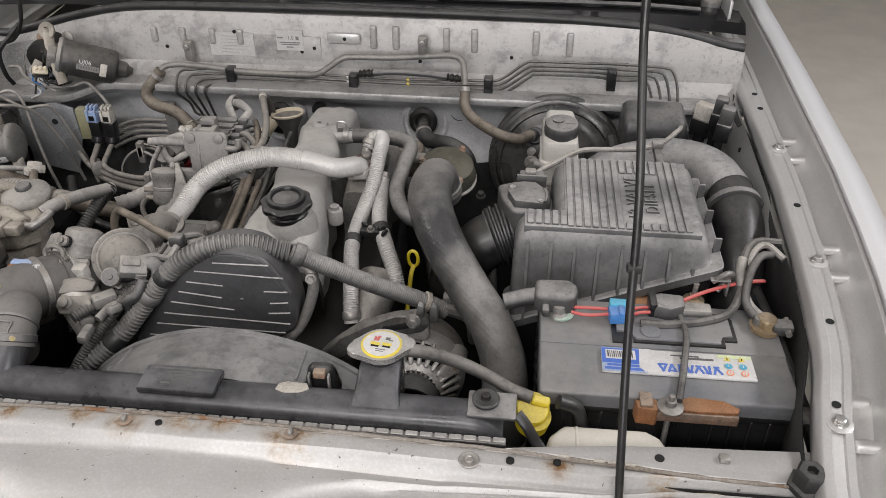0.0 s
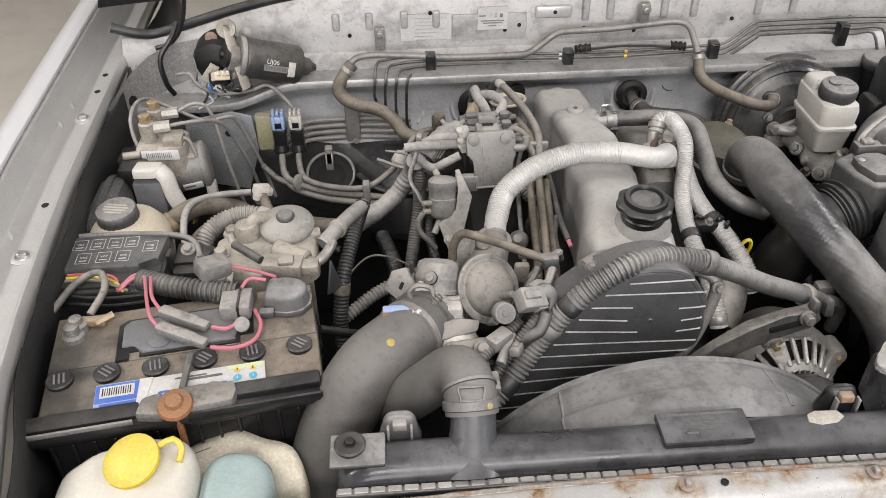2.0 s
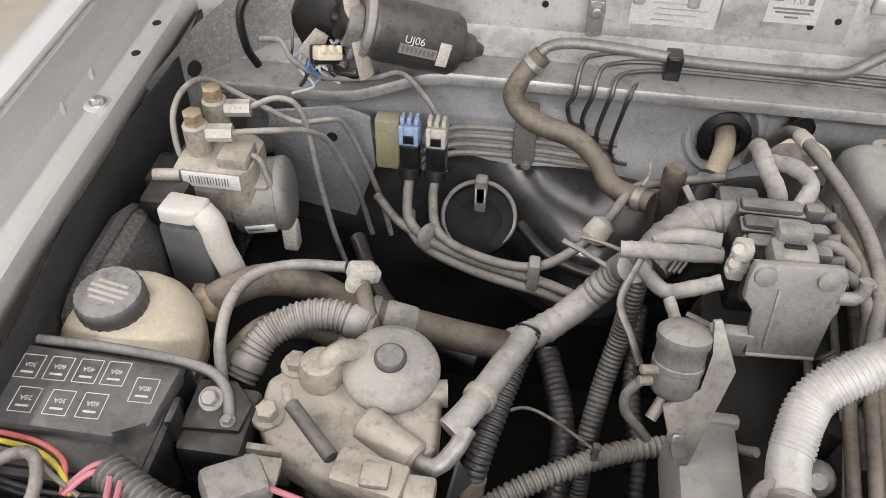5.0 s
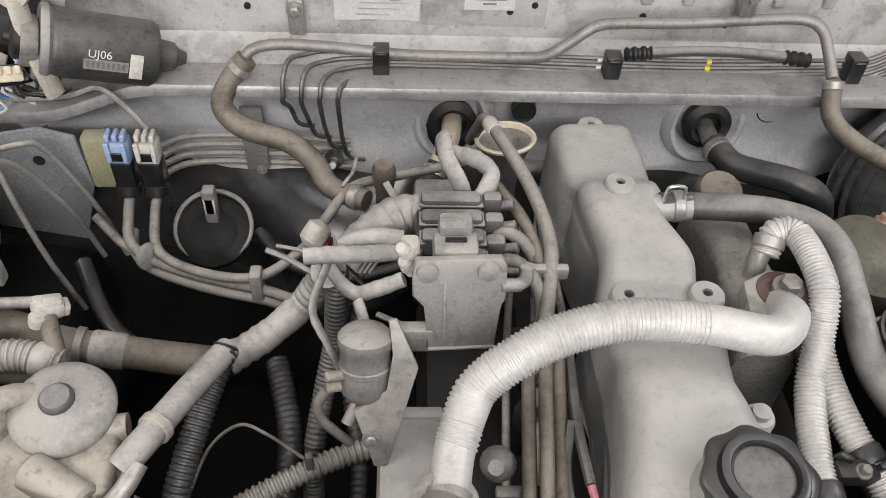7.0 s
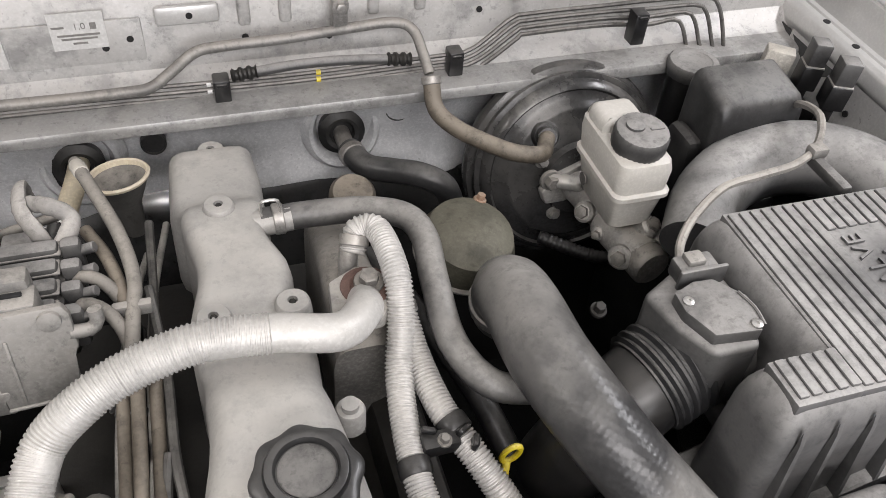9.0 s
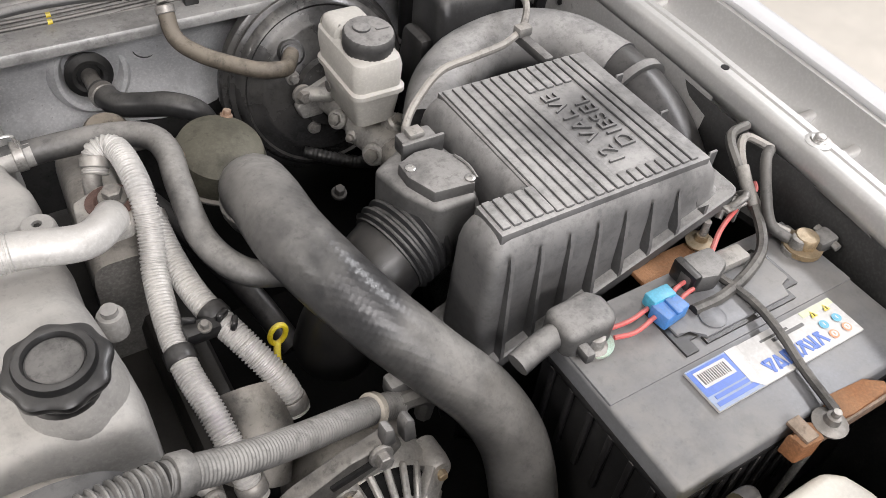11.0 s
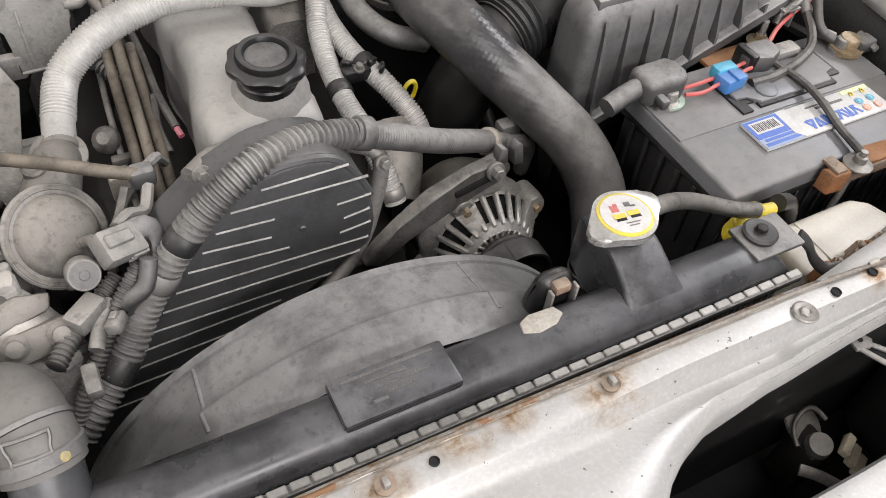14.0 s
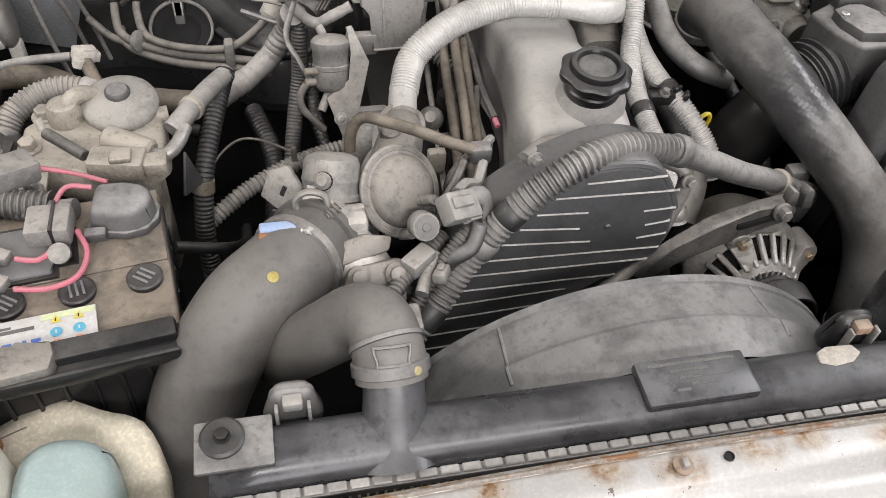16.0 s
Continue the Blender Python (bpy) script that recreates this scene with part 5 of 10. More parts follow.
wire("ground_cable", [(0.196, 0.688, 0.945), (0.206, 0.73, 0.944), (0.213, 0.766, 0.949), (0.219, 0.802, 0.948), (0.216, 0.843, 0.945), (0.212, 0.86, 0.945)], 0.0042, CONDUIT, "thin black cable lying across the battery lid")
cover_r = empty("terminal_cover", "grey rubber battery terminal cover with stubby tail", "terminal cover", "terminal covers")
part("hood", prism([(0.030, 0.832), (0.078, 0.830), (0.086, 0.842), (0.086, 0.860), (0.076, 0.872), (0.030, 0.870)], 0.946, 0.972, 0.008, seg=3), DUSTY, cover_r)
part("tail", hose([(0.036, 0.852, 0.956), (0.015, 0.850, 0.952), (-0.008, 0.846, 0.946)], 0.011), DUSTY, cover_r)
part("tail", box((0.045, 0.826, 0.953), (0.010, 0.016, 0.012), 0.003), DUSTY, cover_r)
part("corroded_washer", lathe([(0.016, 0), (0.0165, 0.003), (0.012, 0.004)], Matrix.Translation((0.066, 0.836, 0.9405)), 18), mat("green_corrosion", (0.35, 0.55, 0.48), 0.9, 0, (0.6, 0.62, 0.5), 120, 1.0, 0.4), cover_r, "greenish corroded washer")
fuse = empty("fuse_holder", "blue plastic in-line fuse holder with red wires", "fuse holder")
part("holder_body", box((0.140, 0.829, 0.951), (0.030, 0.020, 0.016), 0.002, Matrix.Translation((0.14, 0.829, 0)) @ pose(0, 0, 0, 0, 0, 8) @ Matrix.Translation((-0.14, -0.829, 0))), BLUE, fuse)
part("holder_lid", box((0.139, 0.842, 0.955), (0.026, 0.014, 0.014), 0.002), TEAL, fuse, "lighter blue lid")
part("lock_tab", box((0.140, 0.826, 0.960), (0.006, 0.018, 0.004), 0.001), BLUE, fuse)
for dy, bend in ((0.832, 0.0), (0.842, 0.004)):
    part("red_wire", hose([(0.078, dy - 0.004, 0.951), (0.098, dy - 0.008, 0.951 + bend), (0.126, dy - 0.002, 0.950)], 0.0022, n=8), RED, fuse, "red insulated wire")
    part("red_wire", hose([(0.154, dy, 0.950), (0.165, dy + 0.004, 0.951), (0.178, dy + 0.006, 0.951)], 0.0022, n=8), RED, fuse, "red insulated wire")
plug = empty("wire_connector", "black wire connector lying on the battery", "connector", "wire connectors")
part("shell", prism([(0.176, 0.840), (0.202, 0.833), (0.222, 0.842), (0.222, 0.866), (0.19, 0.868), (0.177, 0.860)], 0.942, 0.962, 0.005), DUSTY, plug)
part("collar", box((0.182, 0.853, 0.952), (0.010, 0.03, 0.023), 0.003), BLACK, plug)
part("lead_block", box((0.237, 0.852, 0.948), (0.040, 0.020, 0.012), 0.004), PLATEGREY, plug)
wire("starter_wire", [(0.222, 0.862, 0.955), (0.252, 0.880, 0.957), (0.285, 0.892, 0.962), (0.315, 0.90, 0.964), (0.335, 0.915, 0.955)], 0.0026, RED, "red insulated wire running to the inner wing")
neg = empty("battery_terminal", "tarnished battery terminal clamp with black cables", "battery terminal", "battery terminals")
part("clamp_ring", lathe([(0.019, 0), (0.0195, 0.003), (0.0195, 0.006), (0.012, 0.007), (0.012, 0.016), (0.0105, 0.018), (0.0, 0.018)], Matrix.Translation((0.322, 0.834, 0.940)), 24), COPPERISH, neg)
part("clamp_ear", box((0.340, 0.828, 0.948), (0.026, 0.020, 0.016), 0.004), DUSTY, neg)
part("clamp_bolt", rod((0.345, 0.812, 0.949), (0.347, 0.842, 0.951), 0.0040, 6), GALV, neg)
part("cable", hose([(0.312, 0.844, 0.948), (0.300, 0.862, 0.958), (0.304, 0.885, 0.985), (0.318, 0.905, 1.000), (0.335, 0.915, 0.998)], 0.0055), CONDUIT, neg, "black cable")
part("cable", hose([(0.318, 0.850, 0.946), (0.306, 0.872, 0.950), (0.296, 0.895, 0.975), (0.300, 0.915, 0.990)], 0.0065), PALECONDUIT, neg, "grey taped cable")
wire("engine_loom_branch", [(0.165, 0.822, 0.945), (0.20, 0.822, 0.945), (0.245, 0.832, 0.946), (0.280, 0.850, 0.950), (0.298, 0.885, 0.965), (0.305, 0.925, 0.985), (0.325, 0.955, 0.990), (0.36, 0.965, 0.985)], 0.0055, CONDUIT, "dusty black taped wires along the battery edge")
wire("engine_loom_branch", [(0.308, 0.915, 0.978), (0.322, 0.938, 0.990), (0.338, 0.945, 0.992), (0.356, 0.925, 0.985)], 0.0045, PALECONDUIT, "short grey taped wire beside the battery")
wire("wing_loom", [(0.348, 0.60, 0.90), (0.346, 0.68, 0.915), (0.345, 0.76, 0.918), (0.344, 0.85, 0.915), (0.346, 0.95, 0.90), (0.346, 1.1, 0.88)], 0.009, BLACK, "black wiring loom clipped along the inner wing")
for y in (0.70, 0.86):
    solo("loom_clip", box((0.343, y, 0.918), (0.014, 0.022, 0.024), 0.003), PLATEGREY, "grey plastic clip on the wing loom", "clip", "loom clips")

# coolant reservoir, its hose and the yellow clip
reservoir = empty("coolant_reservoir", "cream translucent coolant reservoir with rusty bracket", "reservoir")
part("tank", prism([(0.044, 0.600), (0.168, 0.608), (0.186, 0.622), (0.176, 0.650), (0.160, 0.661), (0.068, 0.660), (0.050, 0.640)], 0.72, 0.926, 0.009, seg=3), TANK, reservoir)
part("tank_rib", box((0.082, 0.630, 0.9262), (0.003, 0.05, 0.002), 0.0008), TANK, reservoir)
for x, y, w, mt in ((0.055, 0.597, 1.0, RUST), (0.072, 0.596, 0.8, RUSTED), (0.099, 0.600, 1.1, RUSTED), (0.120, 0.602, 0.6, RUST), (0.137, 0.604, 0.7, RUSTED), (0.163, 0.609, 1.0, GALV)):
    mS = Matrix.Translation((x, y + 0.003, 0.922)) @ pose(0, 0, 0, 12, 0, 8 + 40 * (x * 37 % 1))
    sc = part("bracket_scrap", prism([(-0.010 * w, -0.003), (-0.004 * w, -0.006), (0.006 * w, -0.004), (0.010 * w, 0.001), (0.006 * w, 0.005), (0.001, 0.002), (-0.006 * w, 0.005)], 0, 0.018 * w, 0.0012, mS), mt, reservoir, "rusted bracket edge")
    part("scrap_tip", box((0.002, 0.0, 0.019 * w), (0.007 * w, 0.005, 0.006), 0.001, mS, seg=1), mt, sc)
part("pin", rod((0.196, 0.607, 0.928), (0.212, 0.613, 0.934), 0.0055, 10, chamfer=0.001), GALV, reservoir)
yclip = part("reservoir_cap", lathe([(0.0185, 0), (0.0195, 0.003), (0.0195, 0.007), (0.017, 0.010), (0.009, 0.011)], aim((0.031, 0.664, 0.938), (0.1, -0.60, 1)), 28), YELLOW, reservoir, "yellow screw cap")
part("cap_nipple", rod((0.030, 0.664, 0.955), (0.050, 0.664, 0.951), 0.0062, 14, chamfer=0.002), YELLOW, yclip)
part("cap_skirt", lathe([(0.019, -0.02), (0.020, 0)], aim((0.034, 0.664, 0.930), (0.1, -0.3, 1)), 20), YELLOW, yclip)
OVER = [(-0.112, 0.667, 1.012), (-0.088, 0.672, 1.006), (-0.05, 0.681, 0.985), (-0.017, 0.681, 0.967), (0.006, 0.672, 0.960), (0.03, 0.666, 0.955), (0.060, 0.668, 0.950), (0.080, 0.670, 0.940), (0.088, 0.668, 0.915), (0.09, 0.668, 0.87)]
over = empty("overflow_hose", "grey rubber overflow hose from the radiator cap", "hose")
part("hose_body", hose(OVER[:6], 0.0075), RUBBER, over)
part("hose_end", hose(OVER[6:], 0.0085), BLACK, over)

# bonnet prop
prop = empty("bonnet_prop", "thin black steel bonnet prop rod with rubber clip", "prop rod")
part("rod", hose([(0.090, 1.20, 1.70), (0.104, 0.83, 1.46), (0.107, 0.735, 1.335), (0.111, 0.655, 1.225), (0.110, 0.602, 1.134), (0.111, 0.571, 1.072), (0.113, 0.545, 1.013), (0.115, 0.533, 0.975), (0.117, 0.531, 0.950), (0.119, 0.532, 0.935)], 0.0042, n=12), BLACK, prop)
part("rubber_clip", box((0.111, 0.624, 1.172), (0.014, 0.010, 0.008), 0.002, None), SEAL, prop)
part("pivot", lathe([(0.008, 0), (0.009, 0.003), (0.006, 0.012)], aim((0.117, 0.529, 0.930), (0, 0.1, 1)), 14), SEAL, prop)

# air cleaner neighbours
lever = empty("air_cleaner_clip", "bent steel spring clip on the air cleaner flange", "clip")
part("loop", ribbed([(0.262, 0.890, 0.968), (0.275, 0.884, 0.985), (0.285, 0.893, 0.978), (0.284, 0.905, 0.960), (0.272, 0.90, 0.945)], 0.004, 0.02, 0.0), GALV, lever)
part("blade", box((0.270, 0.890, 0.973), (0.026, 0.014, 0.003), 0.001, None), GALV, lever)
part("blade", box((0.282, 0.897, 0.960), (0.003, 0.018, 0.030), 0.001), GALV, lever)
afm = empty("air_flow_meter", "dusty black air flow meter with bellows duct", "air flow meter")
part("housing", prism([(-0.030, 1.056), (-0.022, 1.020), (-0.004, 0.985), (0.036, 0.984), (0.050, 1.020), (0.046, 1.062), (0.030, 1.078), (0.004, 1.074)], 0.930, 1.000, 0.006, seg=3), DUSTY, afm)
part("top_plate", prism([(-0.013, 1.042), (-0.014, 1.022), (-0.003, 0.994), (0.036, 0.990), (0.045, 1.006), (0.044, 1.026), (0.026, 1.049), (0.008, 1.050)], 0.999, 1.0115, 0.002), DUSTY, afm)
part("plate_rib", hose([(0.040, 0.994, 1.0118), (0.042, 1.012, 1.0122), (0.038, 1.030, 1.0118)], 0.0015, n=6), DUSTY, afm)
for x, y in ((0.010 - 0.017, 1.030), (0.034, 0.996)):
    scr = part("screw", lathe([(0.0048, 0), (0.0048, 0.002), (0.0035, 0.0028), (0.0016, 0.0028), (0.0012, 0.0015), (0.0, 0.0015)], Matrix.Translation((x, y, 1.0112)), 16), STEEL, afm, "bright screw head")
part("connector", box((0.020, 1.066, 1.006), (0.036, 0.022, 0.018), 0.003, None), DUSTY, afm)
part("connector_latch", box((0.018, 1.068, 1.017), (0.016, 0.014, 0.007), 0.002), PLATEGREY, afm)
part("connector_rim", box((0.020, 1.0545, 1.009), (0.044, 0.004, 0.020), 0.0015), DUSTY, afm)
part("throat", rod((0.062, 1.03, 0.948), (0.008, 1.026, 0.942), 0.041, 32, chamfer=0.003), DUSTY, afm)
part("bellows", ribbed([(0.012, 1.027, 0.942), (-0.010, 1.022, 0.938), (-0.034, 1.016, 0.930)], 0.0445, 0.0085, 0.0040, 36), SHROUDDARK, afm, "ribbed rubber bellows")
part("duct", hose([(-0.030, 1.017, 0.930), (-0.046, 1.012, 0.922), (-0.066, 1.008, 0.900), (-0.085, 1.01, 0.862), (-0.09, 1.02, 0.82)], 0.0400, n=28), BATCASE, afm, "smooth black duct elbow")
part("air_temp_screw", bolt((-0.055, 1.075, 0.965), (0, -0.3, 1), 0.005, 0.01), DARKSTEEL, afm)
wire("sensor_wire", [(0.021, 1.086, 0.995), (0.032, 1.105, 0.998), (0.058, 1.129, 1.002), (0.095, 1.147, 1.014), (0.14, 1.155, 1.014), (0.185, 1.163, 1.014), (0.222, 1.183, 1.016), (0.25, 1.22, 1.02), (0.262, 1.262, 1.005), (0.262, 1.285, 0.98)], 0.0042, PALECONDUIT, "white-grey taped sensor wire over the intake duct")
solo("wire_bracket", box((0.213, 1.150, 1.008), (0.012, 0.06, 0.012), 0.003, None), DUSTY, "black bracket holding the sensor wire", "bracket")
solo("wire_clip", box((0.213, 1.172, 1.018), (0.018, 0.014, 0.012), 0.003), PLATEGREY, "grey wire clip above the intake duct", "clip")
SNORK = [(0.10, 1.165, 0.925), (0.145, 1.215, 0.938), (0.205, 1.243, 0.945), (0.265, 1.235, 0.953), (0.305, 1.195, 0.958), (0.325, 1.13, 0.955), (0.330, 1.06, 0.938), (0.325, 1.00, 0.895), (0.318, 0.965, 0.82), (0.316, 0.95, 0.74)]
snork = empty("intake_duct", "smooth black plastic intake duct curving beside the wing", "intake duct")
part("upper_duct", hose(SNORK[:6], lambda u, s: 0.041 - 0.008 * (1 - u) ** 3, n=30, step=0.01), AIRBOX, snork)
part("lower_duct", hose(SNORK[4:], lambda u, s: 0.0385, n=30, step=0.01), BLACK, snork)
part("joint_rim", ring_band(SNORK, 0.555, 0.0425, 0.012, n=32), DUSTY, snork)

# brake booster and master cylinder
boost = empty("brake_booster", "round black brake booster on the firewall", "brake booster")
mB = aim((0.068, 1.408, 0.855), (-0.02, -1, 0.24))
BOOST = mat("booster_paint", (0.030, 0.030, 0.031), 0.24, 0.1, (0.05, 0.049, 0.047), 9, 0.9, 0.02, dust=0.7, dust_colour=(0.27, 0.257, 0.236), fall=(0.0, 1.1), patch=(0.38, 0.62), grime=0.6)
part("shell", lathe([(0.09, -0.03), (0.116, -0.016), (0.124, -0.004), (0.127, 0.004), (0.127, 0.010), (0.1245, 0.015), (0.117, 0.018), (0.1145, 0.021)], mB, 72), BOOST, boost)
part("crimp_rim", lathe([(0.1145, 0.019), (0.1185, 0.020), (0.1195, 0.023), (0.1185, 0.026), (0.113, 0.028)], mB, 72), BOOST, boost)
part("front_drum", lathe([(0.113, 0.026), (0.111, 0.034), (0.106, 0.039), (0.1035, 0.040), (0.1005, 0.037), (0.098, 0.038), (0.088, 0.041), (0.084, 0.046), (0.080, 0.047), (0.060, 0.052), (0.052, 0.056), (0.046, 0.057), (0.043, 0.066), (0.0, 0.067)], mB, 72), BOOST, boost)
for a in (60, 150, 240, 330):
    part("mount_stud", bolt(tuple(mB @ Vector((0.052 * math.cos(radians(a)), 0.052 * math.sin(radians(a)), 0.054))), tuple(mB.to_3x3() @ Vector((0, 0, 1))), 0.006, 0.010), GALV, boost)
part("check_valve", hose([(0.026, 1.374, 0.920), (0.022, 1.362, 0.928), (0.018, 1.350, 0.935)], 0.011), BLACK, boost)
part("valve_collar", lathe([(0.016, 0), (0.017, 0.004), (0.014, 0.008)], aim((0.027, 1.376, 0.919), (-0.15, -0.8, 0.5)), 20), SEAL, boost)
master = empty("brake_master_cylinder", "cast master cylinder with milky fluid reservoir", "master cylinder")
BARREL = [(0.058, 1.352, 0.868), (0.066, 1.30, 0.869), (0.072, 1.25, 0.870), (0.080, 1.205, 0.871)]
part("bore", hose(BARREL, lambda u, q: 0.019 + 0.004 * (u > 0.55), 0.004, 24), BRIGHTCAST, master)
part("end_cap", lathe([(0.0205, -0.004), (0.0225, 0.0), (0.0225, 0.016), (0.020, 0.019), (0.0, 0.020)], aim((0.079, 1.206, 0.871), (0.14, -0.98, 0.0)), 28), CAST, master, "dull round end plug")
part("flange", prism([(-0.045, -0.010), (-0.022, -0.020), (0.022, -0.020), (0.045, -0.010), (0.045, 0.010), (0.022, 0.020), (-0.022, 0.020), (-0.045, 0.010)], 0, 0.011, 0.003, aim((0.060, 1.350, 0.872), (0.08, -1, 0.1)) @ pose(0, 0, 0, 0, 0, 20)), BRIGHTCAST, master)
part("flange_nut", bolt((0.022, 1.336, 0.886), (0.06, -1, 0.1), 0.0085, 0.014), CAST, master)
part("support_arm", hose([(0.060, 1.318, 0.884), (0.042, 1.322, 0.888), (0.024, 1.334, 0.886)], 0.009, n=14), BRIGHTCAST, master)
for p, q, r in (((0.062, 1.292, 0.866), (0.040, 1.280, 0.880), 0.012), ((0.070, 1.222, 0.866), (0.050, 1.206, 0.876), 0.0135), ((0.086, 1.222, 0.872), (0.114, 1.216, 0.884), 0.0115), ((0.082, 1.236, 0.875), (0.092, 1.222, 0.902), 0.0125), ((0.062, 1.262, 0.866), (0.045, 1.250, 0.872), 0.008)):
    bs = part("port_boss", rod(p, q, r, 20, chamfer=0.003), BRIGHTCAST, master)
    d = (Vector(q) - Vector(p)).normalized()
    part("port_plug", lathe([(r * 0.62, 0), (r * 0.62, 0.005), (r * 0.42, 0.006)], aim(q, d), 6), CAST, bs)
part("brake_pipe", hose([(0.114, 1.216, 0.884), (0.126, 1.215, 0.890), (0.142, 1.222, 0.898), (0.150, 1.240, 0.900), (0.150, 1.262, 0.892)], 0.0028, n=8), LINESTEEL, master, "thin steel brake pipe")
rsec = []
for z, y0, y1, x0, x1 in ((0.898, 1.232, 1.298, 0.046, 0.088), (0.903, 1.226, 1.304, 0.042, 0.092), (0.943, 1.220, 1.316, 0.037, 0.096), (0.945, 1.216, 1.320, 0.034, 0.099), (0.950, 1.216, 1.321, 0.034, 0.099), (0.952, 1.220, 1.318, 0.037, 0.096), (0.975, 1.219, 1.323, 0.036, 0.097), (0.985, 1.222, 1.325, 0.038, 0.095), (0.989, 1.230, 1.322, 0.044, 0.090)):
    r = 0.011
    rsec.append([(x0 + r + r * math.cos(a) if cx else x1 - r + r * math.cos(a), y0 + r + r * math.sin(a) if cy else y1 - r + r * math.sin(a), z) for cx, cy, a0 in ((1, 1, 180), (0, 1, 270), (0, 0, 0), (1, 0, 90)) for a in (radians(a0 + 22.5 * k) for k in range(5))])
res = part("fluid_reservoir", strip_loft(rsec, close=True), MILKY, master, "milky fluid reservoir")
part("rear_step", prism([(0.040, 1.282), (0.046, 1.276), (0.086, 1.276), (0.092, 1.282), (0.092, 1.318), (0.085, 1.324), (0.047, 1.324), (0.040, 1.318)], 0.982, 1.001, 0.008, seg=3, top_scale=0.93), MILKY, res)
part("filler_neck", lathe([(0.024, 0), (0.024, 0.012)], aim((0.067, 1.250, 0.980), (0.0, -0.10, 1)), 28), MILKY, res)
part("sight_hole", lathe([(0.007, 0), (0.007, 0.001)], aim((0.0345, 1.286, 0.925), (-1, 0, 0)), 16), CAST, res)
capm = aim((0.067, 1.252, 0.992), (0.0, -0.10, 1))
capr = part("reservoir_cap", lathe([(0.027, -0.004), (0.0282, 0.0), (0.0282, 0.014), (0.0265, 0.0175), (0.024, 0.0182), (0.010, 0.0186), (0.0, 0.0186)], capm, 64, lobes=32, depth=0.0004), DUSTY, res, "grey round screw cap")
part("cap_pip", lathe([(0.010, 0.018), (0.0095, 0.021), (0.004, 0.0225), (0.0, 0.0225)], capm @ Matrix.Translation((-0.006, 0.006, 0)), 20), DUSTY, capr)
part("cap_tab", box((0.015, -0.002, 0.019), (0.016, 0.004, 0.002), 0.0008, capm, seg=1), DUSTY, capr)
BH = [(-0.106, 1.405, 0.995), (-0.105, 1.385, 0.968), (-0.088, 1.360, 0.957), (-0.059, 1.335, 0.950), (-0.033, 1.318, 0.946), (-0.004, 1.318, 0.940), (0.010, 1.338, 0.936), (0.018, 1.352, 0.933)]
bh = empty("booster_hose", "brown dusty rubber vacuum hose to the brake booster", "hose")
part("hose_body", hose(BH, 0.0095), BROWNHOSE, bh)
part("hose_clamp", ring_band(BH, 0.03, 0.0105, 0.009), GALV, bh)

# fuse and relay boxes on the right
box_r = empty("relay_box", "tall black dusty relay box beside the booster", "relay box")
part("cover", loft_blocks([(1.262, 0.176, 0.268, 0.985, 0.86, 0.010), (1.268, 0.170, 0.274, 1.004, 0.86, 0.013), (1.276, 0.169, 0.275, 1.012, 0.86, 0.014), (1.330, 0.171, 0.275, 1.019, 0.86, 0.012), (1.336, 0.174, 0.272, 1.014, 0.86, 0.010)]), SHROUDDARK, box_r)
part("base", box((0.222, 1.300, 0.83), (0.125, 0.085, 0.09), 0.008), BLACK, box_r)
part("side_step", box((0.160, 1.300, 0.90), (0.030, 0.07, 0.12), 0.01, taper=0.7), BLACK, box_r)
part("side_rib", box((0.277, 1.298, 0.955), (0.006, 0.05, 0.08), 0.002), BLACK, box_r)
cl_cap = empty("clutch_reservoir", "small black screw-capped reservoir at the firewall", "reservoir")
part("body", lathe([(0.026, -0.08), (0.028, -0.02), (0.028, 0.0)], Matrix.Translation((0.222, 1.402, 0.962)), 24), BLACK, cl_cap)
part("cap", lathe([(0.0305, 0), (0.0315, 0.003), (0.0315, 0.014), (0.029, 0.017), (0.022, 0.0175), (0.020, 0.016), (0.0, 0.0165)], Matrix.Translation((0.222, 1.402, 0.962)), 48, lobes=24, depth=0.0005), DUSTY, cl_cap)
for x, y, zt, sx, sy, mt, yaw in ((0.322, 1.377, 0.994, 0.046, 0.028, WHITEPLASTIC, -32), (0.337, 1.336, 1.026, 0.028, 0.030, DUSTY, -20), (0.338, 1.288, 1.030, 0.030, 0.030, DUSTY, -20)):
    rel = empty("relay", "small cube relay in a black socket near the wing" if mt is DUSTY else "white-capped flat relay in a black socket", "relay", "cube relays")
    mq = Matrix.Translation((x + 0.004, y + 0.006, zt)) @ pose(0, 0, 0, 0, 4, yaw) @ Matrix.Diagonal((0.74, 0.74, 0.86, 1.0))
    part("can", box((0, 0, -0.017), (sx, sy, 0.034), 0.003, mq), mt, rel)
    part("socket", box((0, 0, -0.052), (sx + 0.004, sy + 0.004, 0.036), 0.003, mq), BLACK, rel)
    part("seam", box((0, 0, -0.034), (sx + 0.002, sy + 0.002, 0.003), 0.001, mq), GALV, rel)
    part("stem", box((0, 0, -0.10), (sx * 0.6, sy * 0.6, 0.07), 0.003, mq), BLACK, rel)
solo("relay_bracket", box((0.350, 1.33, 0.90), (0.012, 0.14, 0.09), 0.006), BLACK, "black bracket behind the cube relays", "bracket")

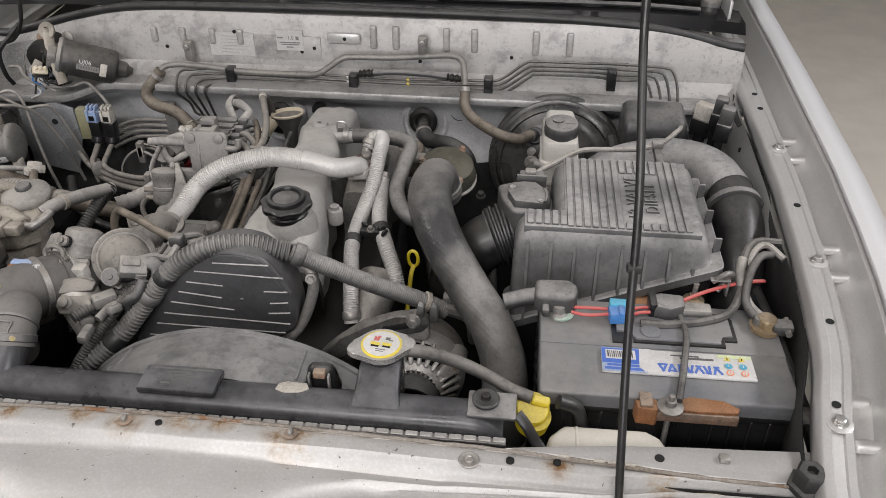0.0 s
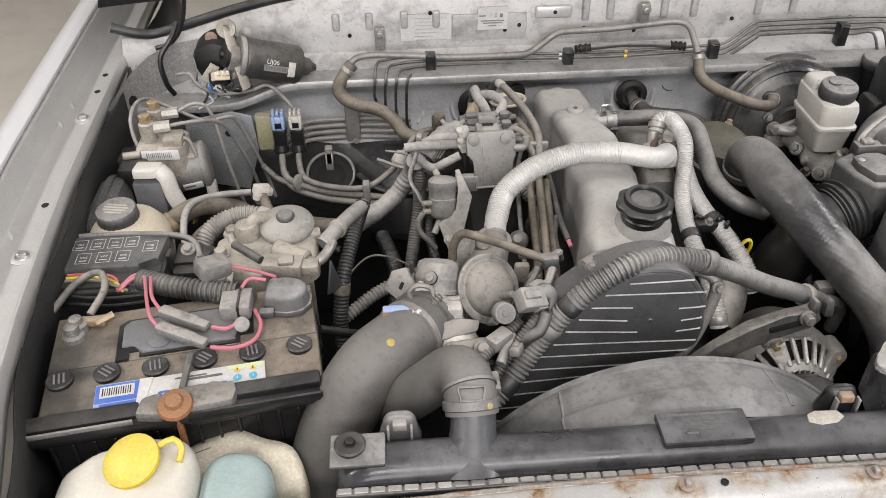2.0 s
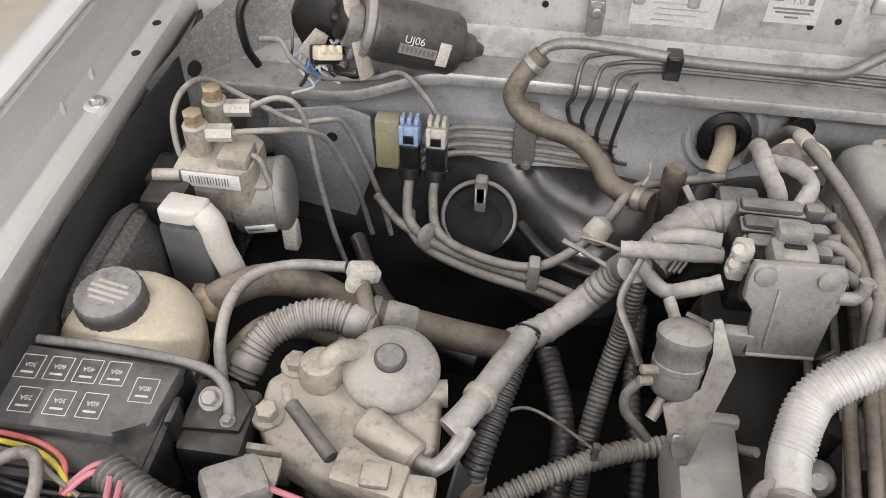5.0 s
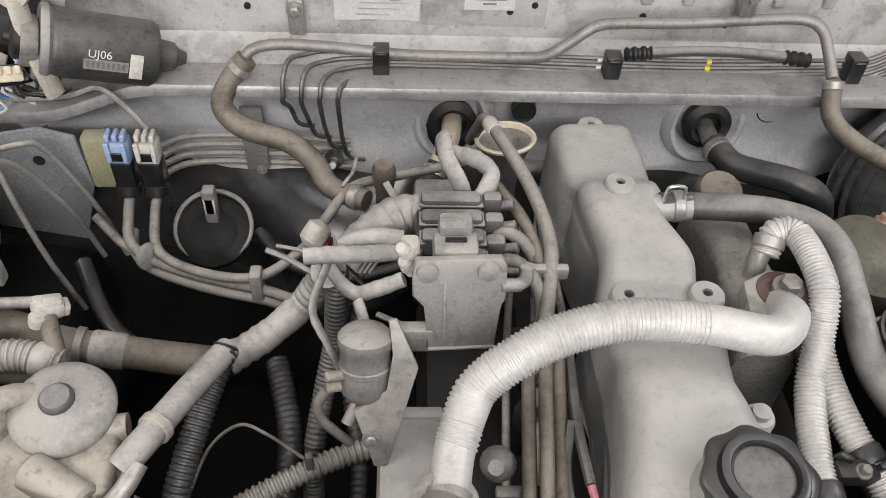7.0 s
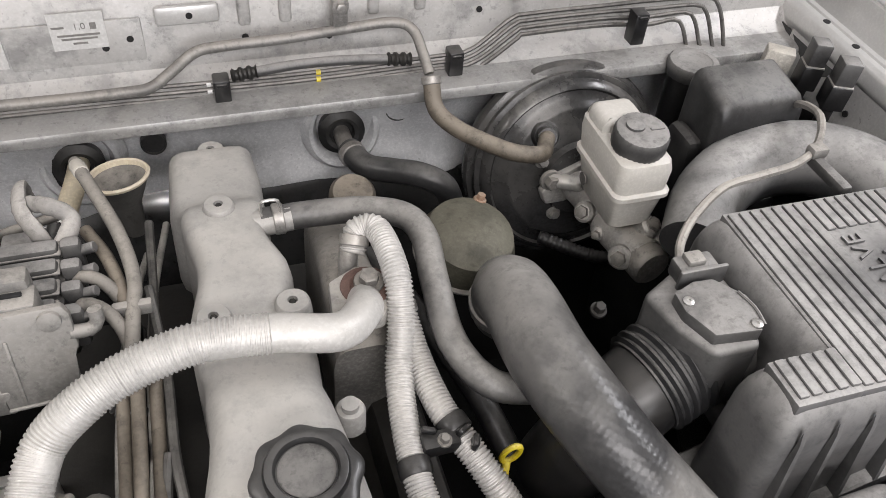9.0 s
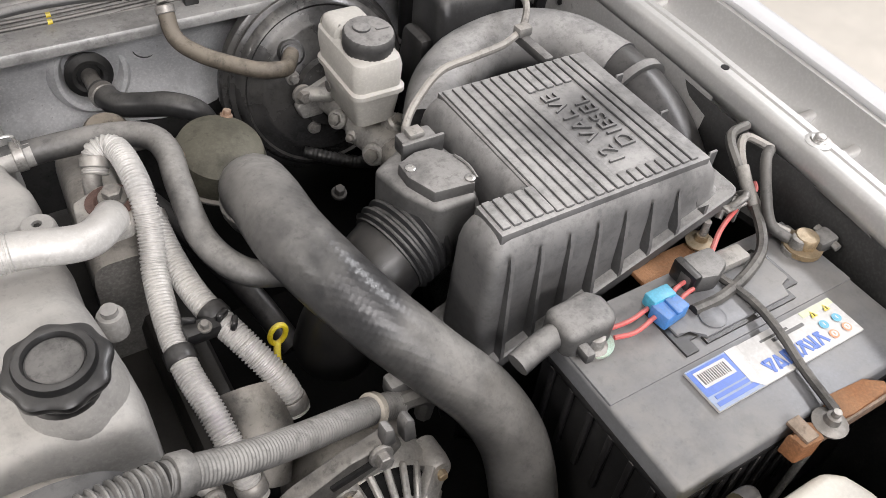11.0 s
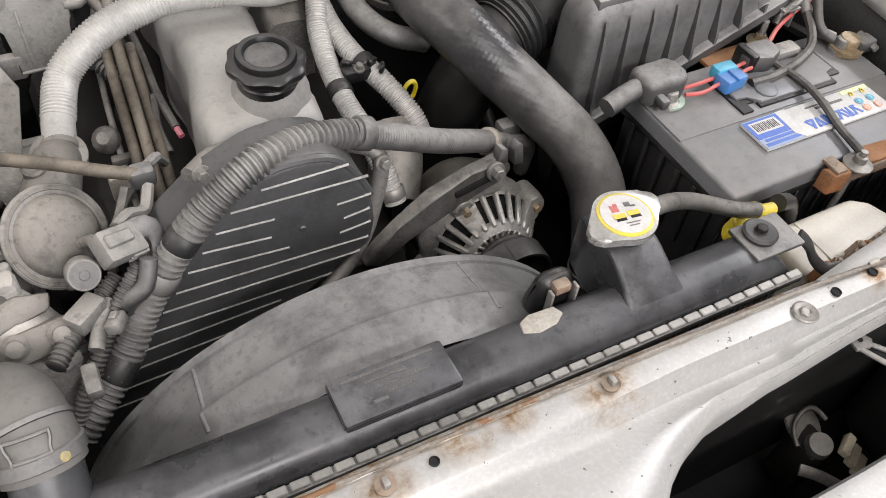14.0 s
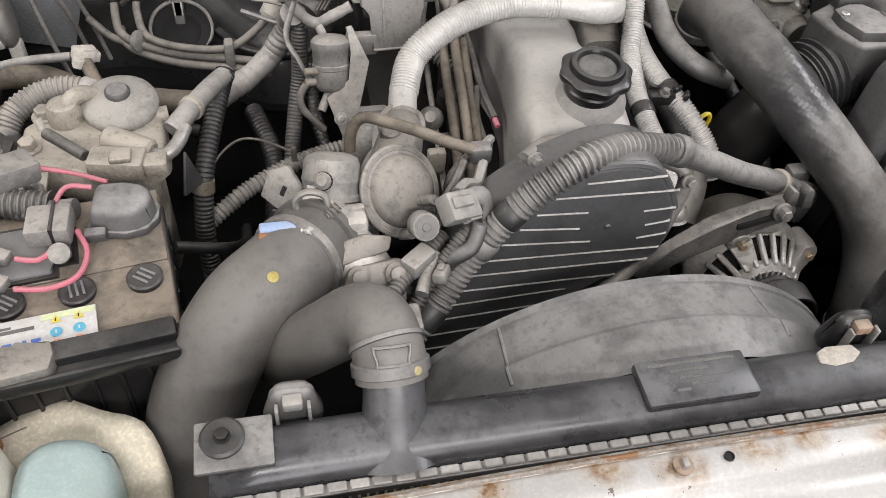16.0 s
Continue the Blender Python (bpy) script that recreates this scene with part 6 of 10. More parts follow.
# ---- rear of the engine and exhaust side ----
egr = empty("exhaust_gas_cooler", "rust-stained cast exhaust gas cooler beside the valve cover", "exhaust cooler")
part("body", loft_blocks([(1.10, -0.276, -0.226, 0.945, 0.80, 0.014), (1.14, -0.274, -0.222, 0.966, 0.80, 0.016), (1.20, -0.272, -0.225, 0.962, 0.80, 0.016), (1.29, -0.268, -0.21, 0.930, 0.80, 0.016)]), CAST, egr)
part("flange", prism([(-0.276, 1.108), (-0.262, 1.094), (-0.236, 1.096), (-0.222, 1.114), (-0.222, 1.142), (-0.246, 1.156), (-0.272, 1.142)], 0.972, 0.986, 0.003), BRIGHTCAST, egr, "cast pipe flange")
part("rust_ring", lathe([(0.0215, 0.0), (0.021, 0.0022), (0.014, 0.0030), (0.012, 0.0012)], Matrix.Translation((-0.243, 1.130, 0.9852)), 28), mat("dark_red_rust", (0.10, 0.058, 0.048), 0.7, 0.2, (0.16, 0.10, 0.08), 60, 1.0, 0.4, 300), egr, "dark red rust round the bolt")
part("flange_bolt", bolt((-0.240, 1.132, 0.987), (0, -0.1, 1), 0.0085, 0.012), CAST, egr)
part("pipe_stub", hose([(-0.250, 1.165, 0.955), (-0.249, 1.172, 0.978), (-0.244, 1.180, 0.992)], 0.0085), GALV, egr)
part("rear_can", lathe([(0.026, -0.06), (0.026, -0.006), (0.022, 0.0), (0.0, 0.002)], aim((-0.203, 1.36, 0.890), (0, -0.35, 0.94)), 24), BROWNHOSE, egr, "brown capped canister")
part("rear_arm", hose([(-0.20, 1.33, 0.885), (-0.165, 1.32, 0.89), (-0.15, 1.31, 0.875)], 0.010), CAST, egr)
# manifold block darkened so the gap behind the hoses reads as shade
part("exhaust_manifold", box((-0.225, 1.03, 0.82), (0.05, 0.22, 0.10), 0.018), DARKSTEEL, egr, "exhaust manifold block, darkened to match the black gap")
part("front_elbow", hose([(-0.195, 0.965, 0.885), (-0.20, 0.935, 0.868), (-0.215, 0.91, 0.84)], 0.030, n=24), CAST, egr)
shield = empty("turbo_heat_shield", "olive-grey domed turbo heat shield", "heat shield")
mS = aim((-0.122, 1.222, 0.912), (0.1, -0.25, 1)) @ Matrix.Scale(0.86, 4)
part("dome", lathe([(0.055, 0), (0.058, 0.012), (0.050, 0.035), (0.03, 0.046), (0.0, 0.048)], mS, 40), mat("olive_heat_shield", (0.10, 0.096, 0.072), 0.6, 0.3, (0.07, 0.066, 0.05), 18, 0.8, 0.1, dust=0.3, dust_colour=(0.2, 0.185, 0.14), grime=0.5), shield)
part("seam", lathe([(0.0555, -0.002), (0.0605, -0.001), (0.0605, 0.002), (0.0575, 0.004)], mS, 40), CAST, shield)
for a in (40, 160, 280):
    part("shield_bolt", bolt(tuple(mS @ Vector((0.050 * math.cos(radians(a)), 0.050 * math.sin(radians(a)), 0.034))), tuple(mS.to_3x3() @ Vector((0.4 * math.cos(radians(a)), 0.4 * math.sin(radians(a)), 1))), 0.0045, 0.008), RUSTED, shield)
twin = empty("hose_clamp", "black twin clamp joining the two heat hoses", "hose clamp")
part("clamp_loop", ring_band(CORR_A, 0.655, 0.0128, 0.014), BLACK, twin)
part("clamp_loop", ring_band(CORR_B, 0.52, 0.0132, 0.014), BLACK, twin)
part("clamp_bridge", box((-0.215, 1.003, 0.936), (0.03, 0.016, 0.014), 0.003), BLACK, twin)
part("clamp_bolt", bolt((-0.213, 1.000, 0.942), (0, -0.2, 1), 0.004, 0.008), CAST, twin)
for dx, dy, a in ((0.016, 0.004, 30), (-0.010, 0.010, -20), (0.022, -0.008, 70)):
    part("clamp_tab", box((0, 0, 0), (0.012, 0.005, 0.010), 0.0015, Matrix.Translation((-0.213 + dx, 1.000 + dy, 0.944)) @ pose(0, 0, 0, 15, 10, a), seg=1), BLACK, twin)
dip = empty("dipstick", "yellow plastic loop handle of the oil dipstick", "dipstick")
ringpts = [(-0.151 + 0.0075 * math.cos(a), 1.004 - 0.004 * math.sin(a), 0.892 + 0.017 * math.sin(a)) for a in (math.pi * 2 * k / 14 - math.pi / 2 for k in range(15))]
part("loop_handle", hose(ringpts, 0.0026, n=8, step=0.003), YELLOW, dip)
part("stem", hose([(-0.151, 1.008, 0.876), (-0.155, 1.0, 0.86), (-0.16, 0.985, 0.80)], 0.0035), YELLOW, dip)
# alternator
alt = empty("alternator", "dusty aluminium alternator with slotted end frame", "alternator")
mAl = aim((-0.128, 0.884, 0.789), (0, -1, 0.16))
part("body", lathe([(0.056, -0.05), (0.066, -0.03), (0.0665, 0.022), (0.060, 0.030)], mAl, 40), CAST, alt)
part("inner", lathe([(0.057, 0.026), (0.055, 0.040), (0.030, 0.052), (0.0, 0.053)], mAl, 32), DARK, alt, "dark windings")


def arc_ring(ra, rb, za, zb, thick, a0=0.0, a1=360.0, n=48):
    """A band of the end frame between two radii and the angles a0 and a1."""
    secs = []
    for j in range(n + 1):
        a = radians(a0 + (a1 - a0) * j / n)
        secs.append([tuple(mAl @ Vector((r * math.cos(a), r * math.sin(a), z))) for r, z in ((ra, za), (rb, zb), (rb, zb - thick), (ra, za - thick))])
    return strip_loft(secs, close=True)


part("end_rim", arc_ring(0.0690, 0.0610, 0.024, 0.037, 0.014), BRIGHTCAST, alt)
part("mid_ring", arc_ring(0.0420, 0.0330, 0.0600, 0.0655, 0.006), BRIGHTCAST, alt)
part("hub", lathe([(0.0235, 0.050), (0.0235, 0.067), (0.020, 0.069), (0.0, 0.069)], mAl, 28), BRIGHTCAST, alt)
WEBS = ((214, 240), (300, 322))
for a0, a1 in WEBS:
    part("solid_web", arc_ring(0.0630, 0.0400, 0.0355, 0.0625, 0.006, a0, a1, 16), BRIGHTCAST, alt, "solid part of the end frame")
for k in range(24):
    a = 15 * k + 6
    if not any(a0 - 3 <= a <= a1 + 3 for a0, a1 in WEBS):
        part("vent_rib", box((0, 0, 0), (0.037, 0.0066, 0.006), 0.0018, mAl @ pose(0, 0, 0, 0, 0, a) @ Matrix.Translation((0.0512, 0, 0.0475)) @ pose(0, 0, 0, 0, 49, 0), seg=1), BRIGHTCAST, alt)
for k in range(26):
    part("inner_rib", box((0.029, 0, 0.0635), (0.012, 0.0030, 0.006), 0.0008, mAl @ pose(0, 0, 0, 0, 0, 360 * k / 26), seg=1), BRIGHTCAST, alt)
for a, r in ((30, 0.066), (118, 0.066), (200, 0.068), (310, 0.066)):
    q = mAl @ pose(0, 0, 0, 0, 0, a)
    ear = part("bolt_ear", lathe([(0.0140, -0.020), (0.0140, 0.0), (0.0125, 0.010), (0.0105, 0.013), (0.0, 0.0135)], q @ Matrix.Translation((r, 0, 0.032)), 24), BRIGHTCAST, alt)
    part("ear_web", prism([(-0.034, -0.007), (0.004, -0.013), (0.004, 0.013), (-0.034, 0.007)], -0.006, 0.004, 0.002, q @ Matrix.Translation((r - 0.004, 0, 0.043)) @ pose(0, 0, 0, 0, 30, 0)), BRIGHTCAST, ear)
    part("ear_bolt", lathe([(0.0050, 0.045), (0.0050, 0.0505), (0.004, 0.0515), (0.0, 0.0515)], q @ Matrix.Translation((r, 0, 0)), 6), COPPERISH, ear)
part("mount_lug", box((-0.012, 0.076, 0.030), (0.060, 0.024, 0.022), 0.007, mAl, seg=3), BRIGHTCAST, alt, "cast mounting lug under the arm")
part("pulley", lathe([(0.026, 0.070), (0.033, 0.072), (0.036, 0.076), (0.034, 0.079), (0.036, 0.082), (0.034, 0.085), (0.036, 0.088), (0.034, 0.091), (0.036, 0.094), (0.036, 0.100), (0.032, 0.102), (0.026, 0.096), (0.012, 0.094), (0.011, 0.104), (0.008, 0.108), (0.0, 0.108)], mAl, 40), DARKSTEEL, alt)
belt = empty("drive_belt", "black ribbed drive belt over dark pulleys", "drive belt")
loop = []
for (cx, cz, r), (a0, a1) in (((-0.128, 0.803, 0.0385), (105, -60)), ((-0.335, 0.700, 0.085), (290, 112))):
    for k in range(13):
        a = radians(a0 + (a1 - a0) * k / 12)
        loop.append(Vector((cx + r * math.cos(a), 0.790, cz + r * math.sin(a))))
loop.append(loop[0].copy())
section = [(-0.013, 0.0), (-0.0125, 0.0028), (0.0125, 0.0028), (0.013, 0.0), (0.010, -0.001), (0.008, 0.0012), (0.006, -0.001), (0.004, 0.0012), (0.002, -0.001), (0.0, 0.0012), (-0.002, -0.001), (-0.004, 0.0012), (-0.006, -0.001), (-0.008, 0.0012), (-0.010, -0.001)]
rows = []
for i, p in enumerate(loop):
    d = (loop[min(i + 1, len(loop) - 1)] - loop[max(i - 1, 0)]).normalized()
    up = Vector((d.z, 0, -d.x)) * -1.0
    rows.append([tuple(p + Vector((0, dy, 0)) + up * (dz if (p - Vector((-0.23, 0.79, 0.75))).dot(up) > 0 else -dz)) for dy, dz in section])
part("belt", strip_loft(rows, close=True), BLACK, belt)
part("idler_pulley", lathe([(0.052, 0), (0.055, 0.003), (0.050, 0.012), (0.055, 0.021), (0.052, 0.024), (0.030, 0.024), (0.025, 0.012), (0.0, 0.012)], aim((-0.20, 0.825, 0.70), (0, -1, 0.1)), 36), DARKSTEEL, belt)
part("crank_pulley", lathe([(0.08, 0), (0.083, 0.03), (0.06, 0.031), (0.03, 0.02)], aim((-0.335, 0.805, 0.70), (0, -1, 0)), 40), DARKSTEEL, belt)
arm = empty("alternator_bracket", "grey slotted alternator adjusting bracket", "bracket")
armp = [(-0.272, 0.812), (-0.252, 0.803), (-0.222, 0.832), (-0.192, 0.853), (-0.150, 0.868), (-0.118, 0.876), (-0.106, 0.892), (-0.118, 0.910), (-0.155, 0.902), (-0.200, 0.884), (-0.235, 0.855), (-0.258, 0.832)]
part("arm", prism(armp, 0, 0.014, 0.005, Matrix(((1, 0, 0, 0), (0, 0, -1, 0.866), (0, 1, 0, 0), (0, 0, 0, 1))), seg=3), mat("bracket_iron", (0.15, 0.147, 0.14), 0.45, 0.35, (0.10, 0.096, 0.09), 24, 0.9, 0.08, dust=0.8, dust_colour=(0.32, 0.3, 0.27)), arm)
part("slot", box((-0.150, 0.851, 0.885), (0.05, 0.004, 0.009), 0.002, Matrix.Translation((-0.155, 0, 0.89)) @ pose(0, 0, 0, 0, -16, 0) @ Matrix.Translation((0.155, 0, -0.89))), DARK, arm, "dark adjusting slot")
part("arm_fork", prism([(-0.006, -0.012), (0.006, -0.012), (0.0045, 0.010), (-0.002, 0.014), (-0.006, 0.008)], -0.006, 0.006, 0.0025, Matrix.Translation((-0.102, 0.857, 0.910)) @ pose(0, 0, 0, 80, 0, 0)), DUSTY, arm)
part("arm_fork", prism([(-0.006, -0.010), (0.006, -0.010), (0.005, 0.007), (-0.003, 0.010)], -0.006, 0.006, 0.0025, Matrix.Translation((-0.121, 0.857, 0.914)) @ pose(0, 0, 0, 80, 0, 0)), DUSTY, arm)
part("arm_bolt", bolt((-0.130, 0.850, 0.900), (0, -1, 0.2), 0.007, 0.012), GALV, arm)
wire("alternator_cable", [(-0.10, 0.890, 0.893), (-0.075, 0.893, 0.885), (-0.055, 0.90, 0.865), (-0.05, 0.91, 0.82)], 0.009, CONDUIT, "black taped cable behind the alternator")
solo("cable_lug", box((-0.082, 0.905, 0.895), (0.026, 0.018, 0.022), 0.004), DUSTY, "black cable connector at the loom end", "connector")


# ---- firewall fittings ----
# pressed ribs and plates
for x in (-0.722, -0.665, -0.605, -0.55, -0.289, -0.246, -0.15, -0.097, 0.018, 0.081):
    tall = x > -0.5
    zt = 1.074 if tall else 1.064
    solo("pressed_rib", box((x, 1.4865, zt - 0.02), (0.013, 0.008, 0.045 if tall else 0.03), 0.0035, seg=3), FIREWALL, "pressed stiffening rib in the firewall sheet", "pressing", "firewall ribs", "structure")
solo("firewall_plate", box((-0.457, 1.4870, 1.016), (0.130, 0.0036, 0.068), 0.0015), FIREWALL, "flat raised firewall cover plate", "plate", "", "structure")
notice = empty("faded_notice", "faded blank paper notice glued on the firewall", "sticker")
part("paper", box((-0.568, 1.4862, 1.026), (0.088, 0.0012, 0.054), 0), OLDPAPER, notice)
for k in range(7):
    part("print_bar", box((-0.560 - 0.006 * (k % 3), 1.4854, 1.046 - 0.0065 * k), (0.052 - 0.008 * (k % 3), 0.0004, 0.0012), 0), FIREWALL, notice)
slot = empty("firewall_badge_plate", "small raised rectangular plate with a centre hole", "plate")
part("plate", box((-0.346, 1.485, 1.050), (0.064, 0.007, 0.021), 0.004), PAINT, slot)
part("hole", lathe([(0.0035, 0), (0.0035, 0.0045)], aim((-0.344, 1.485, 1.050), (0, -1, 0)), 12), DARK, slot)
stick = empty("service_sticker", "white service data sticker on the firewall", "sticker")
part("paper", box((-0.452, 1.4846, 1.042), (0.052, 0.001, 0.040), 0), OLDPAPER, stick)
letters("1.0", 0.010, aim((-0.450, 1.4839, 1.047), (0, -1, 0)), PLATEGREY, stick, depth=0.0001)
part("print_bar", box((-0.437, 1.4839, 1.047), (0.006, 0.0004, 0.007), 0), PLATEGREY, stick)
for k, (w, dz) in enumerate(((0.012, 0.005), (0.040, -0.004), (0.034, -0.008), (0.014, -0.013))):
    part("print_bar", box((-0.452 - (0.018 if k == 0 else 0), 1.4839, 1.042 + dz), (w, 0.0004, 0.0022), 0), PLATEGREY, stick)
for x, z in ((-0.43, 1.02), (-0.026, 1.025), (-0.405, 1.028), (-0.29, 1.018), (-0.56, 1.055), (-0.47, 1.048), (-0.20, 1.01), (0.19, 1.02), (-0.70, 1.02)):
    solo("drain_hole", lathe([(0.0034, 0), (0.0036, 0.002), (0.002, 0.0022)], aim((x, 1.4865, z), (0, -1, 0)), 12), DARK, "small dark hole in the firewall sheet", "hole", "firewall holes", "structure")

# brake lines along the firewall
lines = empty("brake_line_bundle", "bundle of thin steel brake lines clipped along the firewall", "brake lines")
LINEMAT = mat("brake_line_steel", (0.11, 0.107, 0.103), 0.45, 0.5, (0.07, 0.068, 0.063), 60, 0.9, 0.05, dust=0.5, dust_colour=(0.36, 0.34, 0.31))
for k in range(4):
    z0 = 0.992 - 0.0085 * k
    z1 = z0 + 0.039
    xl = -0.660 + 0.0185 * k
    zb = 0.894 - 0.016 * k
    pts = [(xl + 0.02, 1.468, zb - 0.012), (xl + 0.004, 1.462, zb - 0.004), (xl - 0.003, 1.458, zb + 0.02), (xl - 0.002, 1.410, 0.955), (xl, 1.404, 0.968), (xl + 0.001, 1.408, 0.985 - 0.004 * k), (xl + 0.006, 1.424, z0 + 0.004), (xl + 0.02, 1.440, z0 + 0.001),
           (xl + 0.06, 1.450, z0), (-0.45, 1.452, z0 - 0.002), (-0.25, 1.453, z0 - 0.006), (-0.09, 1.453, z0 - 0.002), (-0.045 + 0.003 * k, 1.453, z0 + 0.002), (0.0 + 0.004 * k, 1.454, z1 - 0.004), (0.025, 1.455, z1), (0.12, 1.457, z1), (0.18, 1.458, z1 - 0.002 * k),
           (0.255 - 0.012 * k, 1.46, z1 - 0.004), (0.272 - 0.014 * k, 1.455, z1 - 0.012), (0.282 - 0.014 * k, 1.445, z1 - 0.04), (0.285 - 0.014 * k, 1.43, 0.955), (0.286 - 0.014 * k, 1.42, 0.90)]
    part("line", hose(pts, 0.0026, 0.006, 8), LINEMAT, lines)
for x, z, h in ((-0.563, 0.982, 0.036), (-0.323, 0.976, 0.042), (-0.066, 0.980, 0.042), (0.16, 1.006, 0.04)):
    cl = part("line_clip", box((x, 1.446, z), (0.017, 0.020, h), 0.002), BLACK, lines, "black plastic line clip")
    part("clip_lip", box((x, 1.4355, z + h * 0.4), (0.012, 0.003, 0.004), 0.001, seg=1), BLACK, cl)
for x in (-0.338, -0.222):
    for k in range(4):
        part("paint_mark", rod((x, 1.4525, 0.986 - 0.0085 * k), (x + 0.005, 1.4525, 0.986 - 0.0085 * k), 0.0031, 8), YELLOW if x > -0.3 else LABEL, lines, "pale paint mark")
low = empty("fuel_line_bundle", "dusty lower line bundle on the firewall with clip bracket", "fuel lines")
for k in range(4):
    z = 0.868 - 0.0125 * k
    part("line", hose([(-0.83, 1.43, z - 0.012), (-0.805, 1.455, z - 0.004), (-0.77, 1.463, z + 0.001), (-0.69, 1.465, z), (-0.655, 1.465, z - 0.002), (-0.60, 1.466, z - 0.006)], 0.0038, 0.006, 8), PALECONDUIT, low)
part("strap", box((-0.706, 1.455, 0.873), (0.026, 0.010, 0.085), 0.003, None), PLATEGREY, low, "grey clip strap")
part("strap_bolt", bolt((-0.702, 1.450, 0.832), (0, -1, 0.2), 0.004, 0.006), GALV, low)

PIPE = [(-0.705, 1.432, 0.982), (-0.694, 1.440, 0.996), (-0.668, 1.446, 1.000), (-0.62, 1.447, 0.998), (-0.575, 1.445, 0.995), (-0.545, 1.445, 0.992), (-0.50, 1.446, 0.990), (-0.42, 1.447, 0.990), (-0.393, 1.448, 0.992), (-0.372, 1.452, 1.004), (-0.345, 1.458, 1.021), (-0.32, 1.462, 1.023), (-0.25, 1.464, 1.024), (-0.18, 1.461, 1.031), (-0.135, 1.455, 1.036), (-0.116, 1.445, 1.030), (-0.110, 1.425, 1.013), (-0.107, 1.408, 0.998)]
vp = empty("vacuum_pipe", "grey steel vacuum pipe bracketed along the firewall", "pipe")
part("pipe", hose(PIPE, 0.0058, 0.005, 12), mat("grey_pipe_paint", (0.24, 0.235, 0.225), 0.5, 0.4, (0.19, 0.18, 0.16), 40, 0.8, 0.05, dust=0.5, dust_colour=(0.37, 0.34, 0.3)), vp)
for x, z in ((-0.648, 1.022), (-0.192, 1.048)):
    br = part("pipe_bracket", box((x, 1.466, z), (0.017, 0.014, 0.040), 0.003), GALV, vp, "steel pipe bracket")
    part("bracket_bolt", bolt((x, 1.459, z + 0.010), (0, -1, 0), 0.006, 0.008), GALV, br)
flex = empty("flexible_brake_line", "black flexible line with end fittings on the firewall", "hose")
part("flexible_middle", hose([(-0.285, 1.446, 0.999), (-0.24, 1.445, 1.003), (-0.19, 1.445, 1.002), (-0.145, 1.445, 0.998)], 0.0055), DUSTY, flex)
for a, b in (((-0.312, 1.447, 0.996), (-0.285, 1.446, 0.999)), ((-0.145, 1.445, 0.998), (-0.118, 1.446, 0.994))):
    part("end_fitting", ribbed([a, b], 0.0068, 0.009, 0.0022, 12), DARKSTEEL, flex)

BROWN = [(-0.697, 1.432, 0.992), (-0.714, 1.424, 0.972), (-0.722, 1.403, 0.957), (-0.700, 1.380, 0.946), (-0.655, 1.372, 0.935), (-0.629, 1.361, 0.918), (-0.612, 1.340, 0.904), (-0.575, 1.318, 0.905)]
bro = empty("vacuum_hose", "thick brown dusty vacuum hose curling over the firewall ledge", "hose")
part("hose_body", hose(BROWN, 0.0112, n=16), BROWNHOSE, bro)
part("hose_clamp", ring_band(BROWN, 0.06, 0.0122, 0.008), GALV, bro)
part("hose_clamp", ring_band(BROWN, 0.95, 0.0125, 0.010), GALV, bro)

# grommets, stubs and heater hose
for x, z, r in ((-0.484, 0.890, 0.025), (-0.193, 0.893, 0.025)):
    g = solo("firewall_grommet", lathe([(r, -0.01), (r + 0.003, 0.006), (r * 0.8, 0.012), (r * 0.62, 0.010), (r * 0.55, 0.0)], aim((x, 1.470, z), (0, -1, 0.15)), 28), SEAL, "round black rubber grommet in the firewall", "grommet", "firewall grommets")
for x, z, k in ((-0.484, 0.886, 1.0), (-0.189, 0.889, 1.0)):
    mR = aim((x, 1.474, z), (0, -1, 0.08)) @ Matrix.Diagonal((1.0, 1.2, 1.0, 1.0))
    ringv = [[tuple(mR @ Vector((r * math.cos(a), r * math.sin(a), h))) for a in (2 * math.pi * j / 40 for j in range(41))] for r, h in ((0.050, -0.014), (0.046, -0.002), (0.0415, 0.003), (0.037, 0.002), (0.033, -0.004), (0.030, -0.012))]
    solo("firewall_pressing", strip_loft(ringv), LOWWALL, "raised ring pressed into the firewall round a grommet", "pressing", "firewall ring pressings", "structure")
part_recess = [[(-0.488 + w * k, 1.4745 - h, z - 0.10 * w * k) for k in (-1, -0.8, 0, 0.8, 1)] for w, z, h in ((0.005, 0.846, 0.0), (0.015, 0.852, 0.006), (0.023, 0.866, 0.008), (0.026, 0.884, 0.008), (0.022, 0.900, 0.006), (0.008, 0.910, 0.0))]
solo("firewall_recess", strip_loft(part_recess), SEAL, "black teardrop recess below the heater pipe", "recess", "", "structure")
stud = empty("firewall_stud", "small black capped stud with a white top on the firewall", "stud")
part("base", lathe([(0.010, 0), (0.011, 0.004), (0.009, 0.010), (0.008, 0.022), (0.0, 0.024)], aim((-0.617, 1.44, 0.858), (0, -0.9, 0.4)), 18), BLACK, stud)
part("cap", lathe([(0.004, 0.022), (0.004, 0.030), (0.0, 0.031)], aim((-0.617, 1.44, 0.858), (0, -0.9, 0.4)), 12), LABEL, stud, "white cap")
solo("red_dot_plug", lathe([(0.009, 0), (0.009, 0.008), (0.005, 0.012), (0.0, 0.012)], aim((-0.618, 1.30, 0.866), (0, -0.7, 0.6)), 18), mat("dark_red_plastic", (0.25, 0.02, 0.02), 0.4, 0, (0.12, 0.02, 0.02), 40, 0.8), "dark red round plug in the gap behind the engine", "plug")
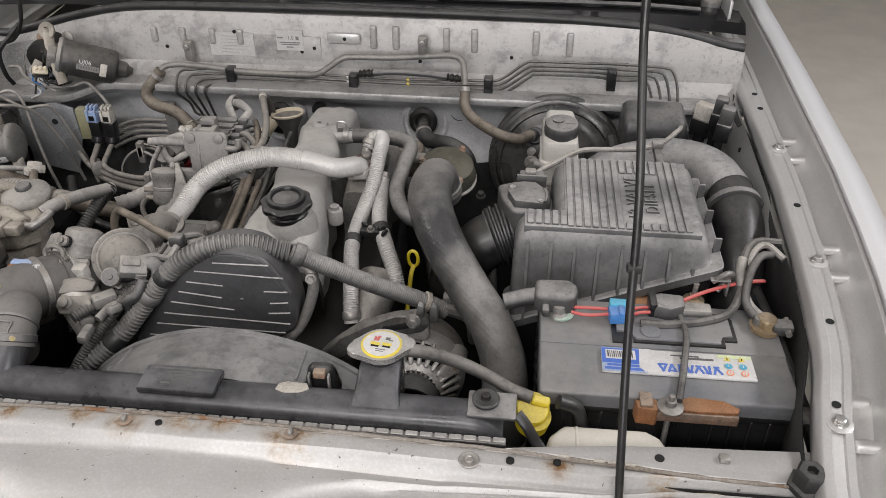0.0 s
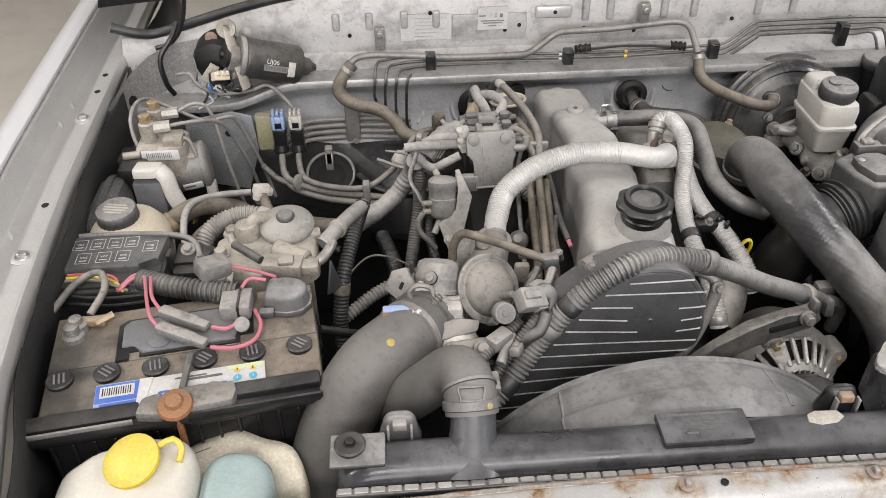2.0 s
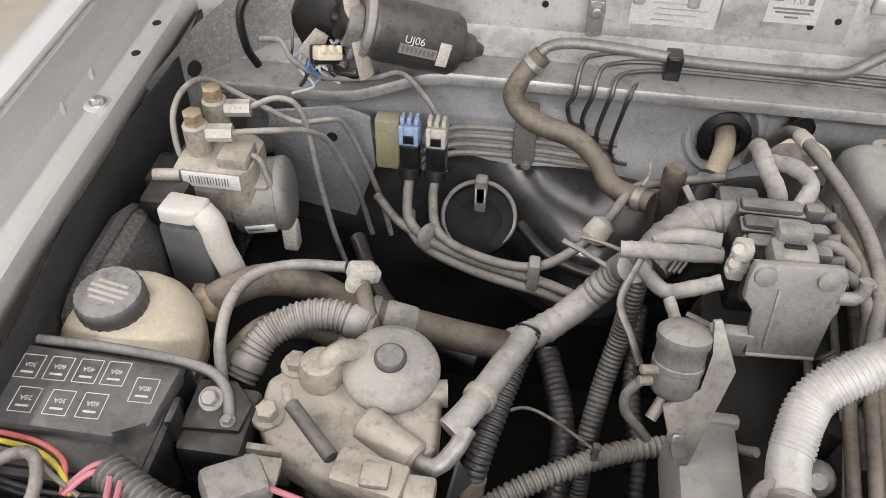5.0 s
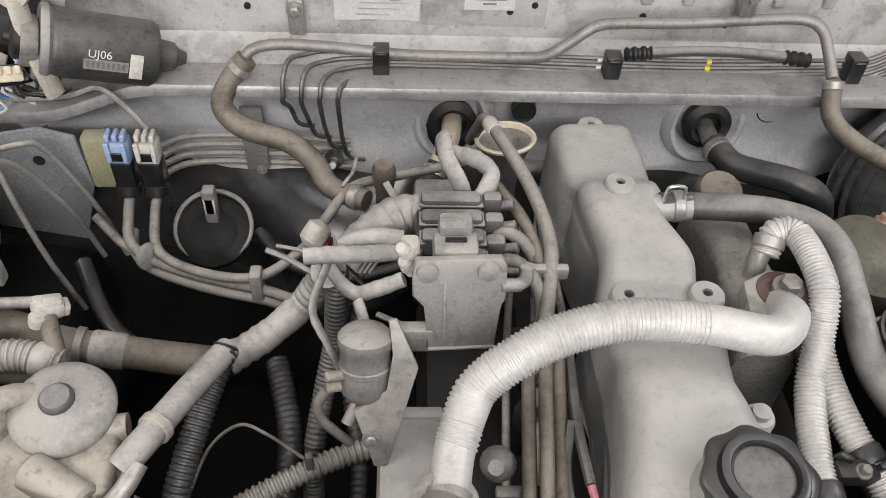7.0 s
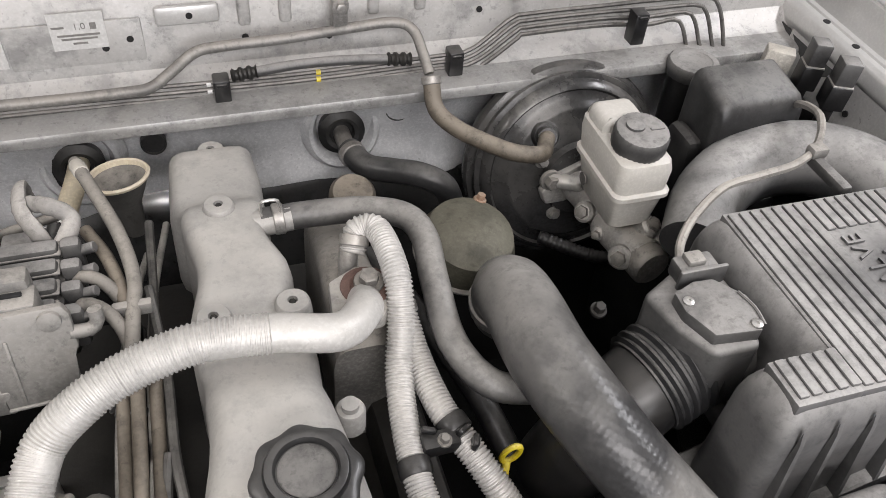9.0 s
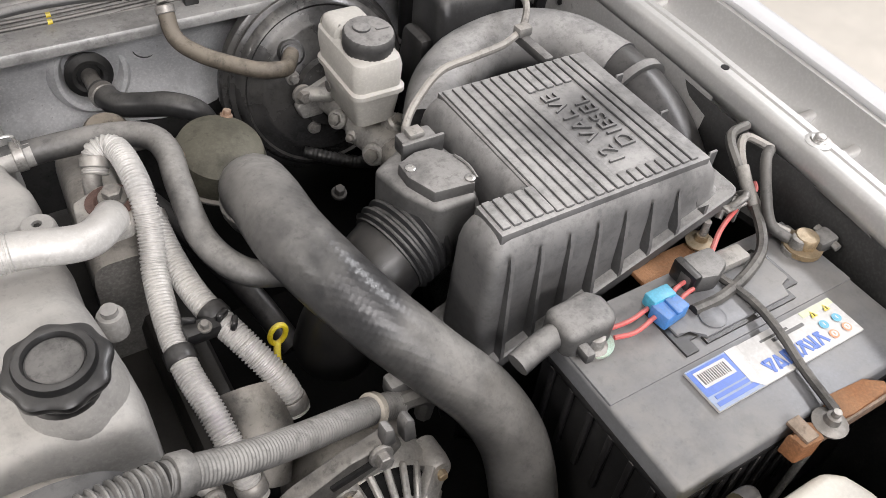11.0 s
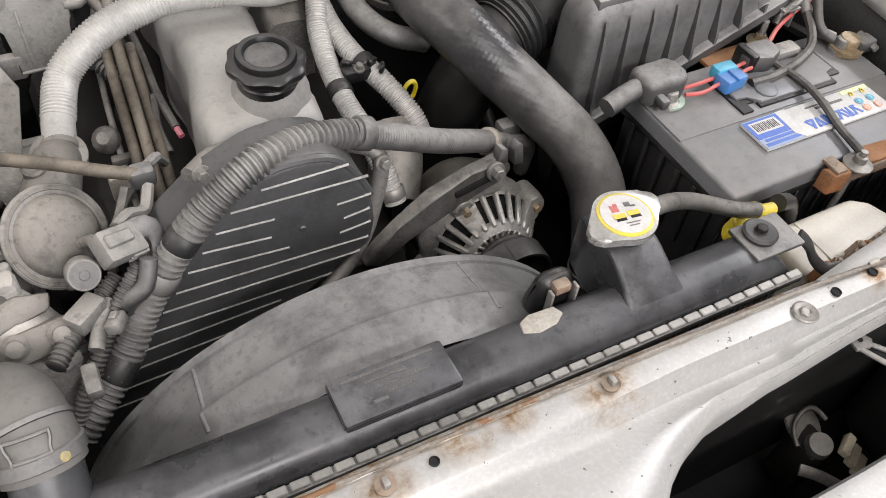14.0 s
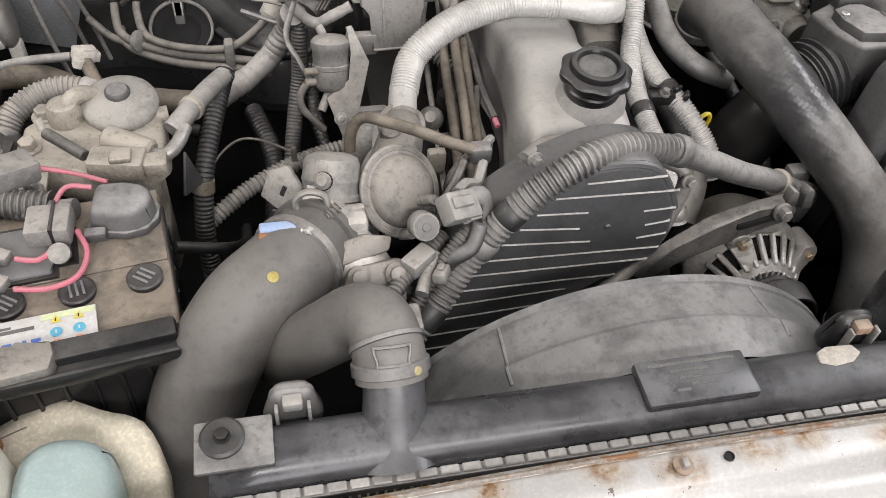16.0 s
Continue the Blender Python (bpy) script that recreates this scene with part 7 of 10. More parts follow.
for x, z, r in ((-0.122, 0.913, 0.017), (-0.404, 0.905, 0.014)):
    solo("firewall_hole", lathe([(r, -0.006), (r, 0.004), (r * 0.92, 0.005), (r * 0.9, 0.001), (0.0, 0.001)], aim((x, 1.474, z), (0, -1, 0.1)), 24), SEAL, "dark plugged hole in the firewall", "hole plug", "firewall plugs", "structure")
HC = [(-0.193, 1.478, 0.890), (-0.190, 1.440, 0.886), (-0.178, 1.404, 0.887), (-0.150, 1.382, 0.892), (-0.126, 1.362, 0.898), (-0.10, 1.35, 0.885), (-0.085, 1.35, 0.84)]
hc = empty("heater_hose", "black rubber heater hose with spring clamp at the firewall", "hose")
part("hose_body", hose(HC[1:], 0.0145, n=18), SHROUDDARK, hc)
part("metal_stub", hose(HC[:3], 0.010), GALV, hc)
part("spring_clamp", ring_band(HC, 0.22, 0.0155, 0.010), GALV, hc, "bright spring clamp")
hl = empty("heater_pipe", "pale heater pipe stub with clamp at the firewall", "pipe")
HLP = [(-0.484, 1.476, 0.892), (-0.488, 1.440, 0.892), (-0.500, 1.405, 0.880), (-0.512, 1.385, 0.862), (-0.52, 1.37, 0.83)]
part("pipe", hose(HLP[:4], 0.0115), mat("yellowed_pipe_plastic", (0.66, 0.58, 0.42), 0.4, 0, (0.56, 0.48, 0.34), 14, 0.7, 0.03, dust=0.3), hl)
part("hose_end", hose(HLP[2:], 0.0135), SEAL, hl, "black rubber hose end")
part("clamp", ring_band(HLP, 0.62, 0.0150, 0.010), STEEL, hl, "bright hose clamp")
ped = empty("sensor_pedestal", "dusty capped cylinder on a stalk behind the engine", "sensor")
part("cap", lathe([(0.010, -0.01), (0.0115, 0.0), (0.0115, 0.012), (0.009, 0.017), (0.0, 0.018)], Matrix.Translation((-0.558, 1.325, 0.930)), 20), BROWNHOSE, ped)
part("stalk", rod((-0.556, 1.33, 0.84), (-0.558, 1.325, 0.925), 0.009, 14), BROWNHOSE, ped)

cup = empty("filler_cup", "cream plastic cup with a flared rim behind the engine", "cup")
mU = aim((-0.437, 1.372, 0.944), (-0.08, 0.12, 0.98))
rim_rows = [[tuple(mU @ Vector((r * math.cos(a), r * math.sin(a), h))) for r, h in ((0.0300, -0.003), (0.0315, 0.0), (0.0300, 0.002), (0.0275, 0.001), (0.0265, -0.004))] for a in (2 * math.pi * k / 36 for k in range(37))]
part("rim", strip_loft(rim_rows, close=True), CREAM, cup)
part("bowl", lathe([(0.010, -0.070), (0.014, -0.034), (0.0285, -0.004), (0.0265, -0.004), (0.010, -0.012), (0.0, -0.012)], mU, 28), RUBBER, cup)

# wiper motor
wiper = empty("wiper_motor", "dark grey cylindrical wiper motor on the firewall", "wiper motor")
A, B = Vector((-0.872, 1.405, 1.024)), Vector((-0.788, 1.436, 0.992))
mW = aim(A, B - A)
LW = (B - A).length
part("can", lathe([(0.028, -0.004), (0.032, 0.0), (0.0325, 0.004), (0.0325, LW - 0.006), (0.029, LW), (0.016, LW + 0.003), (0.014, LW + 0.018), (0.009, LW + 0.022), (0.006, LW + 0.03)], mW, 36), mat("motor_paint", (0.072, 0.071, 0.068), 0.42, 0.3, (0.055, 0.052, 0.048), 22, 0.9, 0.05, dust=0.5, dust_colour=(0.22, 0.205, 0.18)), wiper)
part("rear_flange", lathe([(0.0335, -0.010), (0.035, -0.008), (0.035, -0.003), (0.032, 0.0)], mW, 36), PLATEGREY, wiper)
part("flange_strap", sweep(spline([(-0.892, 1.412, 1.074), (-0.886, 1.396, 1.055), (-0.880, 1.386, 1.030), (-0.874, 1.380, 1.005), (-0.870, 1.378, 0.982)], 0.005), 0.010, 12, None, 0.4), BEIGECAST, wiper, "beige motor strap")
part("strap_ear", lathe([(0.006, 0.001), (0.0065, 0.006), (0.015, 0.006), (0.016, 0.003), (0.015, 0.0)], aim((-0.892, 1.410, 1.072), (0, -0.9, 0.35)), 24), BEIGECAST, wiper)
part("gear_case", strip_loft([[(-0.922 + 0.036 * k * math.cos(a) * (1 + 0.12 * math.sin(3 * a)), yy, 1.004 + 0.042 * k * math.sin(a)) for a in (2 * math.pi * j / 20 for j in range(21))] for yy, k in ((1.475, 1.0), (1.430, 1.0), (1.420, 0.92), (1.415, 0.6), (1.414, 0.05))]), DARKSTEEL, wiper, "oily black gear case")
rng = random.Random(21)
for k in range(9):
    x0, z0 = -0.955 + 0.008 * k, 1.035 - 0.055 * rng.random()
    part("lead", hose([(x0, 1.412, z0), (x0 + rng.uniform(-0.012, 0.012), 1.400, z0 - 0.012), (x0 + rng.uniform(-0.016, 0.016), 1.396, z0 - 0.028), (x0 + rng.uniform(-0.02, 0.02), 1.402, z0 - 0.045)], rng.choice((0.0016, 0.0022)), n=6), (VACHOSE, LABEL, PALEBLUE, DUSTY)[k % 4], wiper)
part("tape_scrap", prism([(-0.945, 0.995), (-0.925, 1.020), (-0.912, 1.012), (-0.918, 0.998), (-0.934, 0.985)], 0, 0.004, 0.001, Matrix(((1, 0, 0, 0), (0, 0, -1, 1.398), (0, 1, 0, 0), (0, 0, 0, 1)))), BLANKET, wiper, "torn beige tape scrap")
part("gear_housing", prism([(-0.024, -0.018), (0.012, -0.022), (0.024, -0.006), (0.018, 0.018), (-0.010, 0.022), (-0.026, 0.008)], -0.026, -0.010, 0.005, mW), CAST, wiper)
part("gear_cover", lathe([(0.020, -0.026), (0.020, -0.031), (0.016, -0.034), (0.006, -0.034), (0.005, -0.039), (0.0, -0.039)][::-1], mW, 24), DARKSTEEL, wiper)
part("flange_strap", box((0.004, -0.026, -0.012), (0.03, 0.022, 0.006), 0.002, mW), GALV, wiper)
part("mount_ear", lathe([(0.010, 0), (0.011, 0.005), (0.005, 0.007)], aim((-0.866, 1.43, 1.054), (0, -1, 0.2)), 18), CAST, wiper)
part("mount_ear", lathe([(0.009, 0), (0.010, 0.005), (0.005, 0.007)], aim((-0.925, 1.44, 1.046), (0, -1, 0.2)), 18), RUSTED, wiper)
axis = (B - A).normalized()
outw = Vector((0.0, -0.95, 0.30))
outw = (outw - axis * outw.dot(axis)).normalized()
mL = Matrix((axis, outw.cross(axis), outw)).transposed().to_4x4()
mL.translation = A + axis * 0.046 + outw * 0.0328
lb = part("label", box((0.0, -0.006, 0), (0.040, 0.010, 0.0006), 0, mL), PLATEGREY, wiper, "printed white label")
for k in range(8):
    part("print_bar", box((-0.016 + 0.0045 * k, -0.006, 0.0006), (0.0026, 0.006, 0.0003), 0, mL), FAINT, lb)
letters("UJ06", 0.011, mL @ Matrix.Translation((-0.006, 0.004, 0.0006)), LABEL, lb, depth=0.0001)
part("tape_patch", box((0.027, -0.004, -0.0002), (0.012, 0.024, 0.0012), 0.0004, mL), WHITEPLASTIC, wiper, "white tape patch")
mK = Matrix.Translation((-0.9085, 1.376, 1.006)) @ pose(0, 0, 0, -25, 15, 35)
part("connector", box((0, 0, 0), (0.026, 0.018, 0.014), 0.002, mK), CREAM, wiper, "cream wire connector")
for k in range(3):
    part("connector_tooth", box((-0.008 + 0.008 * k, -0.010, 0.004), (0.005, 0.006, 0.008), 0.001, mK, seg=1), CREAM, wiper)
part("connector_shell", box((0.002, 0.012, -0.002), (0.030, 0.012, 0.020), 0.003, mK), BLACK, wiper)
for k in range(4):
    part("lead", hose([(-0.915 + 0.004 * k, 1.388, 1.004), (-0.922 + 0.006 * k, 1.382, 0.988 - 0.002 * k), (-0.900 + 0.008 * k, 1.390, 0.974), (-0.880 + 0.006 * k, 1.396, 0.978)], 0.0018, n=6), (BLACK, LABEL, DUSTY, BLACK)[k], wiper)
for dx, mt in ((-0.008, BLUE), (0.0, LABEL), (0.007, DUSTY)):
    part("lead", hose([(-0.912 + dx, 1.388, 1.004), (-0.920 + dx * 1.5, 1.38, 0.985), (-0.915 + dx, 1.39, 0.970)], 0.0016, n=6), mt, wiper)
part("lead_loop", hose([(-0.91, 1.40, 0.975), (-0.885, 1.392, 0.972), (-0.872, 1.395, 0.99), (-0.875, 1.40, 1.01)], 0.0035), BLACK, wiper)
wire("wiper_loom", [(-0.985, 1.40, 1.0), (-0.962, 1.395, 1.003), (-0.95, 1.39, 0.985), (-0.92, 1.392, 0.967), (-0.87, 1.40, 0.966), (-0.84, 1.405, 0.972), (-0.815, 1.40, 0.950), (-0.80, 1.395, 0.93)], 0.003, PALECONDUIT, "pale taped wires below the wiper motor")
wire("cowl_drain_hose", [(-0.985, 1.47, 1.06), (-0.992, 1.44, 1.045), (-1.01, 1.42, 1.02), (-1.008, 1.415, 0.98), (-1.0, 1.42, 0.955)], 0.0045, BLACK, "black rubber drain hose in the corner", "hose")
wire("cowl_drain_hose", [(-0.955, 1.46, 1.16), (-0.962, 1.455, 1.10), (-0.975, 1.455, 1.06), (-0.995, 1.45, 1.035), (-1.02, 1.44, 1.03)], 0.004, BLACK, "black washer hose hanging from the cowl", "hose")

# cowl, seal and glass
sealp = [(-1.10, 1.49, 1.048), (-1.06, 1.495, 1.034), (-1.03, 1.505, 1.029), (-0.98, 1.505, 1.042), (-0.89, 1.505, 1.067), (-0.80, 1.505, 1.086), (-0.70, 1.505, 1.094), (-0.36, 1.505, 1.099), (0.0, 1.505, 1.097), (0.16, 1.505, 1.091), (0.27, 1.505, 1.078), (0.36, 1.505, 1.058), (0.40, 1.50, 1.055)]
solo("cowl_seal", hose(sealp, 0.0085, 0.01, 12), SEAL, "black rubber weatherstrip along the firewall top", "seal", "", "structure")
cow = [[(x, y, z - 0.05 * max(0, abs(x + 0.36) - 0.5) ** 2 * 4) for y, z in ((1.512, 1.088), (1.53, 1.104), (1.60, 1.104), (1.61, 1.095), (1.70, 1.09), (1.74, 1.10), (1.90, 1.16), (2.3, 1.42))] for x in (-1.12 + 1.52 * i / 40 for i in range(41))]
solo("cowl_panel", strip_loft(cow), GLASS, "glossy black cowl and windscreen base", "cowl", "", "structure")
solo("cowl_trim", hose([(x, 1.56, 1.110 - 0.05 * max(0, abs(x + 0.36) - 0.5) ** 2 * 4) for x in (-1.08 + 0.1 * k for k in range(15))], 0.0045, 0.02, 8), DUSTY, "grey plastic cowl trim strip", "trim", "", "structure")
hinge = empty("hinge_assembly", "silver bonnet hinge with bolt beside the cowl", "hinge")
part("hinge_plate", box((0.345, 1.56, 1.075), (0.045, 0.06, 0.006), 0.002, None), GALV, hinge)
part("hinge_arm", box((0.372, 1.58, 1.10), (0.006, 0.07, 0.05), 0.002), PAINT, hinge)
part("hinge_bolt", bolt((0.34, 1.555, 1.078), (0, -0.2, 1), 0.009, 0.012), GALV, hinge)
part("hinge_cup", lathe([(0.018, 0), (0.02, 0.02), (0.012, 0.026), (0.008, 0.012)], Matrix.Translation((0.35, 1.62, 1.085)), 18), GALV, hinge)


# ---- left half of the bay ----
# battery fittings
clamp_l = empty("battery_clamp", "black battery hold-down bar with torn metal sleeve and rusty nut", "battery clamp", "battery clamps")
mCl = Matrix.Translation((-0.872, 0.722, 0.942)) @ pose(0, 0, 0, 0, 0, 8)
part("clamp_plate", box((0.0, 0.004, -0.006), (0.315, 0.030, 0.014), 0.004, mCl), BATCASE, clamp_l)
part("bar_block", box((0.085, 0.010, 0.004), (0.13, 0.020, 0.012), 0.004, mCl), BLACK, clamp_l)
part("bar_ridge", box((0.080, -0.012, 0.001), (0.14, 0.004, 0.012), 0.0015, mCl), BLACK, clamp_l)
part("bar_block", box((-0.100, 0.008, 0.001), (0.12, 0.022, 0.010), 0.004, mCl), BLACK, clamp_l)
part("bar_strip", box((-0.10, -0.008, 0.003), (0.11, 0.003, 0.006), 0.001, mCl), PLATEGREY, clamp_l)
part("bar_sleeve", prism([(0.000, -0.012), (0.058, -0.010), (0.062, 0.004), (0.060, 0.018), (0.036, 0.016), (0.030, 0.021), (0.004, 0.020), (-0.004, 0.006)], 0.002, 0.015, 0.004, mCl), CAST, clamp_l, "torn dusty metal sleeve")
part("bar_sleeve", prism([(-0.042, -0.008), (-0.014, -0.014), (-0.010, 0.006), (-0.020, 0.018), (-0.036, 0.014)], 0.002, 0.014, 0.004, mCl), CAST, clamp_l, "torn dusty metal sleeve")
part("flange_nut", lathe([(0.017, 0), (0.0185, 0.003), (0.017, 0.007), (0.010, 0.010), (0.008, 0.014), (0.0, 0.015)], mCl @ Matrix.Translation((0.0, -0.006, 0.013)) @ pose(0, 0, 0, 14, 0, 0), 24), RUST, clamp_l)
part("stud", rod((-0.870, 0.705, 0.80), (-0.872, 0.716, 0.962), 0.0038, 10), RUST, clamp_l)
for k, (x, y) in enumerate(((-1.011, 0.778), (-0.962, 0.786), (-0.910, 0.791), (-0.858, 0.799), (-0.805, 0.806), (-0.7525, 0.8135))):
    pl = solo("vent_plug", lathe([(0.0145, -0.003), (0.0148, 0.0015), (0.013, 0.0028), (0.011, 0.0022), (0.0, 0.0022)], Matrix.Translation((x, y, 0.9395)), 28), BLACK, "round black battery vent plug with slots", "vent plug", "battery vent plugs")
    for j in (-1, 0, 1):
        part("slot_bar", box((j * 0.005, 0, 0.0030), (0.0022, 0.015, 0.0016), 0.0004, Matrix.Translation((x, y, 0.9395)) @ pose(0, 0, 0, 0, 0, 15 + 40 * (k % 2)), seg=1), BATTERY, pl)
cover_l = empty("terminal_cover", "grey rounded battery terminal cover with clip tab", "terminal cover", "terminal covers")
cp = [(-0.800, 0.866), (-0.768, 0.860), (-0.752, 0.864), (-0.743, 0.876), (-0.742, 0.890), (-0.750, 0.902), (-0.768, 0.908), (-0.796, 0.908)]
part("hood", prism(cp, 0.940, 0.968, 0.007, seg=4, top_scale=0.86), AIRBOX, cover_l)
part("hood_rim", prism([(-0.771 + (x + 0.771) * 1.05, 0.884 + (y - 0.884) * 1.05) for x, y in cp], 0.940, 0.947, 0.002), DUSTY, cover_l)
part("tab", box((-0.792, 0.858, 0.950), (0.018, 0.010, 0.010), 0.002), DUSTY, cover_l)
part("cable", hose([(-0.81, 0.890, 0.952), (-0.835, 0.894, 0.948), (-0.86, 0.90, 0.945)], 0.009), AIRBOX, cover_l)
solo("battery_conduit", ribbed([(-0.955, 0.935, 0.948), (-0.915, 0.915, 0.952), (-0.871, 0.905, 0.950), (-0.832, 0.899, 0.948)], 0.0128, 0.0058, 0.0022), CONDUIT, "grey corrugated cable conduit behind the battery", "conduit")
term_l = empty("battery_terminal", "corroded battery terminal clamp with nut", "battery terminal", "battery terminals")
part("clamp_ring", lathe([(0.012, 0), (0.0125, 0.012), (0.008, 0.014), (0.0075, 0.020), (0.006, 0.021)], Matrix.Translation((-1.012, 0.858, 0.938)), 18), GALV, term_l)
part("clamp_ear", box((-0.995, 0.864, 0.947), (0.030, 0.010, 0.010), 0.002), COPPERISH, term_l)
part("clamp_bolt", rod((-0.990, 0.858, 0.949), (-0.972, 0.870, 0.951), 0.0042, 6), COPPERISH, term_l)
part("cable", hose([(-1.0, 0.872, 0.95), (-0.988, 0.905, 0.962), (-1.0, 0.93, 0.967), (-1.03, 0.925, 0.955), (-1.06, 0.90, 0.93)], 0.0045), VACHOSE, term_l, "grey-green cable")
sens_c = empty("wire_connector", "grey dusty connector block hanging over the battery", "connector", "wire connectors")
part("shell", box((-0.826, 0.862, 0.962), (0.036, 0.034, 0.020), 0.004, None), PLATEGREY, sens_c)
part("seam", box((-0.822, 0.862, 0.963), (0.003, 0.036, 0.022), 0.001), BLACK, sens_c)
part("ring_tab", lathe([(0.009, 0), (0.009, 0.004), (0.004, 0.0045)], aim((-0.818, 0.838, 0.952), (0, -0.6, 0.8)), 16), PLATEGREY, sens_c)
part("upper_block", box((-0.862, 0.927, 0.968), (0.040, 0.030, 0.022), 0.005, Matrix.Translation((-0.862, 0.927, 0.968)) @ pose(0, 0, 0, 0, 10, 35) @ Matrix.Translation((0.862, -0.927, -0.968))), PLATEGREY, sens_c)
for k, (x, y) in enumerate(((-0.892, 0.852), (-0.890, 0.824))):
    fh = empty("wire_connector", "slim grey in-line connector with pink wire", "connector", "wire connectors")
    m = Matrix.Translation((x, y, 0.957)) @ pose(0, 0, 0, 0, 6, -24)
    part("shell", box((0, 0, 0), (0.048, 0.014, 0.012), 0.0025, m), PLATEGREY, fh)
    part("shell", box((0.030, 0, 0), (0.018, 0.012, 0.010), 0.002, m), PLATEGREY, fh)
    if k == 0:
        wp = [(-0.852, 0.836, 0.953), (-0.835, 0.832, 0.953), (-0.824, 0.842, 0.954), (-0.822, 0.858, 0.957)]
    else:
        wp = [(-0.850, 0.806, 0.950), (-0.825, 0.803, 0.950), (-0.803, 0.813, 0.950), (-0.797, 0.838, 0.951), (-0.806, 0.860, 0.955)]
    part("pink_wire", hose(wp, 0.0024, n=8), PINK, fh, "pink insulated wire")
    part("pink_wire", hose([(x - 0.022, y + 0.01, 0.96), (x - 0.035, y + 0.03, 0.965), (x - 0.045 - 0.01 * k, y + 0.07 + 0.03 * k, 0.962)], 0.0022, n=8), PINK, fh, "pink insulated wire")
wire("pink_lead", [(-0.84, 0.93, 0.966), (-0.81, 0.925, 0.960), (-0.785, 0.915, 0.957)], 0.0022, PINK, "pink wire to the terminal cover")
wire("pink_lead", [(-0.826, 0.875, 0.965), (-0.815, 0.898, 0.970), (-0.795, 0.90, 0.966)], 0.0022, PINK, "pink wire to the terminal cover")
wire("stud_cable", [(-0.872, 0.800, 0.944), (-0.872, 0.76, 0.946), (-0.870, 0.73, 0.948), (-0.866, 0.712, 0.952)], 0.0042, CONDUIT, "thin black cable across the battery sticker")
for dx, mt in ((0.0, RED), (0.006, YELLOW), (0.012, VACHOSE)):
    wire("fuse_box_lead", [(-1.05, 0.955 - dx, 0.945), (-1.01, 0.948 - dx, 0.95), (-0.985, 0.935 - dx, 0.952), (-0.978 + dx, 0.915, 0.948)], 0.002, mt, "thin coloured wires leaving the fuse box", group="fuse box wires")
for dy in (0.0, 0.006):
    wire("fuse_box_lead", [(-0.976, 0.914 + dy, 0.950), (-0.962, 0.928 + dy, 0.956), (-0.945, 0.934 + dy, 0.955)], 0.0022, PINK, "pink wire loop beside the conduit", group="fuse box wires")

# washer bottle
washer = empty("washer_bottle", "translucent washer bottle with blue fluid and yellow cap", "washer bottle")
part("body", prism([(-0.985, 0.600), (-0.86, 0.596), (-0.845, 0.61), (-0.842, 0.672), (-0.858, 0.700), (-0.90, 0.704), (-0.955, 0.688), (-0.985, 0.66)], 0.70, 0.935, 0.016, seg=4, top_scale=0.93), TANK, washer)
part("fluid_lobe", prism([(-0.850, 0.600), (-0.778, 0.602), (-0.766, 0.618), (-0.768, 0.665), (-0.785, 0.690), (-0.825, 0.697), (-0.850, 0.680)], 0.70, 0.918, 0.018, seg=4, top_scale=0.9), WASHERBLUE, washer, "blue-green fluid filled lobe")
part("side_lobe", prism([(-1.03, 0.60), (-0.975, 0.60), (-0.975, 0.655), (-1.02, 0.65)], 0.70, 0.895, 0.016, seg=3), TANK, washer)
cap = part("cap", lathe([(0.026, 0), (0.0285, 0.004), (0.028, 0.009), (0.02, 0.013), (0.0, 0.0145)], aim((-0.905, 0.660, 0.938), (-0.15, -0.25, 1)), 32), YELLOW, washer, "yellow flip cap")
part("hinge_strap", hose([(-0.882, 0.672, 0.948), (-0.868, 0.678, 0.950), (-0.860, 0.672, 0.942), (-0.862, 0.660, 0.936)], 0.0032, n=8), YELLOW, cap)
PAPER = mat("folded_cream_card", (0.66, 0.61, 0.49), 0.75, 0, (0.54, 0.49, 0.38), 14, 0.8, 0.15, 60, grime=0.15)
card = empty("folded_card", "folded cream card wedged beside the washer bottle", "card")
rng = random.Random(8)
ridge = spline([(-0.905, 0.716, 0.868), (-0.865, 0.730, 0.878), (-0.826, 0.740, 0.886), (-0.792, 0.722, 0.890), (-0.757, 0.702, 0.896), (-0.742, 0.672, 0.886), (-0.736, 0.640, 0.868)], 0.010)
rows = []
for k, (fy, fz) in enumerate(((0.0, 0.0), (0.012, 0.001), (0.030, 0.006), (0.052, 0.016), (0.074, 0.034), (0.090, 0.060))):
    rows.append([(p.x + 0.25 * fy * (-0.80 - p.x) / 0.1 + rng.uniform(-0.001, 0.001), p.y - fy, p.z - fz + (0.0 if k == 0 else rng.uniform(-0.0016, 0.0016))) for p in ridge])
sheet = part("sheet", strip_loft(rows), PAPER, card)
sol = sheet.modifiers.new("thickness", "SOLIDIFY")
sol.thickness = 0.0015
for k in range(4):
    part("print_bar", box((-0.862 + 0.004 * k, 0.718 - 0.008 * k, 0.8765 - 0.0022 * k), (0.030 - 0.004 * k, 0.0012, 0.0006), 0, Matrix.Translation((-0.862, 0.71, 0.876)) @ pose(0, 0, 0, 10, -8, 16) @ Matrix.Translation((0.862, -0.71, -0.876))), BROWNHOSE, card)

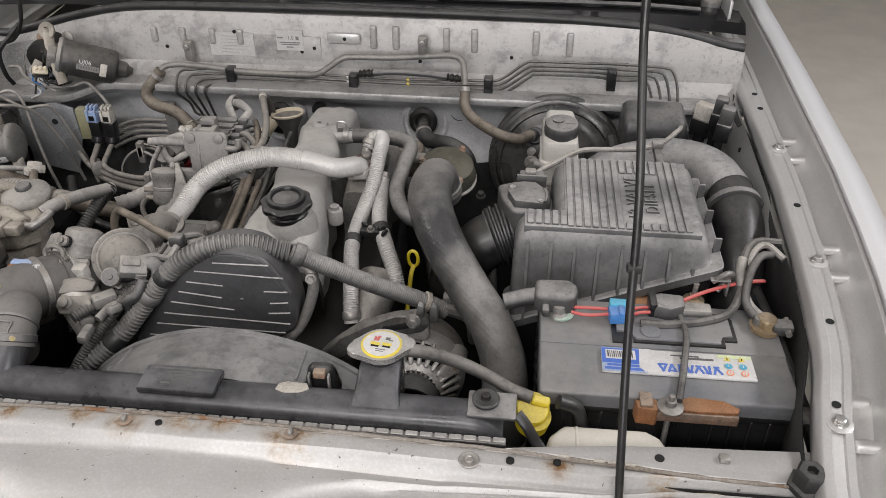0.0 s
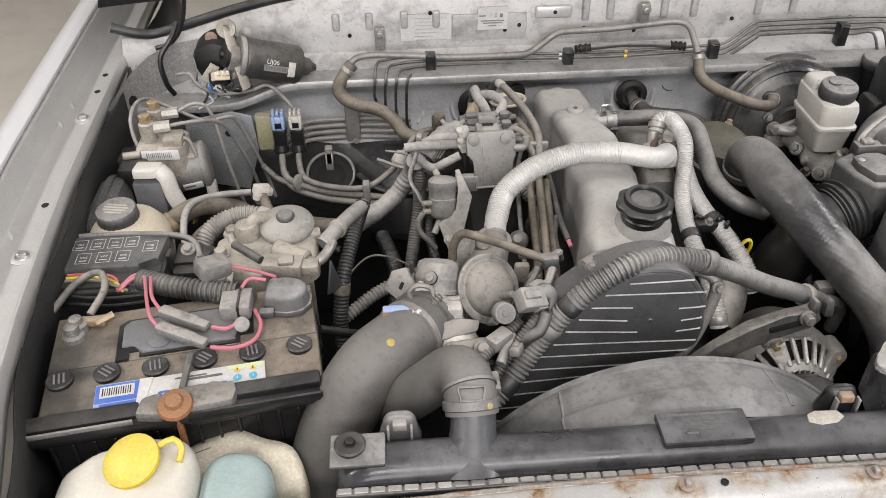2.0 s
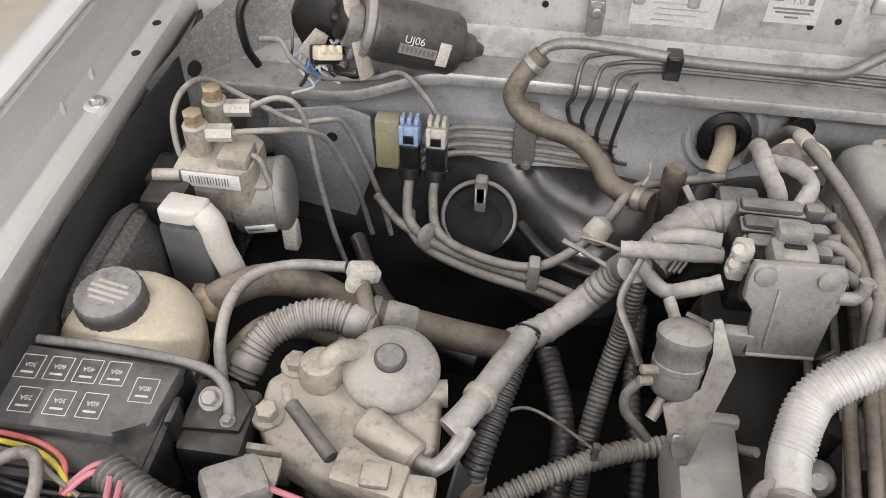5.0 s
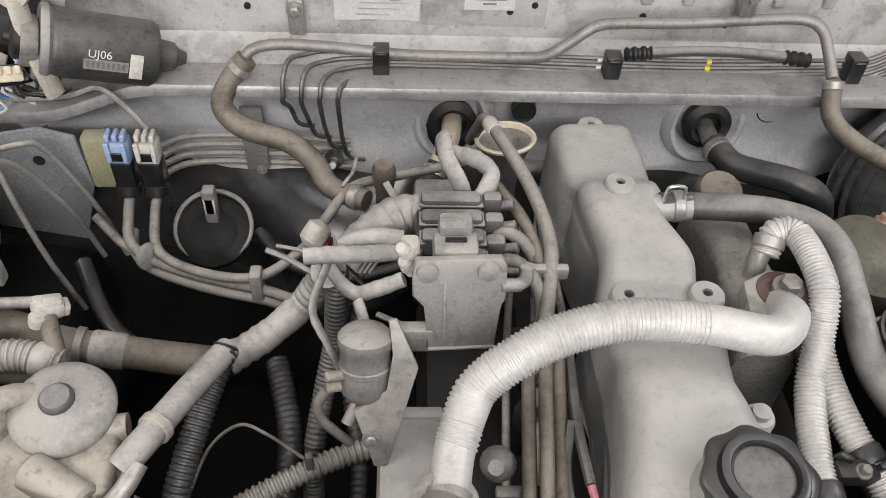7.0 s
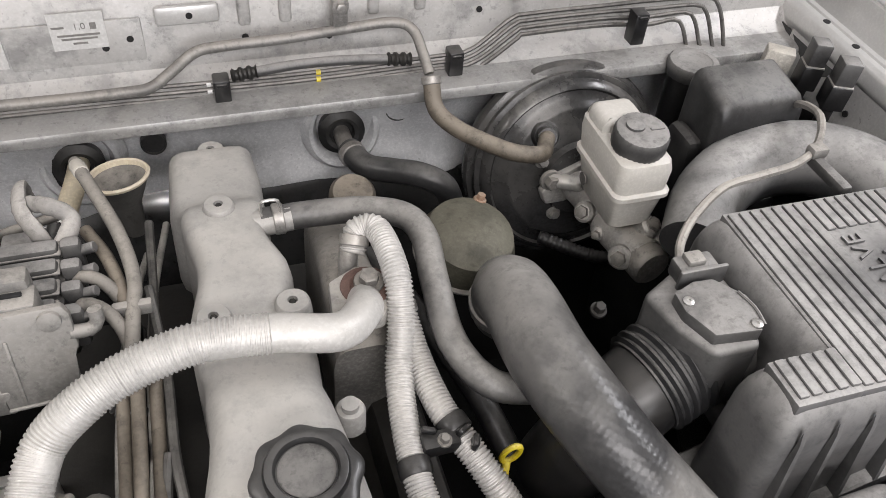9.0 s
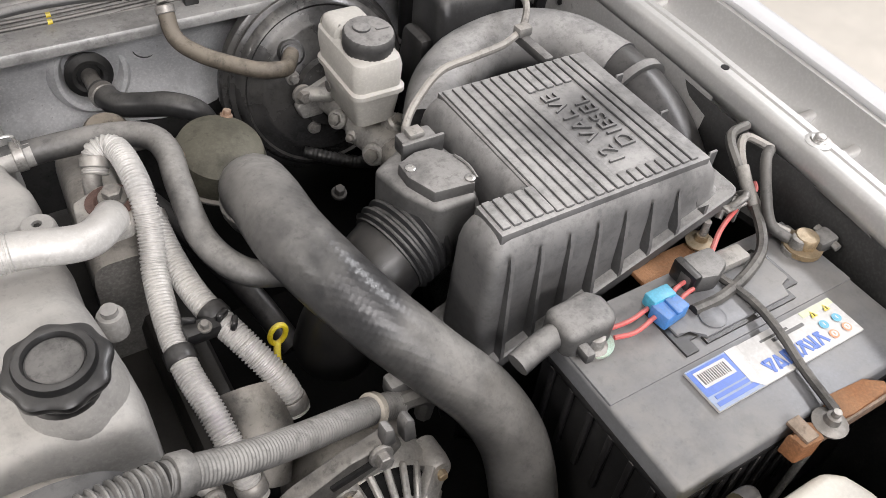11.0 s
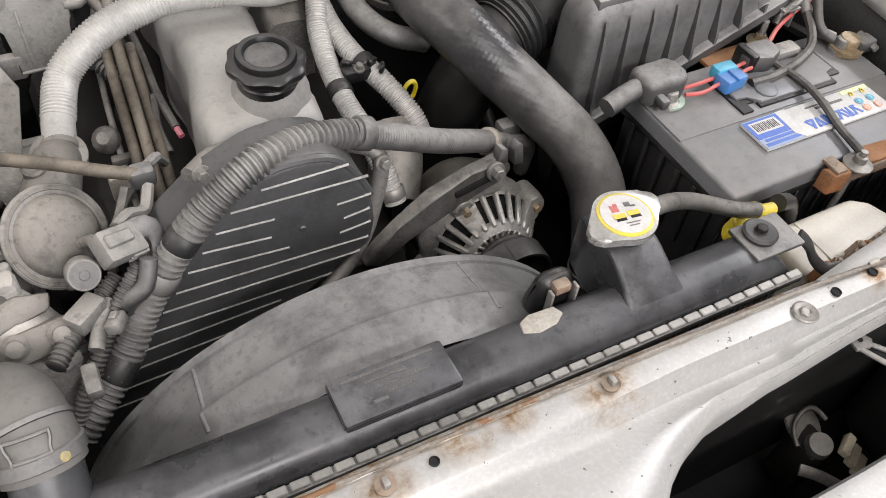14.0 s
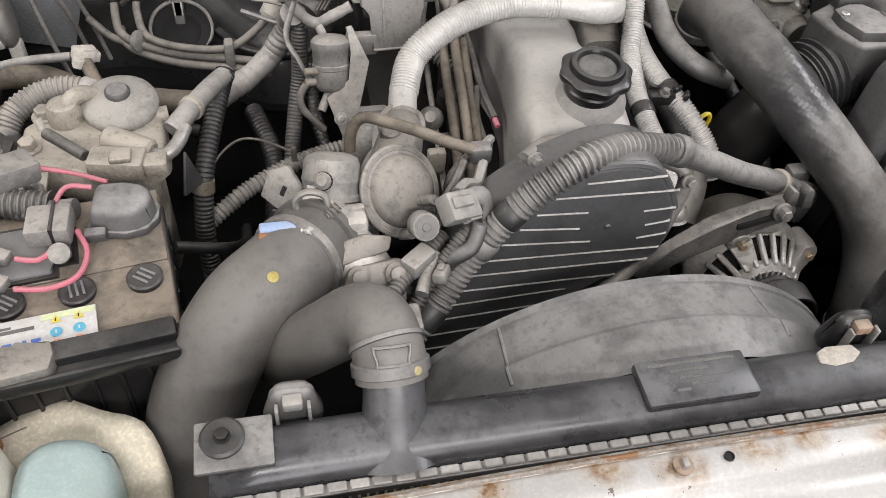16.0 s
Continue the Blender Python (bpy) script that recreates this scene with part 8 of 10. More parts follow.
# power steering reservoir
ps = empty("power_steering_reservoir", "aged cream power steering reservoir with black cap", "reservoir")
mP = Matrix.Translation((-1.012, 1.084, 0.0))
part("body", lathe([(0.040, 0.80), (0.048, 0.84), (0.055, 0.868), (0.0585, 0.886), (0.0590, 0.902), (0.055, 0.918), (0.046, 0.931), (0.036, 0.938), (0.030, 0.940), (0.0, 0.940)], mP, 40), CREAM, ps)
mPc = Matrix.Translation((-1.018, 1.082, 0.938)) @ pose(0, 0, 0, 3, -2, 0) @ Matrix.Diagonal((0.92, 0.92, 0.85, 1.0))
c = part("cap", lathe([(0.0295, 0), (0.0305, 0.003), (0.0305, 0.019), (0.0285, 0.0225), (0.0, 0.0228)], mPc, 72, lobes=24, depth=0.0005), DUSTY, ps, "black ribbed screw cap")
for k in range(4):
    part("print_bar", box((0, 0.009 - 0.006 * k, 0.0228), ((0.030, 0.038, 0.036, 0.026)[k], 0.0030, 0.0004), 0, mPc @ pose(0, 0, 0, 0, 0, -12)), WHITEPLASTIC, c)
solo("reservoir_clamp", lathe([(0.055, 0.868), (0.057, 0.870), (0.057, 0.880), (0.055, 0.882)], mP, 36), GALV, "steel strap round the steering reservoir", "clamp")

# fuse box
fb = empty("fuse_box", "black fuse box with a grey printed lid", "fuse box")
part("body", box((-1.0, 0.985, 0.905), (0.128, 0.105, 0.075), 0.006), BLACK, fb)
part("side_shell", box((-0.947, 0.972, 0.905), (0.034, 0.08, 0.070), 0.006, taper=0.9), BLACK, fb)
part("front_slope", box((-1.0, 0.936, 0.918), (0.118, 0.020, 0.040), 0.005, None, taper=0.9), BLACK, fb)
for k in range(2):
    part("front_ridge", hose([(-1.062, 0.930, 0.935 - 0.012 * k), (-1.0, 0.922, 0.932 - 0.012 * k), (-0.948, 0.926, 0.932 - 0.012 * k)], 0.0022, n=8), BLACK, fb)
lid = part("lid", prism([(-1.060, 0.958), (-0.962, 0.958), (-0.958, 0.968), (-0.940, 0.970), (-0.936, 1.022), (-1.058, 1.026)], 0.938, 0.9525, 0.003), LIDGREY, fb, "grey lid with fuse chart")
FB = (("30A", -1.046, 1.006), ("60A", -1.024, 1.007), ("40A", -1.002, 1.008), ("40A", -0.981, 1.009), ("80A", -0.955, 0.998), ("20A", -1.035, 0.978), ("30A", -1.010, 0.979), ("60A", -0.986, 0.980))
for t, x, y in FB:
    mm = Matrix.Translation((x, y, 0.9527)) @ pose(0, 0, 0, 0, 0, 182) @ Matrix.Scale(0.86, 4)
    letters(t, 0.0066, mm @ Matrix.Translation((0, -0.002, 0)), LABEL, lid, depth=0.0001)
    part("print_bar", box((0, 0.006, 0), (0.011, 0.002, 0.0003), 0, mm), LABEL, lid)
    for sx in (-1, 1):
        part("frame_bar", box((sx * 0.0098, 0, 0), (0.0007, 0.024, 0.0003), 0, mm), LABEL, lid)
        part("frame_bar", box((0, sx * 0.012, 0), (0.0196, 0.0007, 0.0003), 0, mm), LABEL, lid)
part("latch", box((-0.930, 0.985, 0.938), (0.006, 0.018, 0.026), 0.002), BLACK, fb)
part("rail", hose([(-1.07, 1.035, 0.945), (-1.0, 1.036, 0.945), (-0.93, 1.032, 0.942), (-0.905, 1.020, 0.938), (-0.895, 0.998, 0.93)], 0.0045), DUSTY, fb)
part("rail_bolt", bolt((-0.912, 1.010, 0.934), (0, -0.5, 1), 0.0065, 0.010), GALV, fb)
fbb = empty("fuse_box_bracket", "black steel bracket beside the fuse box", "bracket")
part("bracket_block", box((-0.905, 1.0, 0.902), (0.05, 0.06, 0.05), 0.006), BLACK, fbb)
part("bracket_ear", prism([(-0.928, 0.985), (-0.885, 0.988), (-0.882, 1.012), (-0.900, 1.030), (-0.928, 1.028)], 0.928, 0.932, 0.001), BLACK, fbb)
part("ear_bolt", bolt((-0.895, 0.994, 0.932), (0, 0, 1), 0.004, 0.006), GALV, fbb)

# anti-lock brake unit
absu = empty("brake_modulator", "dusty aluminium brake modulator with brass fittings", "brake modulator")
part("valve_block", prism([(-0.036, -0.032), (0.030, -0.032), (0.038, -0.020), (0.038, 0.022), (0.026, 0.032), (-0.036, 0.032)], 0.0, 0.062, 0.004, Matrix.Translation((-0.992, 1.270, 0.893))), BEIGECAST, absu)
part("block_step", box((-0.972, 1.262, 0.958), (0.030, 0.034, 0.016), 0.004), BEIGECAST, absu)
part("label", box((-0.990, 1.2365, 0.946), (0.056, 0.002, 0.017), 0.0006), LABEL, absu, "white bar-code label")
for k in range(14):
    part("barcode_bar", box((-1.010 + 0.0028 * k, 1.2352, 0.9465), (0.0007 if k % 3 else 0.0012, 0.0006, 0.009), 0), PLATEGREY, absu)
mM = aim((-0.985, 1.272, 0.897), (1, 0.16, 0.10)) @ Matrix.Scale(0.89, 4)
mot = part("motor", lathe([(0.038, 0.0), (0.0415, 0.004), (0.0415, 0.050), (0.0425, 0.051), (0.0425, 0.056), (0.040, 0.060), (0.034, 0.063), (0.020, 0.064), (0.0, 0.064)], mM, 40), PLATEGREY, absu, "grey motor cylinder")
part("motor_plate", box((-0.958, 1.262, 0.931), (0.030, 0.026, 0.004), 0.001, None), BEIGECAST, mot)
mML = Matrix.Translation((-0.953, 1.2428, 0.884)) @ pose(0, 0, 0, 20, -6, 9)
part("motor_label", box((0, 0, 0), (0.030, 0.003, 0.013), 0.0008, mML), LABEL, mot)
part("print_bar", box((-0.004, -0.0017, 0.0015), (0.016, 0.0006, 0.003), 0, mML), FAINT, mot)
part("control_unit", box((-1.030, 1.238, 0.895), (0.040, 0.070, 0.095), 0.005), BLACK, absu, "black control unit")
part("unit_corner", box((-1.042, 1.258, 0.925), (0.034, 0.045, 0.030), 0.005), BLACK, absu)
part("unit_front", box((-1.006, 1.200, 0.886), (0.044, 0.024, 0.082), 0.004), BATTERY, absu)
part("lever_top", prism([(-1.022, 1.182), (-0.990, 1.180), (-0.978, 1.188), (-0.978, 1.206), (-1.018, 1.210)], 0.940, 0.955, 0.005, seg=3), MILKY, absu, "white locking lever")
part("lever_side", sweep(spline([(-0.984, 1.192, 0.948), (-0.974, 1.188, 0.936), (-0.970, 1.186, 0.910), (-0.962, 1.184, 0.880), (-0.966, 1.182, 0.856)], 0.004), 0.0125, 14, None, 0.6), MILKY, absu, "white locking lever")
part("lever_foot", box((-0.988, 1.184, 0.850), (0.040, 0.014, 0.012), 0.004), MILKY, absu)
for k in range(4):
    part("unit_wire", hose([(-0.974 + 0.003 * k, 1.198, 0.876), (-0.962 + 0.003 * k, 1.200, 0.870), (-0.954 + 0.003 * k, 1.204, 0.856), (-0.958 + 0.002 * k, 1.206, 0.838)], 0.0018, n=6), (VACHOSE, YELLOW, PALECONDUIT, VACHOSE)[k], absu)
for x, y, z in ((-1.004, 1.305, 0.966), (-1.010, 1.268, 0.963)):
    f = part("fitting", lathe([(0.012, -0.022), (0.012, 0.022), (0.009, 0.024), (0.009, 0.027)], Matrix.Translation((x, y, z)), 16), BEIGECAST, absu)
    part("banjo_bolt", lathe([(0.0095, 0.026), (0.0095, 0.036), (0.008, 0.037)], Matrix.Translation((x, y, z)), 6), COPPERISH, f, "brass hexagon bolt")
    part("side_nut", rod((x + 0.010, y, z + 0.014), (x + 0.034, y + 0.004, z + 0.014), 0.0085, 6), WHITEPLASTIC, f)
part("front_plug", rod((-1.045, 1.235, 0.948), (-1.020, 1.238, 0.948), 0.006, 10), BEIGECAST, absu)
part("lower_connector", box((-0.930, 1.262, 0.862), (0.016, 0.016, 0.034), 0.003), WHITEPLASTIC, absu, "white connector")
for pts in ([(-1.028, 1.262, 0.945), (-1.034, 1.270, 0.962), (-1.036, 1.282, 0.985), (-1.030, 1.300, 1.000), (-1.018, 1.320, 1.000), (-1.000, 1.330, 0.985), (-0.965, 1.335, 0.962), (-0.935, 1.340, 0.945), (-0.905, 1.345, 0.948), (-0.893, 1.356, 0.938), (-0.880, 1.366, 0.895), (-0.862, 1.372, 0.83), (-0.85, 1.372, 0.77)],
            [(-0.970, 1.309, 0.981), (-0.945, 1.313, 0.991), (-0.926, 1.315, 0.984), (-0.916, 1.312, 0.955), (-0.908, 1.305, 0.90), (-0.896, 1.30, 0.83), (-0.88, 1.30, 0.76)],
            [(-0.976, 1.272, 0.977), (-0.955, 1.275, 0.979), (-0.935, 1.282, 0.977), (-0.915, 1.295, 0.970), (-0.902, 1.318, 0.945), (-0.893, 1.336, 0.905), (-0.880, 1.350, 0.85), (-0.87, 1.36, 0.78)],
            [(-0.975, 1.265, 0.960), (-0.952, 1.262, 0.958), (-0.944, 1.258, 0.94), (-0.936, 1.256, 0.90), (-0.932, 1.260, 0.87)]):
    part("brake_pipe", hose(pts, 0.0031, 0.004, 10), PALECONDUIT, absu, "bent steel brake pipe")
for y, z, w in ((1.23, 0.78, 0.05), (1.14, 0.84, 0.09), (1.38, 0.80, 0.08)):
    solo("inner_wing_pressing", box((-1.055, y, z), (0.05, 0.16, 0.20), 0.03), PRESSING, "dark pressed metal of the inner wing", "pressing", "inner wing pressings", "structure")

corner = empty("cowl_side_gusset", "dirt-stained steel gusset, toned darker for the shade in the bay corner", "gusset", "", "structure")
# blotchy plate paint, with the shade of the corner mixed into its tone
GUSSET = mat("stained_shaded_corner_paint", (0.40, 0.397, 0.385), 0.42, 0.3, (0.20, 0.193, 0.18), 6, 1.0, 0.03, 50, dust=0.5, dust_colour=(0.30, 0.275, 0.235), patch=(0.35, 0.6), spots=(0.05, 0.047, 0.043), spot_level=0.60, grime=0.5)
gus = []
for k in range(9):
    gus.append([(x, y, 0.80 + (top - 0.80) * k / 8) for x, y, top in ((-1.082, 1.28, 0.982), (-1.080, 1.34, 0.984), (-1.074, 1.385, 0.988), (-1.060, 1.420, 1.000), (-1.038, 1.450, 1.012), (-1.008, 1.472, 1.020), (-0.970, 1.4825, 1.024), (-0.945, 1.4845, 1.026))])
part("sheet", strip_loft(gus), GUSSET, corner)
for x, y, z, r in ((-1.066, 1.402, 0.955, 0.009), (-1.078, 1.355, 0.930, 0.007)):
    part("hole", lathe([(r, -0.002), (r, 0.0015), (0.0, 0.0015)], aim((x, y, z), (0.85, -0.5, 0.05)), 16), DARK, corner, "dark round hole")

# connectors, bracket and vacuum hoses on the left firewall
brk = empty("relay_bracket_plate", "dark blue-grey bracket plate with holes", "bracket")
part("plate", prism([(-0.985, 0.80), (-0.895, 0.78), (-0.868, 0.86), (-0.872, 0.925), (-0.905, 0.935), (-0.985, 0.92)], 0, 0.004, 0.001, Matrix(((1, 0, 0, 0), (0, 0, -1, 1.39), (0, 1, 0, 0), (0, 0, 0, 1)))), mat("blue_grey_plate", (0.31, 0.32, 0.33), 0.32, 0.3, (0.17, 0.175, 0.18), 8, 0.9, 0.02, spots=(0.02, 0.02, 0.02), spot_level=0.60), brk)
part("hole", lathe([(0.006, 0), (0.006, 0.001)], aim((-0.915, 1.3855, 0.895), (0, -1, 0)), 14), DARK, brk)
part("relay_body", box((-0.853, 1.392, 0.893), (0.028, 0.02, 0.066), 0.004), mat("olive_plastic", (0.28, 0.27, 0.16), 0.5, 0, (0.22, 0.21, 0.13), 40, 0.8, 0.05, dust=0.4), brk, "olive relay body")
for x, mt, nm in ((-0.827, PALEBLUE, "pale blue"), (-0.798, WHITEPLASTIC, "cream white")):
    so = empty("solenoid_valve", "black solenoid valve with %s connector" % nm, "solenoid valve", "solenoid valves")
    part("valve_body", box((x, 1.380, 0.888), (0.022, 0.022, 0.034), 0.003), BLACK, so)
    cn = part("connector", box((x, 1.380, 0.916), (0.022, 0.020, 0.025), 0.003), mt, so, "%s connector" % nm)
    for sx in (-1, 1):
        part("latch", box((x + sx * 0.008, 1.368, 0.920), (0.005, 0.004, 0.024), 0.001, seg=1), mt, cn)
    for sx in (-1, 0, 1):
        part("tooth", box((x + sx * 0.0075, 1.379, 0.934), (0.0045, 0.014, 0.008), 0.001, seg=1), mt, cn)
    part("window", box((x, 1.3685, 0.914), (0.012, 0.002, 0.010), 0.0005, seg=1), BLACK, cn)
    part("base", lathe([(0.013, 0), (0.013, 0.010), (0.007, 0.014)], aim((x, 1.376, 0.872), (0, -0.4, -1)), 16), BLACK, so)
VAC_A = [(-0.827, 1.372, 0.862), (-0.825, 1.345, 0.850), (-0.818, 1.318, 0.846), (-0.797, 1.298, 0.842), (-0.755, 1.285, 0.834), (-0.716, 1.273, 0.834), (-0.676, 1.261, 0.836), (-0.637, 1.240, 0.842)]
VAC_B = [(-0.798, 1.372, 0.862), (-0.797, 1.346, 0.855), (-0.782, 1.296, 0.852), (-0.733, 1.270, 0.850), (-0.679, 1.265, 0.852), (-0.635, 1.282, 0.876), (-0.613, 1.300, 0.900), (-0.590, 1.335, 0.908), (-0.550, 1.355, 0.905), (-0.500, 1.365, 0.910)]
vset = empty("vacuum_hose_set", "three dusty grey vacuum hoses clipped together", "vacuum hoses")
part("hose", hose(VAC_A, 0.0056, n=10), VACHOSE, vset)
part("hose", hose([(x + 0.004, y - 0.004, z - 0.012) for x, y, z in VAC_A[1:]], 0.0056, n=10), VACHOSE, vset)
part("hose", hose(VAC_B, 0.0052, n=10), VACHOSE, vset)
part("hose", hose([(-0.86, 1.35, 0.85), (-0.835, 1.33, 0.835), (-0.81, 1.31, 0.836), (-0.797, 1.30, 0.84)], 0.005, n=10), VACHOSE, vset)
part("hose_clip", box((-0.682, 1.262, 0.845), (0.012, 0.018, 0.036), 0.003), PLATEGREY, vset)
part("hose_clip", lathe([(0.014, 0), (0.0145, 0.006), (0.012, 0.008)], aim((-0.797, 1.298, 0.846), (0.6, -0.4, 0.1)), 14), PLATEGREY, vset)
part("check_valve", lathe([(0.006, -0.014), (0.0125, -0.009), (0.013, 0.0), (0.0125, 0.009), (0.006, 0.014)], aim((-0.624, 1.288, 0.888), (0.5, 0.55, 0.55)), 20), WHITEPLASTIC, vset, "white check valve")
horn = empty("horn", "black disc horn with white connector on the wing", "horn")
part("disc", lathe([(0.037, 0), (0.040, 0.004), (0.040, 0.012), (0.034, 0.014), (0.026, 0.012), (0.018, 0.016), (0.0, 0.017)], aim((-0.748, 1.375, 0.80), (0.05, -0.5, 0.85)), 32), DARK, horn)
mH = aim((-0.748, 1.375, 0.812), (0.05, -0.5, 0.85))
part("rim", hose([tuple(mH @ Vector((0.041 * math.cos(a), 0.041 * math.sin(a), 0))) for a in (2 * math.pi * k / 24 for k in range(25))], 0.0028, 0.006, 8), PLATEGREY, horn)
part("strap", box((-0.748, 1.382, 0.832), (0.014, 0.016, 0.06), 0.003), PLATEGREY, horn)
part("connector", box((-0.748, 1.382, 0.842), (0.013, 0.016, 0.024), 0.002), WHITEPLASTIC, horn, "white connector")

# fuel filter with hand primer
ff = empty("fuel_filter_head", "beige dusty fuel filter head with round hand primer", "fuel filter")
mD = aim((-0.787, 1.060, 0.935), (0.02, -0.12, 1))
part("primer_disc", lathe([(0.020, -0.026), (0.030, -0.018), (0.037, -0.010), (0.0385, -0.004), (0.037, 0.000), (0.030, 0.004), (0.017, 0.008), (0.014, 0.010)], mD, 40), mat("primer_rubber", (0.33, 0.32, 0.30), 0.6, 0, (0.27, 0.255, 0.23), 20, 0.8, 0.06, dust=0.6, dust_colour=(0.4, 0.38, 0.34)), ff)
part("primer_button", lathe([(0.0125, 0.008), (0.0125, 0.013), (0.010, 0.016), (0.004, 0.0165), (0.0, 0.0155)], mD, 24), DUSTY, ff, "dark centre button")
part("head", prism([(-0.880, 1.005), (-0.862, 0.985), (-0.815, 0.965), (-0.765, 0.975), (-0.742, 1.0), (-0.745, 1.05), (-0.79, 1.085), (-0.85, 1.075), (-0.882, 1.045)], 0.885, 0.922, 0.007, seg=3), BEIGECAST, ff)
part("canister", lathe([(0.040, 0.72), (0.050, 0.735), (0.050, 0.875), (0.046, 0.885)], Matrix.Translation((-0.805, 1.02, 0)), 32), BEIGECAST, ff)
part("dome", lathe([(0.017, -0.01), (0.0175, 0.008), (0.014, 0.018), (0.006, 0.022), (0.0, 0.0225)], Matrix.Translation((-0.840, 1.050, 0.925)), 24), BEIGECAST, ff)
part("dome_arm", hose([(-0.842, 1.045, 0.936), (-0.825, 1.06, 0.945), (-0.81, 1.07, 0.935)], 0.009), BEIGECAST, ff)
part("outlet_barrel", rod((-0.800, 1.015, 0.925), (-0.755, 0.990, 0.920), 0.014, 20, chamfer=0.003), BEIGECAST, ff)
part("outlet_pipe", hose([(-0.757, 0.991, 0.920), (-0.742, 0.986, 0.921), (-0.730, 0.998, 0.926), (-0.722, 1.015, 0.932)], 0.007), GALV, ff)
part("back_port", rod((-0.770, 1.05, 0.915), (-0.742, 1.055, 0.915), 0.011, 16), BEIGECAST, ff)
for x, y in ((-0.871, 1.010), (-0.862, 1.058)):
    part("head_bolt", bolt((x, y, 0.920), (0, 0, 1), 0.0085, 0.013), BEIGECAST, ff)
rodp = part("drain_rod", rod((-0.852, 1.012, 0.938), (-0.812, 0.972, 0.940), 0.0058, 12, chamfer=0.001), CONDUIT, ff, "dark plastic drain rod")
part("rod_tip", rod((-0.855, 1.015, 0.940), (-0.857, 1.020, 0.950), 0.004, 10), WHITEPLASTIC, rodp)
cn = part("connector", box((-0.783, 0.962, 0.936), (0.052, 0.028, 0.022), 0.004, Matrix.Translation((-0.783, 0.962, 0)) @ pose(0, 0, 0, 0, 0, -10) @ Matrix.Translation((0.783, -0.962, 0))), BEIGECAST, ff, "beige wire connector")
part("connector_latch", box((-0.778, 0.958, 0.949), (0.020, 0.018, 0.006), 0.002), BEIGECAST, cn)
part("connector_nose", box((-0.748, 0.957, 0.936), (0.022, 0.020, 0.016), 0.003), BEIGECAST, cn)
stand = empty("filter_bracket", "dusty steel bracket with bolt beside the fuel filter", "bracket")
part("plate", box((-0.868, 0.960, 0.915), (0.034, 0.040, 0.005), 0.002), BEIGECAST, stand)
part("upright", box((-0.868, 0.985, 0.895), (0.030, 0.006, 0.05), 0.002), BEIGECAST, stand)
part("bolt", bolt((-0.862, 0.952, 0.918), (0, 0, 1), 0.007, 0.014), GALV, stand)
fin = solo("splash_fin", prism([(0, 0), (0.035, -0.01), (0.015, 0.05)], 0, 0.003, 0.001, Matrix.Translation((-0.735, 0.99, 0.86)) @ pose(0, 0, 0, 90, 0, 60)), DUSTY, "thin metal fin beside the fuel filter", "fin")

# hoses behind the fuel filter
tj = empty("filter_sensor_lead", "grey taped sensor lead with white connector", "cable")
part("lead", hose([(-0.930, 1.060, 0.885), (-0.937, 1.085, 0.905), (-0.937, 1.118, 0.919), (-0.928, 1.155, 0.914), (-0.898, 1.180, 0.906), (-0.853, 1.185, 0.905)], 0.0052), TAPE, tj)
mJ = Matrix.Translation((-0.834, 1.168, 0.919)) @ pose(0, 0, 0, 0, 20, 30)
part("connector", box((0, 0, 0), (0.024, 0.017, 0.016), 0.003, mJ), WHITEPLASTIC, tj, "dusty white connector")
part("latch", box((0.002, -0.004, 0.0095), (0.014, 0.009, 0.004), 0.001, mJ), WHITEPLASTIC, tj)
part("ring_tab", lathe([(0.006, -0.008), (0.007, -0.004), (0.007, 0.002), (0.004, 0.003)], mJ @ Matrix.Translation((-0.010, -0.010, -0.002)), 14), WHITEPLASTIC, tj)
part("collar", box((0.014, 0, -0.002), (0.006, 0.013, 0.012), 0.002, mJ), WHITEPLASTIC, tj)
part("stub", hose([(-0.832, 1.158, 0.915), (-0.822, 1.135, 0.905), (-0.812, 1.115, 0.895)], 0.0075), BROWNHOSE, tj)
PCH = [(-0.922, 1.075, 0.868), (-0.908, 1.105, 0.890), (-0.881, 1.124, 0.900), (-0.851, 1.130, 0.902), (-0.815, 1.125, 0.895)]
pch = empty("pale_conduit_hose", "pale dusty corrugated conduit behind the fuel filter", "conduit")
part("conduit", ribbed(PCH, 0.0135, 0.005, 0.0016), PALECONDUIT, pch)
part("tape_wrap", ring_band(PCH, 0.90, 0.0148, 0.016), TAPE, pch, "grey tape wrap")
part("tape_wrap", ring_band(PCH, 0.12, 0.0148, 0.012), TAPE, pch, "grey tape wrap")
RTH = [(-0.976, 1.137, 0.880), (-0.951, 1.145, 0.898), (-0.923, 1.165, 0.898), (-0.885, 1.178, 0.882), (-0.84, 1.176, 0.860), (-0.76, 1.175, 0.842), (-0.70, 1.172, 0.835)]
rth = empty("return_hose", "thick brown hose passing behind the fuel filter", "hose", "return hoses")
part("hose_body", hose(RTH, 0.0150, n=18), BROWNHOSE, rth)
part("joiner", ring_band(RTH, 0.66, 0.0162, 0.030), PALECONDUIT, rth, "pale joiner sleeve")
part("hose_clamp", ring_band(RTH, 0.58, 0.0165, 0.008), GALV, rth, "steel hose clamp")
RTS = [(-0.94, 1.09, 0.86), (-0.915, 1.12, 0.878), (-0.88, 1.14, 0.874), (-0.83, 1.13, 0.86)]
rts = empty("return_hose", "short brown hose below the corrugated conduit", "hose", "return hoses")
part("hose_body", hose(RTS, 0.0140, n=16), BROWNHOSE, rts)
part("hose_clamp", ring_band(RTS, 0.9, 0.0152, 0.008), GALV, rts, "steel hose clamp")
